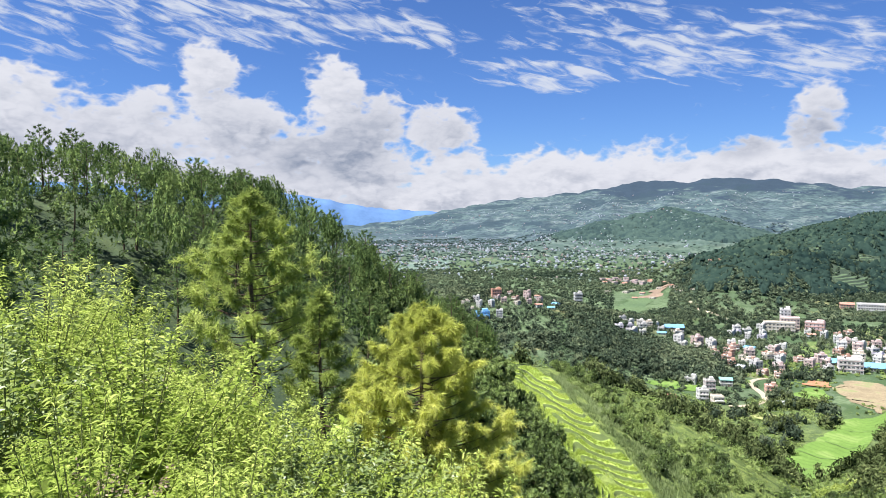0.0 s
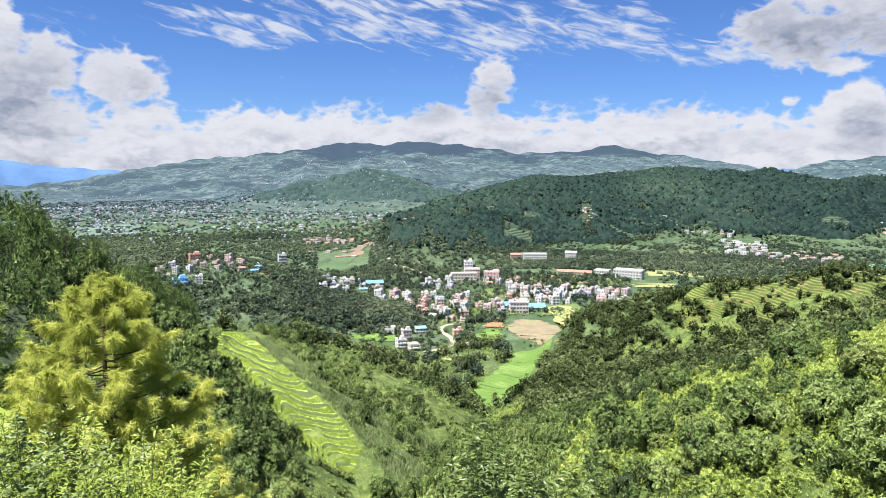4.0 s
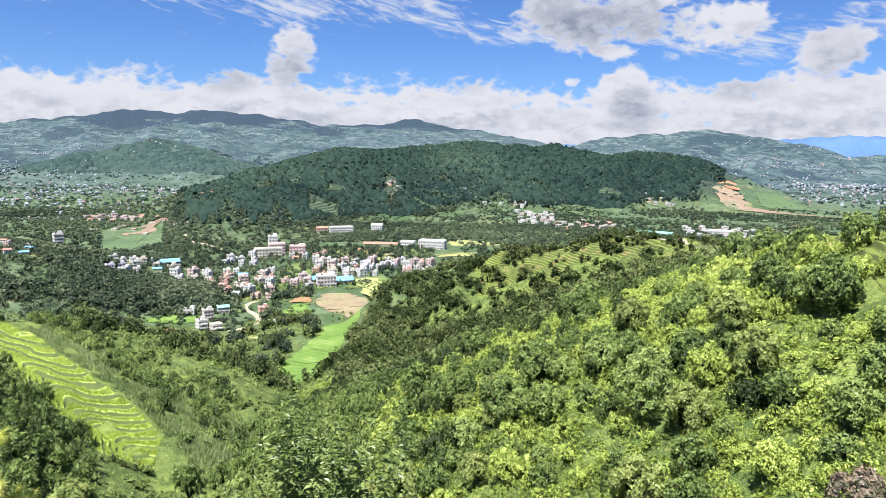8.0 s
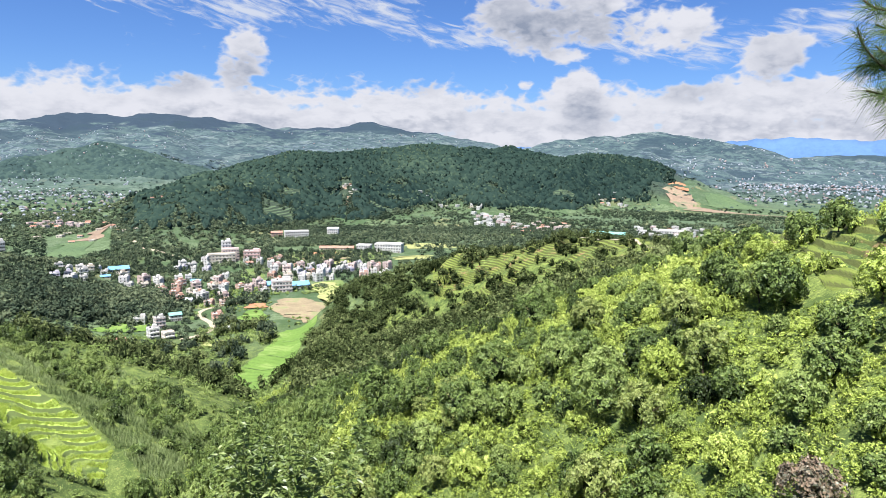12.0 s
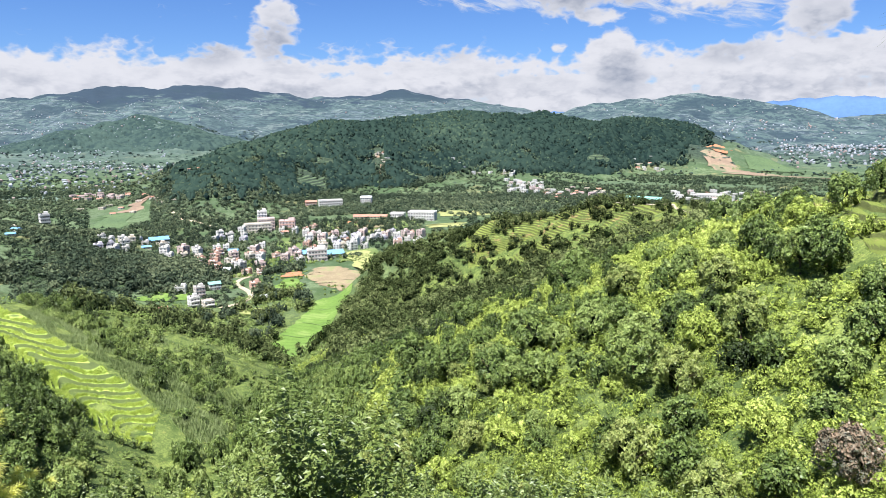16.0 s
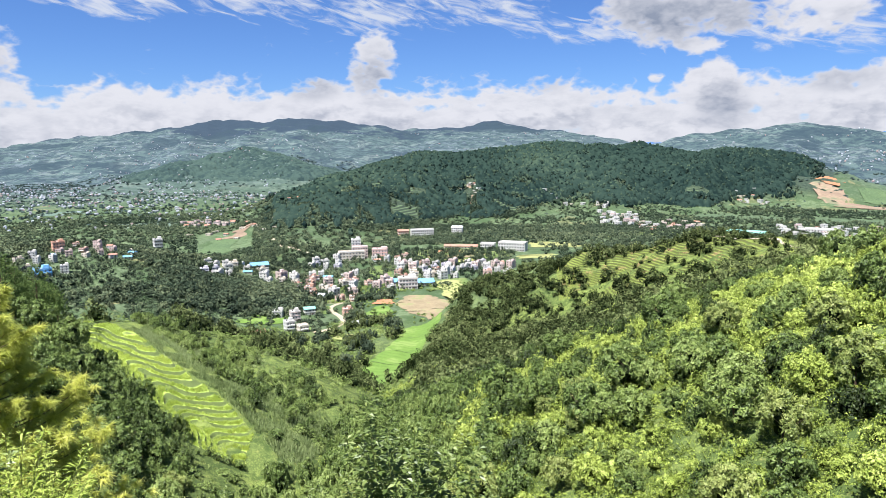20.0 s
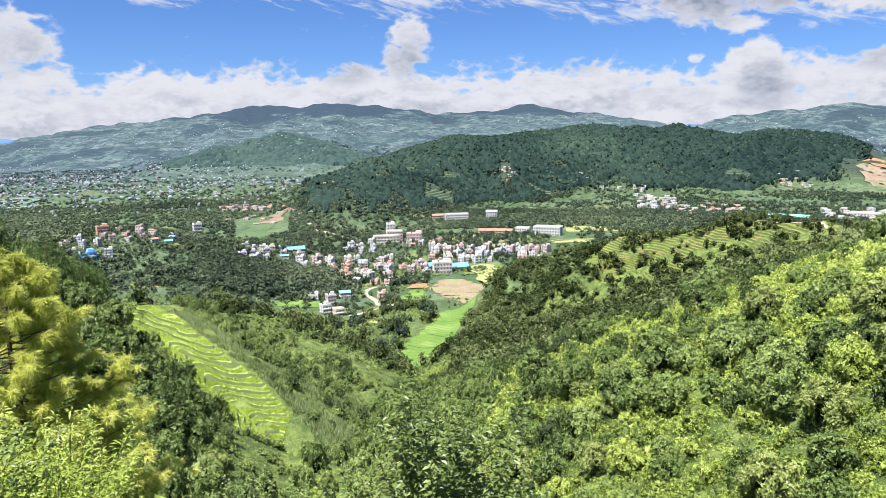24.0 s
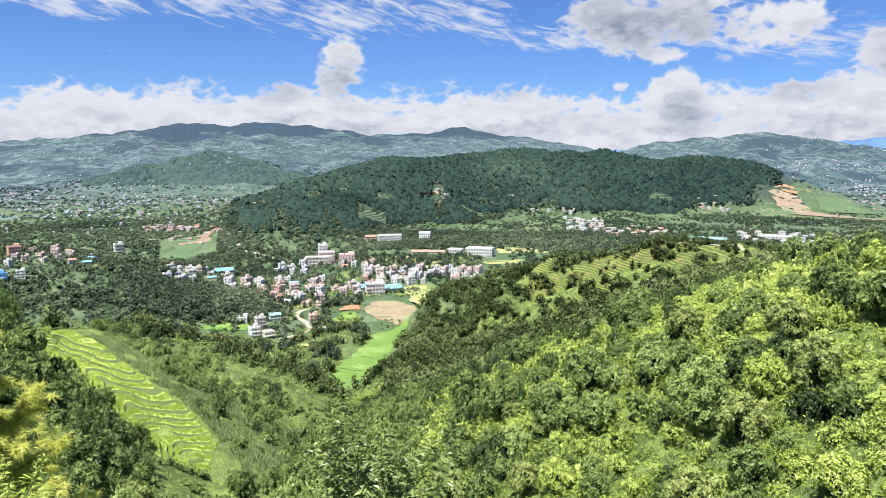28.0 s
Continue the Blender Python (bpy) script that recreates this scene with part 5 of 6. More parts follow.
def needles(centres, ways, length, count, g, width=0.012, droop=0.15):
    """Tufts of long needles about shoot tips; returns triangles."""
    n = len(centres)
    w = ways[:, None] * 0.55 + g.normal(size=(n, count, 3)) * 0.62
    w /= np.linalg.norm(w, axis=2)[..., None]
    ln = length * g.uniform(0.7, 1.15, (n, count, 1))
    base = centres[:, None] - ways[:, None] * g.uniform(0, 0.8, (n, count, 1)) * length
    tip = base + w * ln
    tip[..., 2] -= droop * ln[..., 0]
    s = np.cross(w, g.normal(size=(n, count, 3)))
    s *= width / (np.linalg.norm(s, axis=2)[..., None] + 1e-9)
    return np.stack([base - s, base + s, tip], 2).reshape(-1, 3, 3)


def pine(name, height, clear, spread, limbs, tufts, needle, count, seed, mat, width, label, lean=0.0, taper=0.7, up=0.45, fine=True, low=0.62):
    """A long-needled pine: a trunk with its limbs, and a crown of needle tufts."""
    g = np.random.default_rng(seed)
    root = new(name)
    t = np.linspace(0, 1, 9)
    trunk_pts = np.column_stack([lean * t ** 2 + 0.05 * np.sin(t * 7), 0.06 * np.sin(t * 5), t * height - 0.6])
    wood = [tube(trunk_pts, 0.016 * height * (1 - 0.94 * t) + 0.008, 8)]
    tips, ways = [], []
    for k in range(limbs):
        q = (k + g.uniform(0, 1)) / limbs
        h = clear + (0.99 - clear) * q ** 0.9
        reach = spread * ((1 - q) ** taper * min(1.0, low + 1.6 * q) + 0.05) * g.uniform(0.7, 1.15)
        a, s = k * 2.4 + g.uniform(-0.5, 0.5), np.linspace(0, 1, 6)
        rise = reach * g.uniform(0.5, 1.4) * up
        start = np.array([np.interp(h, t, trunk_pts[:, j]) for j in range(3)])
        pts = start + np.column_stack([np.cos(a) * reach * s, np.sin(a) * reach * s, rise * s ** 1.6 - 0.06 * reach * np.sin(s * 3.14)])
        if fine:
            wood.append(tube(pts, 0.0042 * height * (1 - 0.85 * s) * (1.15 - h) + 0.005, 5))
        elif k % 3 == 0:
            wood.append(tube(pts[[0, 3, 5]], np.array([0.05, 0.035, 0.01]), 3))
        for _ in range(max(3, int(tufts * (0.4 + reach / spread)))):
            u = g.uniform(0.25, 1.0) ** 0.6
            c = np.array([np.interp(u, s, pts[:, j]) for j in range(3)])
            out = np.array([math.cos(a), math.sin(a), 0.9]) + g.normal(size=3) * 0.75
            out /= np.linalg.norm(out)
            tips.append(c + out * g.uniform(0.05, 0.34) * max(reach, 0.35) * 0.8), ways.append(out)
        tips.append(pts[-1]), ways.append(np.array([math.cos(a), math.sin(a), 0.9]) / 1.35)
    tips.append(trunk_pts[-1] + (0, 0, 0.1)), ways.append(np.array([0, 0, 1.0]))
    v, f = joined(wood)
    part("trunk", mesh_from("trunk", v, f, BARK, smooth=True), root, "rough dark bark")
    tips = np.array(tips)
    tri = needles(tips, np.array(ways), needle, count, g, width, 0.4 if needle < 0.3 else 0.15)
    # shade put into the tint: tufts darker towards the trunk
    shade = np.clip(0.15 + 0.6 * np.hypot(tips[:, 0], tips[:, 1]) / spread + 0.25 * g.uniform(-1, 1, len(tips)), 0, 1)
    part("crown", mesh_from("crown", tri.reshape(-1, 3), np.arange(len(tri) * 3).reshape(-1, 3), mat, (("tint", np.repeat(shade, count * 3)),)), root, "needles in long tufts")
    return tagged(root, label, "pine tree")


def plant(thing, x, y, turn=0.0, scale=1.0, sink=0.1):
    thing.matrix_basis = pose(x, y, lie_at(x, y) - sink, 0, 0, turn) @ Matrix.Scale(scale, 4)
    return thing


# undergrowth and the close-set pines further back in the wood
p = sow(1700, (-86, -37), (34, 262), lambda a, d, x, y: ~((a > -60) & (d < 40)), 0.6)
scatter("wood_undergrowth", FAR_CROWNS, p, LEAF_FOREST, "dull green undergrowth below the pines", "scrub", rng.uniform(1, 2.6, len(p)), rng.uniform(1.5, 3.6, len(p)), 0.4)
CONES = []
for k in range(4):
    c = crown_cloud(24, 7, 0.15, 70 + k, 0)
    c[..., :2] *= (1.1 - 0.3 * (c[..., 2:3] * 0.5 + 0.5))
    CONES.append(c)
p = sow(1150, (-86, -37), (84, 265), lambda a, d, x, y: ~((a > -47) & (d < 208)) & ~((a > -60) & (d < 125)), 0.5)
p[:, 2] += 4.0
scatter("pine_wood", CONES, p, LEAF_PINEWOOD, "close-set dark pines of the hillside wood", "forest", rng.uniform(6, 9, len(p)), rng.uniform(4.2, 6.2, len(p)), 0.5)

p = sow(420, (-66, -36), (13, 66), lambda a, d, x, y: ~((a > -46) & (d < 17)) & ~((a < -50) & (d < 24)), 0.7)
scatter("hollow_bushes", NEAR_CROWNS, p, LEAF_BRIGHT, "leafy bushes in the hollow before the pines", "bushes", rng.uniform(1.4, 3.2, len(p)), rng.uniform(1.8, 3.4, len(p)), 0.42)
# the pine wood on the shoulder
protos = [pine("pine_tree", 14.5, 0.40 + 0.04 * k, 3.3, 36, 5, 0.52, 11, 300 + k, LEAF_PINE, 0.065, "tall dark pine with a bare trunk on the hillside", taper=0.36, up=0.32, fine=False) for k in range(4)]
spots = []
for q in sow(2600, (-84, -37), (72, 262), lambda a, d, x, y: ~((a > -47) & (d < 205)) & ~((a > -58) & (d < 125)), 0.5):
    if all((q[0] - s[0]) ** 2 + (q[1] - s[1]) ** 2 > 9 for s in spots) and len(spots) < 200:
        spots.append(q)
for k, q in enumerate(spots):
    size = rng.uniform(0.72, 1.12)
    if k < 4:
        plant(protos[k], q[0], q[1], rng.uniform(0, 360), size)
    else:
        ob = copy_thing(protos[k % 4], Matrix())
        ob.matrix_basis = pose(q[0], q[1], q[2] - 0.2, rng.uniform(-3, 3), rng.uniform(-3, 3), rng.uniform(0, 360)) @ Matrix.Scale(size, 4)
    tagged(protos[k % 4], group="pines of the hillside wood")

# ---- the foreground by the lookout ----


def sprig_mesh(name, height, width, stems, leaves, leaf, seed, mat, slim=0.36, lean=0.35, bare=0.15, bushy=0.16):
    """A shrub of upright stems set with pointed leaves: leaf mesh and stem mesh."""
    g = np.random.default_rng(seed)
    tubes, corners, tint = [], [], []
    for k in range(stems):
        a = g.uniform(0, 6.28)
        h = height * g.uniform(0.6, 1.0)
        r = width * 0.5 * g.uniform(0.2, 1.0)
        s = np.linspace(0, 1, 7)
        bow = g.uniform(0.6, 1.4)
        pts = np.column_stack([np.cos(a) * r * s ** bow, np.sin(a) * r * s ** bow, h * (s - 0.10 * s ** 3) - 0.15])
        tubes.append(tube(pts[[0, 3, 6]], (0.004 * height ** 0.5 * (1 - 0.8 * s) + 0.0015)[[0, 3, 6]], 4))
        u = g.uniform(bare, 1.0, leaves) ** 0.75
        c = np.stack([np.interp(u, s, pts[:, q]) for q in range(3)], -1)
        b = g.uniform(0, 6.28, leaves)
        out = np.column_stack([np.cos(b), np.sin(b), g.uniform(-0.25, 0.8, leaves)])
        out /= np.linalg.norm(out, axis=1)[:, None]
        c = c + out * g.uniform(0, bushy, (leaves, 1)) * width * 0.6 * (1.05 - u[:, None])
        ln = leaf * g.uniform(0.6, 1.3, (leaves, 1)) * (1.15 - 0.45 * u[:, None])
        w = np.cross(out, g.normal(size=(leaves, 3)) * 0.5 + (0, 0, 1))
        w *= slim * ln * 0.5 / (np.linalg.norm(w, axis=1)[:, None] + 1e-9)
        tip = c + out * ln
        tip[:, 2] -= lean * ln[:, 0] * 0.5
        mid = c + out * ln * 0.45
        mid[:, 2] += 0.06 * ln[:, 0]
        corners.append(np.stack([c, mid + w, tip, mid - w], 1))
        tint.append(np.repeat(np.clip(0.25 + 0.55 * u + g.normal() * 0.15, 0, 1), 4))
    v, f = joined(tubes)
    stem_me = mesh_from("stems", v, f, STEM, smooth=True)
    q = np.concatenate(corners).reshape(-1, 3)
    leaf_me = mesh_from("leaves", q, np.arange(len(q)).reshape(-1, 4), mat, (("tint", np.concatenate(tint)),))
    return stem_me, leaf_me


def shrub(name, label, category, *args, **kw):
    root = new(name)
    stem_me, leaf_me = sprig_mesh(name, *args, **kw)
    tagged(part("stem", stem_me, root), kind="stuff")
    tagged(part("foliage", leaf_me, root), kind="stuff")
    return tagged(root, label, category)


def broadleaf(name, height, seed, mat, label, leaf=0.115, count=1200, lobes=34, wide=0.95):
    """A broad-leaved tree: trunk, limbs and a crown of leaves about several lobes."""
    g = np.random.default_rng(seed)
    root = new(name)
    t = np.linspace(0, 1, 6)
    pts = np.column_stack([0.12 * height * t ** 2 * g.uniform(-1, 1), 0.12 * height * t ** 2 * g.uniform(-1, 1), t * height * 0.62 - 0.4])
    limbs = [tube(pts, 0.018 * height * (1 - 0.7 * t) + 0.02, 7)]
    for k in range(6):
        a, s = k * 1.05 + g.uniform(-0.3, 0.3), np.linspace(0, 1, 5)
        h0, r = g.uniform(0.5, 0.95), height * wide * 0.33 * g.uniform(0.6, 1.1)
        b = np.array([np.interp(h0, t, pts[:, q]) for q in range(3)])
        limbs.append(tube(b + np.column_stack([np.cos(a) * r * s, np.sin(a) * r * s, 0.8 * r * s ** 1.3]), 0.008 * height * (1 - 0.8 * s) + 0.008, 5))
    v, f = joined(limbs)
    part("trunk", mesh_from("trunk", v, f, BARK, smooth=True), root)
    cloud = crown_cloud(lobes, count // lobes, leaf, seed + 900, 0.42) * (height * wide * 0.5, height * wide * 0.5, height * 0.42) + (0, 0, height * 0.58)
    q = cloud.reshape(-1, 3)
    # tint rises with height: light from above put into the crown's colour
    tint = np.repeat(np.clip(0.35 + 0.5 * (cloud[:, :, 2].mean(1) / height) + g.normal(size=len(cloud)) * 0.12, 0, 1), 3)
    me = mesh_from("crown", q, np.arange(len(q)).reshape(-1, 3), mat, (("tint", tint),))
    # the core gets the darkened leaf copy, standing in for inner shade
    me.materials.append(SHADED_FOREST)
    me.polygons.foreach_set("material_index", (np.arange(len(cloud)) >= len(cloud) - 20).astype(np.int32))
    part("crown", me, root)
    return tagged(root, label, "tree")


YOUNG_HEIGHT = 108.4 - lie_at(*at(-43.2, 13.2)) + 0.5
STEM = plain_ground("stem", rgb(0.13, 0.155, 0.045), rgb(0.22, 0.25, 0.08), 3.0)

# pines that stand out before the wood, and the young one close by
for az, r, args, turn, text in (
        (-57.0, 33, (14.6, 0.40, 3.7, 66, 13, 0.44, 32, 410, LEAF_MIDPINE, 0.020), 40, "tall light green pine among the bushes"),
        (-51.6, 30, (11.0, 0.36, 2.2, 44, 12, 0.42, 30, 411, LEAF_MIDPINE, 0.020), 10, "slender light green pine beside a taller one"),
        (-76.0, 42, (12.0, 0.15, 3.0, 50, 9, 0.5, 20, 412, LEAF_PINE, 0.035), 80, "dark pine at the edge of the wood"),
        (-66.0, 62, (13.0, 0.12, 2.4, 50, 8, 0.55, 18, 414, LEAF_PINE, 0.04), 150, "small dark pine before the wood"),
        (-43.2, 13.2, (YOUNG_HEIGHT, 0.06, 1.95, 150, 15, 0.18, 74, 413, LEAF_YOUNG, 0.0065), 25, "young yellow-green pine with soft long needles")):
    x, y = at(az, r)
    plant(pine("pine_tree", *args, text, taper=0.58 if r < 20 else 0.8, up=0.25 if r < 20 else 0.45, low=1.0 if r < 20 else 0.62), x, y, turn)

# shrubs on the shoulder to the left
shrub_kinds = kinds = [
    shrub("shrub", "tall leafy shrub with light green leaves", "shrub", 1.7, 1.8, 24, 120, 0.070, 501, LEAF_WEED, slim=0.4, bushy=0.3),
    shrub("shrub", "bushy shrub with small bright leaves", "shrub", 1.3, 1.7, 24, 130, 0.058, 502, LEAF_WEED, slim=0.5, bushy=0.34),
    shrub("shrub", "weedy shrub with narrow pointed leaves", "shrub", 1.9, 1.4, 20, 120, 0.095, 503, LEAF_WEED, slim=0.2, bushy=0.24),
    shrub("shrub", "dull green shrub with broad leaves", "shrub", 1.5, 1.6, 20, 110, 0.080, 504, LEAF_SAP, slim=0.5, bushy=0.3),
    shrub("shrub", "dry brownish shrub with sparse leaves", "shrub", 1.2, 1.3, 14, 40, 0.07, 505, LEAF_DRY, slim=0.4),
]
spots = []
for q in sow(5000, (-86, -38), (3.2, 34), lambda a, d, x, y: ~((a > -50) & (d > 12)) & ~((a > -62) & (d > 26)), 0.75):
    gap = 0.36 + 0.026 * math.hypot(q[0], q[1])
    if all((q[0] - s[0]) ** 2 + (q[1] - s[1]) ** 2 > gap ** 2 for s in spots) and len(spots) < 165:
        spots.append(q)
first = [True] * 5
for q in spots:
    k = int(rng.choice(5, p=(0.27, 0.27, 0.2, 0.18, 0.08)))
    d = math.hypot(q[0], q[1])
    size = rng.uniform(0.55, 0.85) if d < 6 else rng.uniform(0.85, 1.45)
    ob = kinds[k] if first[k] else copy_thing(kinds[k], Matrix())
    first[k] = False
    tagged(ob, group="shrubs on the shoulder")
    ob.matrix_basis = pose(q[0], q[1], q[2], rng.uniform(-8, 8), rng.uniform(-8, 8), rng.uniform(0, 360)) @ Matrix.Scale(size, 4)

# low weeds between them
p = sow(1100, (-88, -36), (2.2, 24), None, 0.7)
scatter("weeds", [leaf_cloud(55, 0.26, 90 + k, 4, slim=0.3) for k in range(4)], p, LEAF_WEED, "low weeds and grass under the shrubs", "weeds", rng.uniform(0.25, 0.6, len(p)), rng.uniform(0.5, 1.1, len(p)), 0.35)

# bushes and saplings on the drop straight ahead
big = shrub("sapling", "sapling with large glossy leaves", "sapling", 5.2, 2.6, 34, 170, 0.15, 511, LEAF_SAP, slim=0.48, bare=0.2, bushy=0.42)
x, y = at(-10.0, 12.5)
plant(big, x, y, 0, 1.3)
for az, r, top in ((-33, 13.5, -27), (4, 15, -28.5), (16, 17, -29), (-22, 16, -27.5), (28, 14, -30), (-4, 20, -27.5), (37, 13, -29), (-15, 24, -25.5), (22, 24, -28), (10, 26, -27), (-28, 26, -25.5), (-1, 13, -31)):
    x, y = at(az, r)
    ob = copy_thing(big, Matrix())
    tagged(ob, label="sapling in full leaf on the steep drop")
    s = (EYE_Z + r * math.tan(radians(top)) - lie_at(x, y)) / 4.5
    ob.matrix_basis = pose(x, y, lie_at(x, y) - 0.1, 0, 0, az * 37 % 360) @ Matrix.Scale(s, 4)

trees = [broadleaf("broadleaf_tree", 6.0 + 0.4 * k, 600 + k, (LEAF_FOREST, LEAF_SCRUB, LEAF_FOREST, LEAF_BRIGHT, LEAF_SCRUB, LEAF_SAPWOOD)[k],
                   ("dark green broad-leaved tree on the slope", "grey-green broad-leaved tree on the slope", "deep green leafy tree on the slope", "yellow-green leafy tree on the slope",
                    "dull green spreading tree on the slope", "light green bushy tree on the slope")[k]) for k in range(6)]
spots = []
for q in sow(3000, (-46, 45), (38, 112), lambda a, d, x, y: ~((a < -38) & (d < 60)) & ~inside(a, d, *GRASS_AREA) & ~on_spur(a, d, 3.0), 0.6):
    if all((q[0] - s[0]) ** 2 + (q[1] - s[1]) ** 2 > 17 for s in spots) and len(spots) < 190:
        spots.append(q)
for k, q in enumerate(spots):
    ob = trees[k] if k < 6 else copy_thing(trees[k % 6], Matrix())
    tagged(ob, group="trees on the slope")
    ob.matrix_basis = pose(q[0], q[1], q[2] - 0.2, 0, 0, rng.uniform(0, 360)) @ Matrix.Scale(rng.uniform(0.4, 0.85), 4)

# the larger trees that stand out: azimuth, distance, width of the crown, kind
for az, r, wide, k in ((17.3, 80, 7.4, 4), (11.6, 132, 9.0, 0), (8.5, 106, 8.0, 2), (5.5, 98, 8.0, 0), (30.8, 90, 6.5, 0), (35.0, 78, 5.0, 0), (23.6, 150, 6.5, 2), (25.8, 128, 5.5, 0), (28.4, 112, 5.5, 2), (20.2, 104, 5.0, 0), (14.0, 96, 6.5, 1),
                       (1.0, 112, 7.5, 0), (12.6, 160, 8.0, 0), (-2.0, 132, 8.0, 2), (3.0, 150, 7.0, 0), (31.5, 118, 4.5, 0), (34.0, 104, 5.0, 2), (37.5, 98, 4.0, 0),
                       (-36.3, 150, 8.0, 0), (-35.4, 138, 7.0, 2), (-34.8, 126, 8.0, 0), (-34.0, 116, 8.0, 0), (-37.6, 142, 7.5, 2), (-33.2, 108, 7.0, 0), (-36.4, 170, 8.5, 0), (-31.0, 104, 6.5, 1), (-38.2, 176, 8.0, 0)):
    x, y = at(az, r)
    ob = copy_thing(trees[k], Matrix())
    tagged(ob, label=("broad dark green tree standing out on the slope", "grey-green spreading tree standing out on the slope")[k in (1, 4)], group="larger trees on the slope")
    ob.matrix_basis = pose(x, y, lie_at(x, y) - 0.3, 0, 0, az * 61 % 360) @ Matrix.Scale(wide / (0.9 * (6.0 + 0.4 * k)), 4)


rusty = broadleaf("broadleaf_tree", 5.2, 640, LEAF_RUST, "round bush with rust-brown young leaves on the drop")
plant(rusty, *at(33.8, 57), 40, 1.15, 0.6)


def overhanging_pine():
    """The pine beside the lookout, of which one drooping branch reaches into view."""
    g = np.random.default_rng(88)
    root = new("pine_tree")
    t = np.linspace(0, 1, 8)
    base = np.array([*at(62, 4.6), 0.0])
    base[2] = lie_at(base[0], base[1]) - 0.2
    trunk = base + np.column_stack([0.1 * np.sin(t * 4), 0.1 * t, 9.0 * t])
    v, f = tube(trunk, 0.17 * (1 - 0.8 * t) + 0.02, 9)
    part("trunk", mesh_from("trunk", v, f, BARK, smooth=True), root, "rough dark bark")
    s = np.linspace(0, 1, 10)[:, None]
    start = trunk[3] * 0.3 + trunk[4] * 0.7
    fork = np.array([*at(40.5, 3.35), EYE_Z + 0.42])
    mid = (start + fork) / 2 + (0, 0, 0.25)
    bough = (1 - s) ** 2 * start + 2 * s * (1 - s) * mid + s ** 2 * fork
    twigs = [(bough, 0.030, 0.016)]
    # each twig as azimuth and elevation from the fork to its tip
    shoots = [((38.3, 3.8), (37.0, 4.1), (35.8, 4.2), (34.9, 4.5)), ((38.2, 4.7), (36.4, 5.6), (35.2, 6.5), (34.3, 7.8), (34.0, 8.8)), ((36.4, 5.6), (35.6, 6.1), (34.8, 6.3), (34.2, 6.1)),
              ((38.1, 6.8), (36.6, 6.6), (35.7, 7.0), (35.2, 7.5)), ((38.2, 6.8), (37.2, 8.4), (35.8, 8.5), (35.1, 8.9)), ((38.4, 7.2), (37.5, 9.6), (35.8, 9.7), (34.8, 10.0), (34.2, 10.6)),
              ((39.1, 4.0), (37.7, 3.0), (36.9, 2.9), (36.6, 2.4)), ((38.4, 8.0), (37.4, 11.0), (36.1, 11.0), (35.1, 10.9)), ((38.9, 5.1), (37.2, 5.6), (36.6, 5.4), (36.2, 5.1)), ((40.0, 4.0), (39.8, 1.5), (38.5, 1.5), (37.7, 1.3))]
    tufts = []
    for k, shoot in enumerate(shoots):
        r = 3.1 + 0.07 * (k % 4)
        p = np.array([fork if k != 2 else (*at(36.4, 3.15), EYE_Z + 3.15 * math.tan(radians(5.6)))] + [(*at(a, r), EYE_Z + r * math.tan(radians(e))) for a, e in shoot])
        u = np.linspace(0, len(p) - 1, 16)
        line = np.stack([np.interp(u, np.arange(len(p)), p[:, j]) for j in range(3)], -1)
        for _ in range(3):
            line[1:-1] = (line[:-2] + 2 * line[1:-1] + line[2:]) / 4
        twigs.append((line, 0.008, 0.0035))
        tufts += [(line[j], line[j] - line[j - 1]) for j in range(9, 16)]
    v, f = joined([tube(pts, np.linspace(a, b, len(pts)), 6) for pts, a, b in twigs])
    part("bough", mesh_from("bough", v, f, BARK, smooth=True), root)
    centres, ways = np.array([c for c, _ in tufts]), np.array([w / np.linalg.norm(w) for _, w in tufts])
    tri = needles(centres, ways, 0.115, 46, g, 0.0011, 0.34)
    tint = np.repeat(g.uniform(0, 0.7, len(centres)), 46 * 3)
    part("crown", mesh_from("crown", tri.reshape(-1, 3), np.arange(len(tri) * 3).reshape(-1, 3), LEAF_PINE, (("tint", tint),)), root, "long drooping needles")
    return tagged(root, "dark pine beside the lookout with a drooping branch", "pine tree")


overhanging_pine()

# ---- houses ----
WALLS = {name: paint(name + "_plaster", colour, 0.10, 0.35) for name, colour in (
    ("white", (0.56, 0.55, 0.53)), ("cream", (0.52, 0.46, 0.38)), ("pink", (0.52, 0.40, 0.38)), ("salmon", (0.48, 0.31, 0.25)), ("lilac", (0.48, 0.46, 0.53)),
    ("blue", (0.22, 0.48, 0.78)), ("brick", (0.40, 0.24, 0.18)), ("grey", (0.48, 0.47, 0.45)), ("orange", (0.58, 0.32, 0.23)), ("green", (0.50, 0.62, 0.52)))}
CONCRETE = paint("concrete", (0.50, 0.48, 0.45), 0.14, 0.3)
GLASS = paint("window_glass", (0.03, 0.035, 0.045), 0.05, 0.5, 0.15)
BLUE_SHEET = paint("blue_sheet", (0.15, 0.32, 0.52), 0.10, 0.2, 0.4)
GREEN_SHEET = paint("green_sheet", (0.20, 0.42, 0.36), 0.10, 0.2, 0.4)
RUST_SHEET = paint("rust_sheet", (0.36, 0.19, 0.14), 0.14, 0.2, 0.6)
ZINC_SHEET = paint("zinc_sheet", (0.55, 0.58, 0.60), 0.12, 0.2, 0.4)
DOOR = paint("door_wood", (0.10, 0.06, 0.04), 0.1, 0.5, 0.6)
TANK = paint("water_tank", (0.03, 0.03, 0.035), 0.05, 0.5, 0.5)
WINDOWS = {}


def window_mesh(w, h):
    key = (w, h)
    if key not in WINDOWS:
        WINDOWS[key] = box_mesh("window", w, 0.12, h, GLASS)
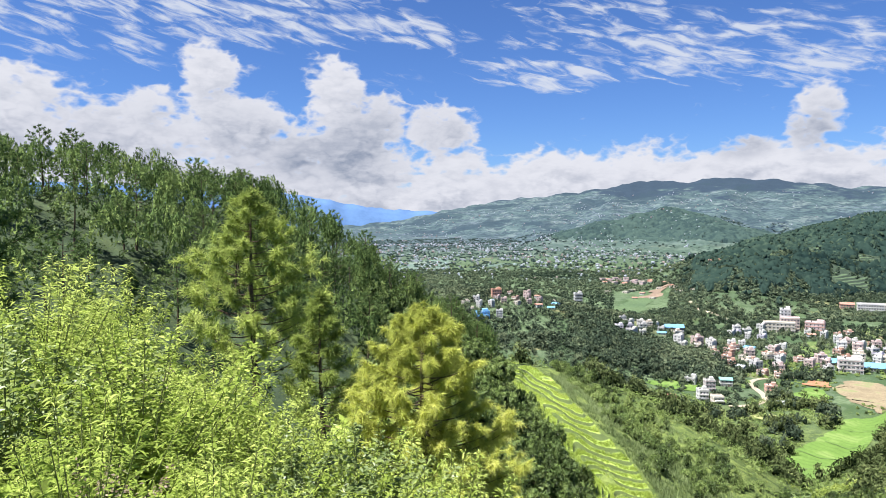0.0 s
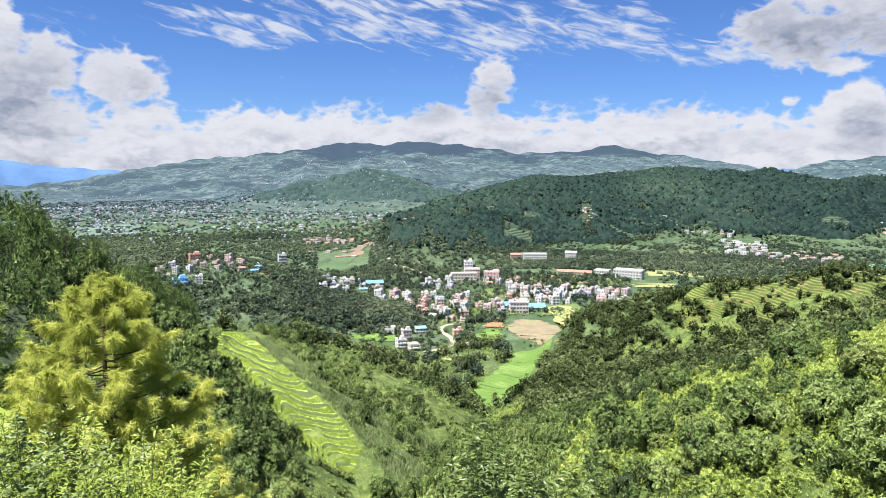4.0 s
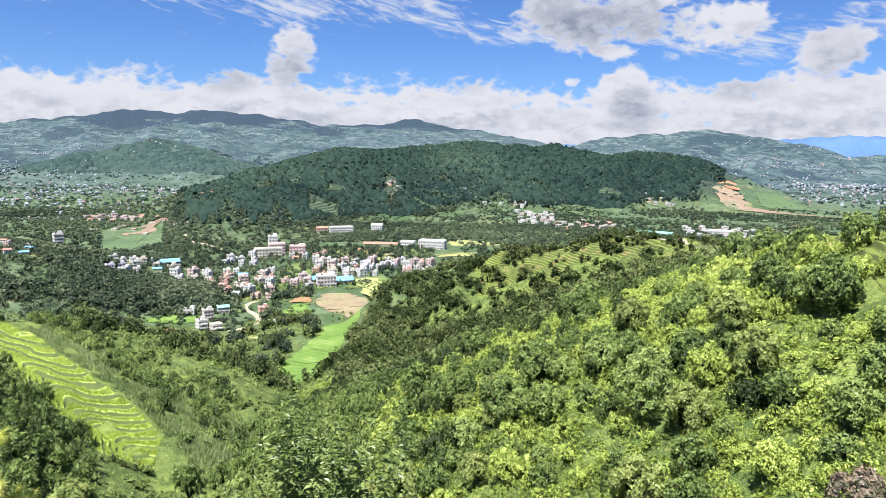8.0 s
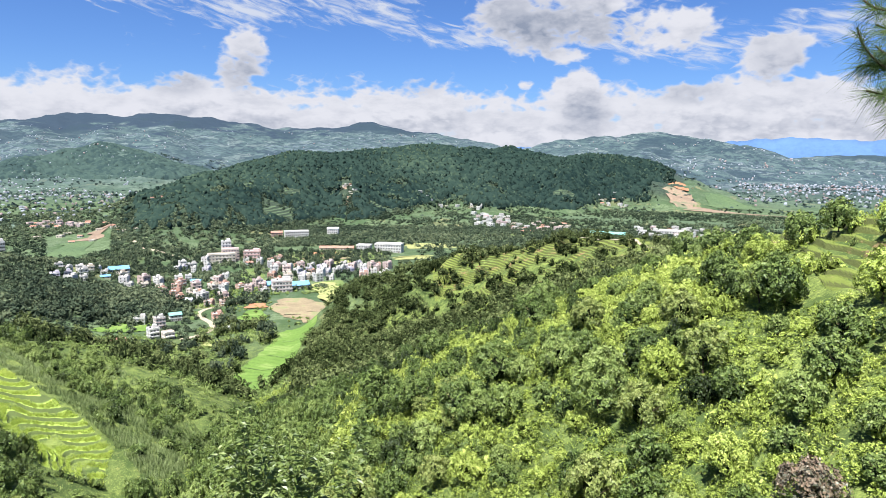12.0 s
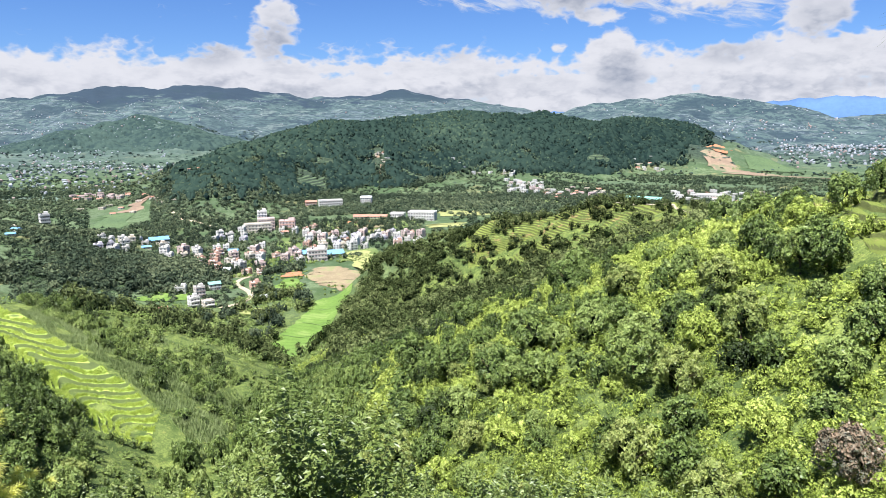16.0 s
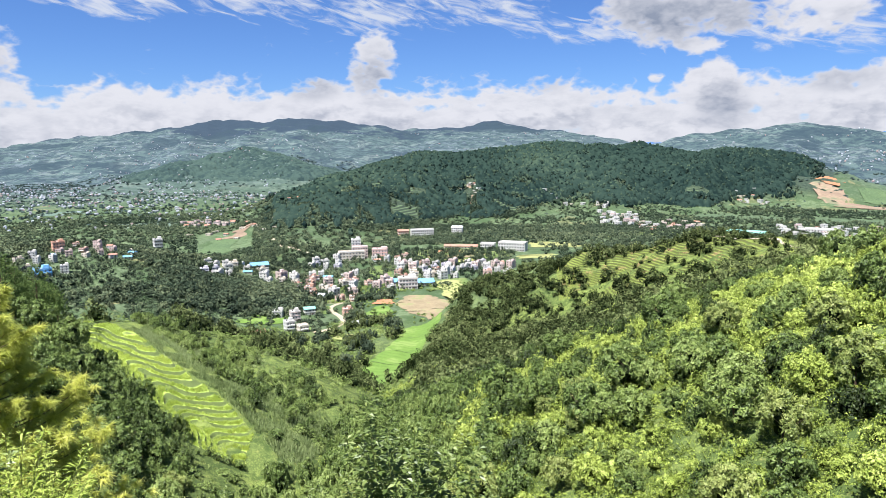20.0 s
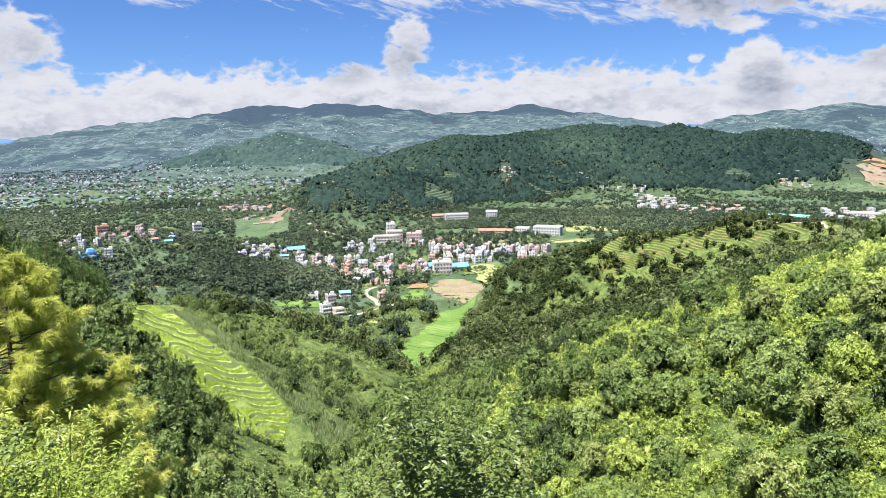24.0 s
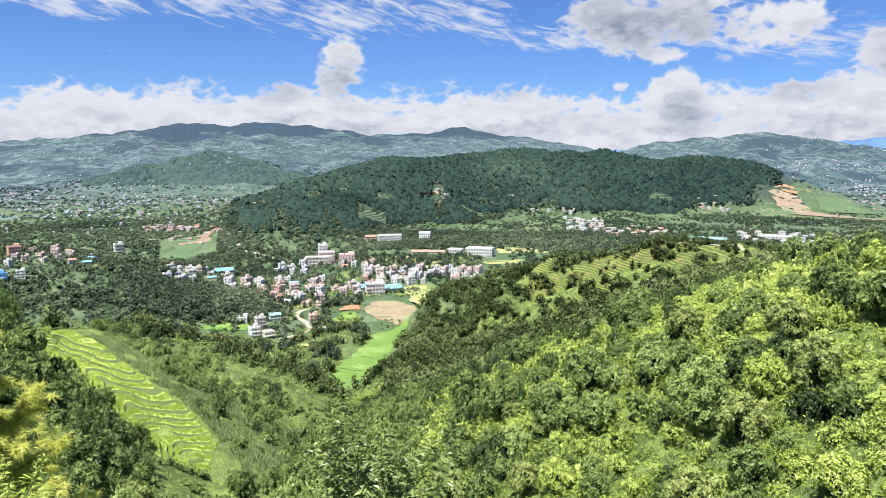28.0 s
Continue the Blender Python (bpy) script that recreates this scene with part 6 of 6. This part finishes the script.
    return WINDOWS[key]


def frame_mesh(w, h):
    """A window's surround: four bars and a mullion, standing proud of the wall."""
    key = ("frame", w, h)
    if key not in WINDOWS:
        bm = bmesh.new()
        for x, z, sx, sz in ((0, 0.06, w + 0.2, 0.12), (0, h - 0.06, w + 0.2, 0.12), (-w / 2, h / 2, 0.12, h - 0.24), (w / 2, h / 2, 0.12, h - 0.24), (0, h / 2, 0.07, h - 0.24)):
            bmesh.ops.create_cube(bm, size=1, matrix=Matrix.Translation((x, 0, z)) @ Matrix.Diagonal((sx, 0.22, sz, 1)))
        me = bpy.data.meshes.new("window")
        bm.to_mesh(me)
        bm.free()
        me.materials.append(CONCRETE)
        WINDOWS[key] = me
    return WINDOWS[key]


def window(root, w, h, matrix, fine):
    """A window of a house; on the nearer houses a frame with its pane."""
    if not fine:
        return part("window", window_mesh(w, h), root, matrix=matrix)
    ob = part("window", frame_mesh(w, h), root, "pale frame with a mullion", matrix=matrix)
    part("pane", window_mesh(w, h), ob, "dark glass")
    return ob


def rim_mesh(w, d, h, mat, t=0.18):
    """A low wall round the edge of a flat roof."""
    ring = np.array([(-1, -1), (1, -1), (1, 1), (-1, 1)])
    out, inn = ring * (w / 2, d / 2), ring * (w / 2 - t, d / 2 - t)
    v = np.concatenate([np.column_stack([q, np.full(4, z)]) for q, z in ((out, 0), (out, h), (inn, h), (inn, 0))])
    f = np.array([(k * 4 + j, k * 4 + (j + 1) % 4, k * 4 + 4 + (j + 1) % 4, k * 4 + 4 + j) for k in range(3) for j in range(4)])
    return mesh_from("parapet", v, f, mat)


def gable_mesh(w, d, h, mat, over=0.5):
    x, y = w / 2 + over, d / 2 + over
    v = [(-x, -y, 0), (x, -y, 0), (x, y, 0), (-x, y, 0), (-x, 0, h), (x, 0, h), (-x, -y, -0.12), (x, -y, -0.12), (x, y, -0.12), (-x, y, -0.12)]
    me = bpy.data.meshes.new("roof")
    me.from_pydata(v, [], [(0, 1, 5, 4), (2, 3, 4, 5), (0, 4, 3), (1, 2, 5), (6, 9, 8, 7), (0, 6, 7, 1), (2, 8, 9, 3), (3, 9, 6, 0), (1, 7, 8, 2)])
    me.materials.append(mat)
    return me


def house(label, w, d, storeys, wall, roof="flat", trim="white", head=True, bays=3, balcony=False, category="house", name="house", storey=3.0, sides=(-1, 1), fine=True):
    """A plastered town house; its front looks down -y."""
    root = new(name)
    h = storeys * storey
    part("wall", box_mesh("wall", w, d, h + 1.2, WALLS[wall], 0.05), root, matrix=pose(0, 0, -1.2))
    for k in range(1, storeys + (1 if roof == "flat" else 0)):
        part("floor_slab", box_mesh("floor_slab", w + 0.5, d + 0.5, 0.28, WALLS[trim]), root, matrix=pose(0, 0, k * storey - 0.14))
    ww, wh = (1.25, 1.35) if bays < 6 else (1.5, 1.4)
    for k in range(storeys):
        for j in range(bays):
            x = (j + 0.5) / bays * w - w / 2
            window(root, ww, wh, pose(x, -d / 2 - 0.02, k * storey + 0.95), fine)
        for side in sides:
            window(root, ww, wh, pose(side * (w / 2 + 0.02), 0, k * storey + 0.95, 0, 0, 90), fine)
        if balcony and k:
            part("balcony", box_mesh("balcony", w * 0.8, 1.3, 0.95, WALLS[trim], 0.03), root, matrix=pose(0, -d / 2 - 0.65, k * storey))
    if fine:
        part("door", box_mesh("door", 1.1, 0.1, 2.1, DOOR, 0.02), root, "dark wooden door", pose(w * 0.5 - w / (2 * bays) - 1.45, -d / 2 - 0.03, 0))
    if roof == "flat":
        part("roof", box_mesh("roof", w + 0.1, d + 0.1, 0.16, CONCRETE), root, matrix=pose(0, 0, h + 0.12))
        part("parapet", rim_mesh(w + 0.2, d + 0.2, 0.9, WALLS[wall]), root, matrix=pose(0, 0, h + 0.28))
        if head:
            part("stair_head", box_mesh("stair_head", w * 0.38, d * 0.4, 2.5, WALLS[wall], 0.04), root, matrix=pose(w * 0.26, d * 0.2, h + 0.28))
            part("water_tank", box_mesh("water_tank", 1.2, 1.2, 1.3, TANK, 0.35), root, matrix=pose(-w * 0.2, d * 0.2, h + 0.28))
    else:
        part("roof", gable_mesh(w, d, 0.22 * d, {"blue": BLUE_SHEET, "green": GREEN_SHEET, "rust": RUST_SHEET, "zinc": ZINC_SHEET}[roof]), root, matrix=pose(0, 0, h))
    return tagged(root, label, category)


TAKEN = []


def settle(ob, az, r, turn=0.0, sink=0.3, z=None, scale=1.0):
    x, y = at(az, r)
    TAKEN.append((x, y))
    ob.matrix_basis = pose(x, y, (lie_at(x, y) if z is None else z) - sink, 0, 0, -az + turn) @ Matrix.Scale(scale, 4)
    return ob


# the houses nearest to the lookout
settle(house("white three-storey house with balconies in the fields", 7.5, 8, 3, "white", balcony=True), -20.0, 428, 20, scale=0.74)
settle(house("cream three-storey house beside a taller white one", 8.0, 8, 2, "cream", head=False, balcony=True), -18.9, 424, 20, scale=0.74)
settle(house("three-storey pinkish house behind a white one", 8, 8, 3, "grey", trim="pink"), -19.5, 452, 15, scale=0.74)
settle(house("white house with a flat roof among fields", 9, 8, 2, "white"), -20.9, 462, -10, scale=0.74)
settle(house("low pink house with wide eaves in the fields", 11, 9, 1, "pink", "rust", bays=4, storey=3.4), -22.6, 424, 8, scale=0.74)
settle(house("small orange-roofed hut beside the pink house", 6, 5, 1, "cream", "rust"), -24.6, 424, -15, scale=0.74)
settle(house("two-storey house with a green sheet roof", 10, 8, 2, "grey", "green"), -18.3, 470, 10, scale=0.74)
settle(house("red-brick two-storey house beside the track", 8.5, 8, 2, "salmon", trim="orange"), -15.1, 462, 12, scale=0.74)
settle(house("low house with a zinc roof and red walls", 11, 7, 1, "brick", "zinc"), -14.2, 432, -12, scale=0.74)
settle(house("white house with a pale sheet roof on the bank", 7, 7, 2, "white", "zinc"), -17.2, 515, -25, scale=0.74)
# the tall terraced complex at the hill's foot
settle(house("tall white tower block of a terraced complex", 9, 9, 6, "white", bays=3, name="building", category="building"), -14.2, 730, 5)
settle(house("red and pink terraced wing below a white tower", 16, 10, 4, "pink", trim="cream", bays=6, head=False, name="building", category="building"), -13.9, 714, 5)
settle(house("long cream wing of a terraced complex", 26, 9, 3, "cream", bays=8, head=False, name="building", category="building"), -14.6, 702, 5)
settle(house("pink wing with red slab edges", 16, 10, 3, "pink", trim="orange", bays=5, name="building", category="building"), -12.2, 712, -6)
settle(house("long white three-storey school in the trees", 30, 10, 3, "white", bays=12, head=False, name="building", category="school"), -8.6, 885, 8)
settle(house("brown annexe beside the white school", 14, 9, 2, "brick", "rust", bays=5, name="building", category="school"), -10.2, 890, 8)
settle(house("white hillside villa with several gables", 14, 10, 3, "white", "zinc", bays=5), -5.6, 905, -10)
settle(house("long white hall with a flat roof", 30, 14, 3, "white", bays=10, head=False, name="building", category="hall"), -0.9, 752, -14)
settle(house("white side wing of a long hall", 16, 10, 2, "white", bays=6, head=False, name="building", category="hall"), -3.0, 765, -14)
settle(house("long low tan brick shed with an earth forecourt", 38, 9, 1, "cream", "rust", bays=10, name="building", category="shed"), -5.3, 770, -8)
settle(house("broad blue-roofed warehouse beside bare ground", 17, 12, 1, "grey", "blue", bays=10, name="warehouse", category="warehouse"), -8.6, 560, 12)
settle(house("dark blue-roofed warehouse next to another", 15, 11, 1, "grey", "blue", bays=6, name="warehouse", category="warehouse"), -10.6, 566, 12)
settle(house("white-pink block in front of the warehouses", 15, 9, 3, "white", trim="pink", bays=6), -9.9, 545, 8)
settle(house("long bright blue-roofed market hall", 15, 10, 2, "white", "blue", bays=8, name="building", category="hall"), -22.2, 622, 10)
settle(house("long pale green shed roof on the valley floor", 46, 14, 1, "white", "green", bays=12, name="building", category="shed"), 17.4, 945, -10)
settle(house("white four-storey block standing among trees", 7.5, 8, 4, "white", bays=5, name="building", category="building"), -29.8, 700, 10, z=16)
settle(house("bright orange four-storey house on the hilltop", 11, 9, 3, "orange", trim="salmon", bays=4), -36.6, 592, 10, scale=0.75)
settle(house("sky-blue three-storey house on the hill", 12, 9, 2, "blue", trim="blue", bays=4, balcony=True), -37.8, 522, 15, scale=0.85)
settle(house("large white works hall on the plain", 34, 16, 2, "white", bays=10, head=False, name="building", category="hall"), 22.4, 985, 0)
settle(house("pinkish block near the foot of the crest", 20, 12, 3, "pink", bays=6, head=False, name="building", category="building"), 25.4, 800, -10, z=-2)

kinds = [
    house("white three-storey town house with a roof terrace", 9, 9, 3, "white", bays=2, sides=(-1,), fine=False), house("cream two-storey town house with a flat roof", 9.5, 9, 2, "cream", bays=2, sides=(-1,), fine=False),
    house("pale pink three-storey town house with white slab edges", 9, 9, 3, "pink", trim="cream", bays=2, sides=(-1,), fine=False), house("salmon two-storey house with balconies", 9.5, 9, 2, "salmon", balcony=True, bays=2, sides=(1,), fine=False),
    house("pale lilac two-storey town house", 9, 9, 2, "lilac", bays=2, sides=(-1,), fine=False), house("unplastered brick house with concrete floors", 9, 9, 2, "brick", trim="grey", bays=2, sides=(-1,), fine=False),
    house("grey concrete house with open roof", 9, 8, 2, "grey", bays=2, sides=(-1,), fine=False), house("white two-storey house with a rust-red roof", 10, 8, 2, "white", "rust", bays=2, sides=(-1,), fine=False),
    house("white single-storey house with a blue sheet roof", 11, 8, 1, "cream", "blue", bays=2, sides=(-1,), fine=False), house("white three-storey house on a narrow plot", 7.5, 9, 3, "white", bays=2, sides=(-1,), fine=False),
    house("pale green single-storey house with a zinc roof", 11, 8, 1, "green", "zinc", bays=2, sides=(-1,), fine=False),
]
far_kinds = [
    house("small white two-storey house", 9, 9, 2, "white", bays=2, head=False, sides=(), fine=False), house("small cream house with a flat roof", 9, 8, 1, "cream", bays=2, head=False, sides=(), fine=False),
    house("small pink two-storey house", 9, 9, 2, "pink", bays=2, head=False, sides=(), fine=False), house("small house with a rust-red roof", 9, 8, 1, "white", "rust", bays=2, sides=(), fine=False),
]
used, far_used = [False] * len(kinds), [False] * len(far_kinds)
# azimuth range, distance range, number, group
DISTRICTS = [((-37.2, -31.4), (565, 606), 30, "houses on the hilltop", (3, 7, 1, 3, 8, 2)), ((-39.2, -36.2), (522, 556), 9, "houses below the hilltop", (0, 1, 6, 9)),
             ((-26.5, -24.6), (558, 606), 9, "houses at the wood's edge", (0, 4, 6, 9)), ((-24.6, -21.4), (590, 628), 13, "houses along the upper street", (0, 1, 4, 6, 8)),
             ((-22.0, -19.2), (562, 605), 11, "houses of the old quarter", (0, 3, 1, 6, 2)), ((-19.7, -17.9), (530, 575), 7, "houses with orange walls", (3, 5, 3, 1)),
             ((-18.0, -14.2), (506, 612), 30, "houses of the town centre", (0, 1, 9, 3, 2, 6, 5, 1, 8)), ((-18.0, -15.6), (648, 705), 8, "houses above the centre", (0, 6, 9, 4)),
             ((-13.4, -11.2), (538, 580), 6, "houses beside the warehouses", (2, 3, 6)), ((-10.8, -5.8), (583, 664), 36, "houses of the lower town", (0, 2, 4, 4, 1, 5, 6, 0)),
             ((-6.2, -3.0), (610, 668), 17, "houses of the new quarter", (2, 4, 6, 0, 4)), ((-3.9, -1.0), (596, 655), 12, "houses at the town's end", (2, 0, 6, 3)), ((-13.0, -9.5), (668, 705), 5, "houses below the complex", None),
             ((-28.0, -24.0), (1085, 1150), 22, "houses of the ridge village", (2, 3, 1, 2)), ((-19.6, -17.4), (1165, 1235), 9, "houses on the saddle", (2, 1, 3)), ((0.8, 5.4), (1262, 1300), 9, "houses along the hill road", (0, 1)),
             ((6.4, 9.2), (1015, 1190), 36, "houses of the climbing village", (0, 1, 0, 2)), ((5.8, 7.0), (1190, 1290), 8, "houses at the village's top", (0, 1)), ((9.4, 14.2), (950, 1080), 32, "houses of the roadside village", (0, 1, 2, 7, 9)), ((19.5, 28.6), (940, 1060), 44, "houses of the plain", (0, 1, 2, 7, 0, 4)),
             ((-5.4, -3.2), (1180, 1290), 12, "houses of the hillside hamlet", (1, 0, 7)), ((-13.4, -11.6), (1130, 1190), 5, "houses high on the spur", (7, 5)),
             ((16.4, 18.8), (1420, 1500), 14, "houses below the quarry", (7, 0, 5)), ((-27.5, -20.5), (900, 1010), 14, "houses beside the cutting", (7, 5, 1))]
for az, r, count, group, choice in DISTRICTS:
    made = 0
    for _ in range(count * 12):
        if made >= count:
            break
        a, d = rng.uniform(*az), rng.uniform(*r)
        x, y = at(a, d)
        if min(((x - s[0]) ** 2 + (y - s[1]) ** 2 for s in TAKEN), default=1e9) < 110:
            continue
        k = int(rng.choice(choice)) if choice else int(rng.integers(0, len(kinds)))
        if r[0] > 860:
            k, stock, mark = k % 4, far_kinds, far_used
        else:
            stock, mark = kinds, used
        ob = copy_thing(stock[k], Matrix()) if mark[k] else stock[k]
        mark[k] = True
        settle(tagged(ob, group=group), a, d, rng.uniform(-45, 45), 0.4, None, rng.uniform(0.56, 0.84) * (0.72 if az[0] < -30 else 0.95 if r[0] < 860 else 1.05))
        made += 1


def far_houses(name, places, label, size=1.0):
    """Small far houses as plain walls with a hipped roof, joined."""
    n = len(places)
    base = np.array([(-1, -1, 0), (1, -1, 0), (1, 1, 0), (-1, 1, 0), (-1, -1, 1), (1, -1, 1), (1, 1, 1), (-1, 1, 1), (-0.6, 0, 1.35), (0.6, 0, 1.35)], float)
    w, h, a = rng.uniform(1.6, 3.4, n) * size, rng.uniform(2.5, 5.0, n) * size, rng.uniform(0, 3.14, n)
    x = base[None, :, 0] * w[:, None]
    y = base[None, :, 1] * w[:, None] * 0.7
    v = np.stack([x * np.cos(a)[:, None] - y * np.sin(a)[:, None] + places[:, 0:1], x * np.sin(a)[:, None] + y * np.cos(a)[:, None] + places[:, 1:2], base[None, :, 2] * h[:, None] + places[:, 2:3] - 0.5], -1)
    f = np.array([(0, 1, 5, 4), (1, 2, 6, 5), (2, 3, 7, 6), (3, 0, 4, 7), (4, 5, 9, 8), (6, 7, 8, 9), (5, 6, 9, 9), (7, 4, 8, 8)])
    tri = np.concatenate([f[:, [0, 1, 2]], f[:6, [0, 2, 3]]])
    faces = (tri[None] + np.arange(n)[:, None, None] * 10).reshape(-1, 3)
    tint = np.repeat(rng.uniform(0, 1, n), 10)
    return tagged(new(name, mesh_from(name, v.reshape(-1, 3), faces, FAR_WALL, (("tint", tint),))), label, "houses", kind="stuff")


def far_wall():
    mat, n = material("far_plaster")
    tint = n.add("ShaderNodeAttribute", attribute_name="tint").outputs["Fac"]
    f = n.noise(n.pos, 0.5, 4.0)
    # plaster tones greyed and blued: the distance haze sits in the colour
    col = n.mix(n.step(tint, 0.45, 0.55), rgb(0.29, 0.32, 0.37), rgb(0.18, 0.195, 0.22))
    col = n.mix(n.step(tint, 0.80, 0.82), col, rgb(0.24, 0.17, 0.16))
    finish(n, n.mix(n.math("MULTIPLY", f, 0.4), col, rgb(0.3, 0.3, 0.3)), 0.85)
    return mat


FAR_WALL = far_wall()
p = np.concatenate([sow(1500, (-50, -16), (1250, 3600), lambda a, d, x, y: patchy(x, y, 310, 0.2) & (lie(x, y) < 260)), sow(3600, (-50, -20), (1050, 2400), lambda a, d, x, y: patchy(x, y, 150, 0.2))])
far_houses("far_houses", p, "scattered far houses over the terraced slopes", 0.85)
p = np.concatenate([sow(1500, (12, 37), (1900, 3300), lambda a, d, x, y: patchy(x, y, 260, 0.0) & ((lie(x, y) < 90) | patchy(x, y, 120, 0.7))), sow(420, (27, 40), (1500, 2600), None)])
far_houses("far_city_houses", p, "far pale houses of a town on the plain")
p = sow(1500, (-34, 8), (2500, 4000), lambda a, d, x, y: patchy(x, y, 300, 0.45) & (lie(x, y) < 215))
far_houses("ridge_houses", p, "far hamlets high on the ridge", 0.72)


def far_ridge(name, az, base_r, heights, seed, label):
    """A ridge at the edge of sight, its distance haze put into the blue colour."""
    g = np.random.default_rng(seed)
    a = np.linspace(az[0], az[1], 160)
    e = np.interp(a, [h[0] for h in heights], [h[1] for h in heights]) + 0.05 * np.sin(a * 3.1 + seed) + 0.03 * np.sin(a * 7.7)
    rows = []
    for k, (f, dr) in enumerate(((0.0, -260), (0.45, -170), (0.8, -70), (1.0, 0), (0.6, 70), (0.0, 90))):
        r = base_r + dr + 20 * np.sin(a * 2.3 + k)
        z = -20 + (EYE_Z + base_r * np.tan(np.radians(e)) + 20) * f
        rows.append(np.stack([r * np.sin(np.radians(a)), r * np.cos(np.radians(a)), z], -1))
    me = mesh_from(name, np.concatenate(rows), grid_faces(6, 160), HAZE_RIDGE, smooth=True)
    return tagged(new(name, me), label, "mountains", kind="structure")


# mountain tones made blue to hold the haze of distance
HAZE_RIDGE = plain_ground("hazed_mountain", rgb(0.055, 0.11, 0.22), rgb(0.07, 0.135, 0.26), 0.002, bump=1.0)
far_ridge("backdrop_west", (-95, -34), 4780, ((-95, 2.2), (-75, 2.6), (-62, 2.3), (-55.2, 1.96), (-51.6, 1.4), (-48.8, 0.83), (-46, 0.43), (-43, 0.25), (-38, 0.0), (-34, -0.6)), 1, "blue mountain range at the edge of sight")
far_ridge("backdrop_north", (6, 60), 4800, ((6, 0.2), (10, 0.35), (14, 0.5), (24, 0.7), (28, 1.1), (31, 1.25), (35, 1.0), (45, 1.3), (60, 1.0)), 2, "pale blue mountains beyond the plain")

# garden trees between the houses
p = np.concatenate([sow(1500, (-27, -0.5), (420, 760)), sow(900, (-45, -27), (400, 640)), sow(500, (6, 30), (900, 1150))])
spots = np.array(TAKEN)
gap = np.sqrt(((p[:, None, :2] - spots[None]) ** 2).sum(-1)).min(1)
d, a = np.hypot(p[:, 0], p[:, 1]), np.degrees(np.arctan2(p[:, 0], p[:, 1]))
p = p[(gap > 5.5) & ~inside(a, d, *OPEN[:8], (-24.6, -19.4, 436, 470), (-18.5, -14.6, 412, 500))]
scatter("garden_trees", VALLEY_CROWNS, p, LEAF_VALLEY, "small trees and shrubs between houses and fields", "trees", rng.uniform(2.5, 6, len(p)), rng.uniform(2.5, 6, len(p)), 0.42, inner=SHADED_VALLEY, core=VALLEY_CORE)

# a rust-leaved bush and dry scrub on the drop to the right
for az, r, k, s in ((33.5, 19, 4, 1.6), (34.5, 26, 4, 1.8), (31.0, 34, 4, 1.9), (21.0, 40, 4, 1.8), (-45.0, 21, 4, 1.5), (9.0, 36, 3, 1.8)):
    x, y = at(az, r)
    ob = copy_thing(shrub_kinds[k], Matrix())
    tagged(ob, group="shrubs on the drop")
    ob.matrix_basis = pose(x, y, lie_at(x, y), 0, 0, az * 53 % 360) @ Matrix.Scale(s, 4)
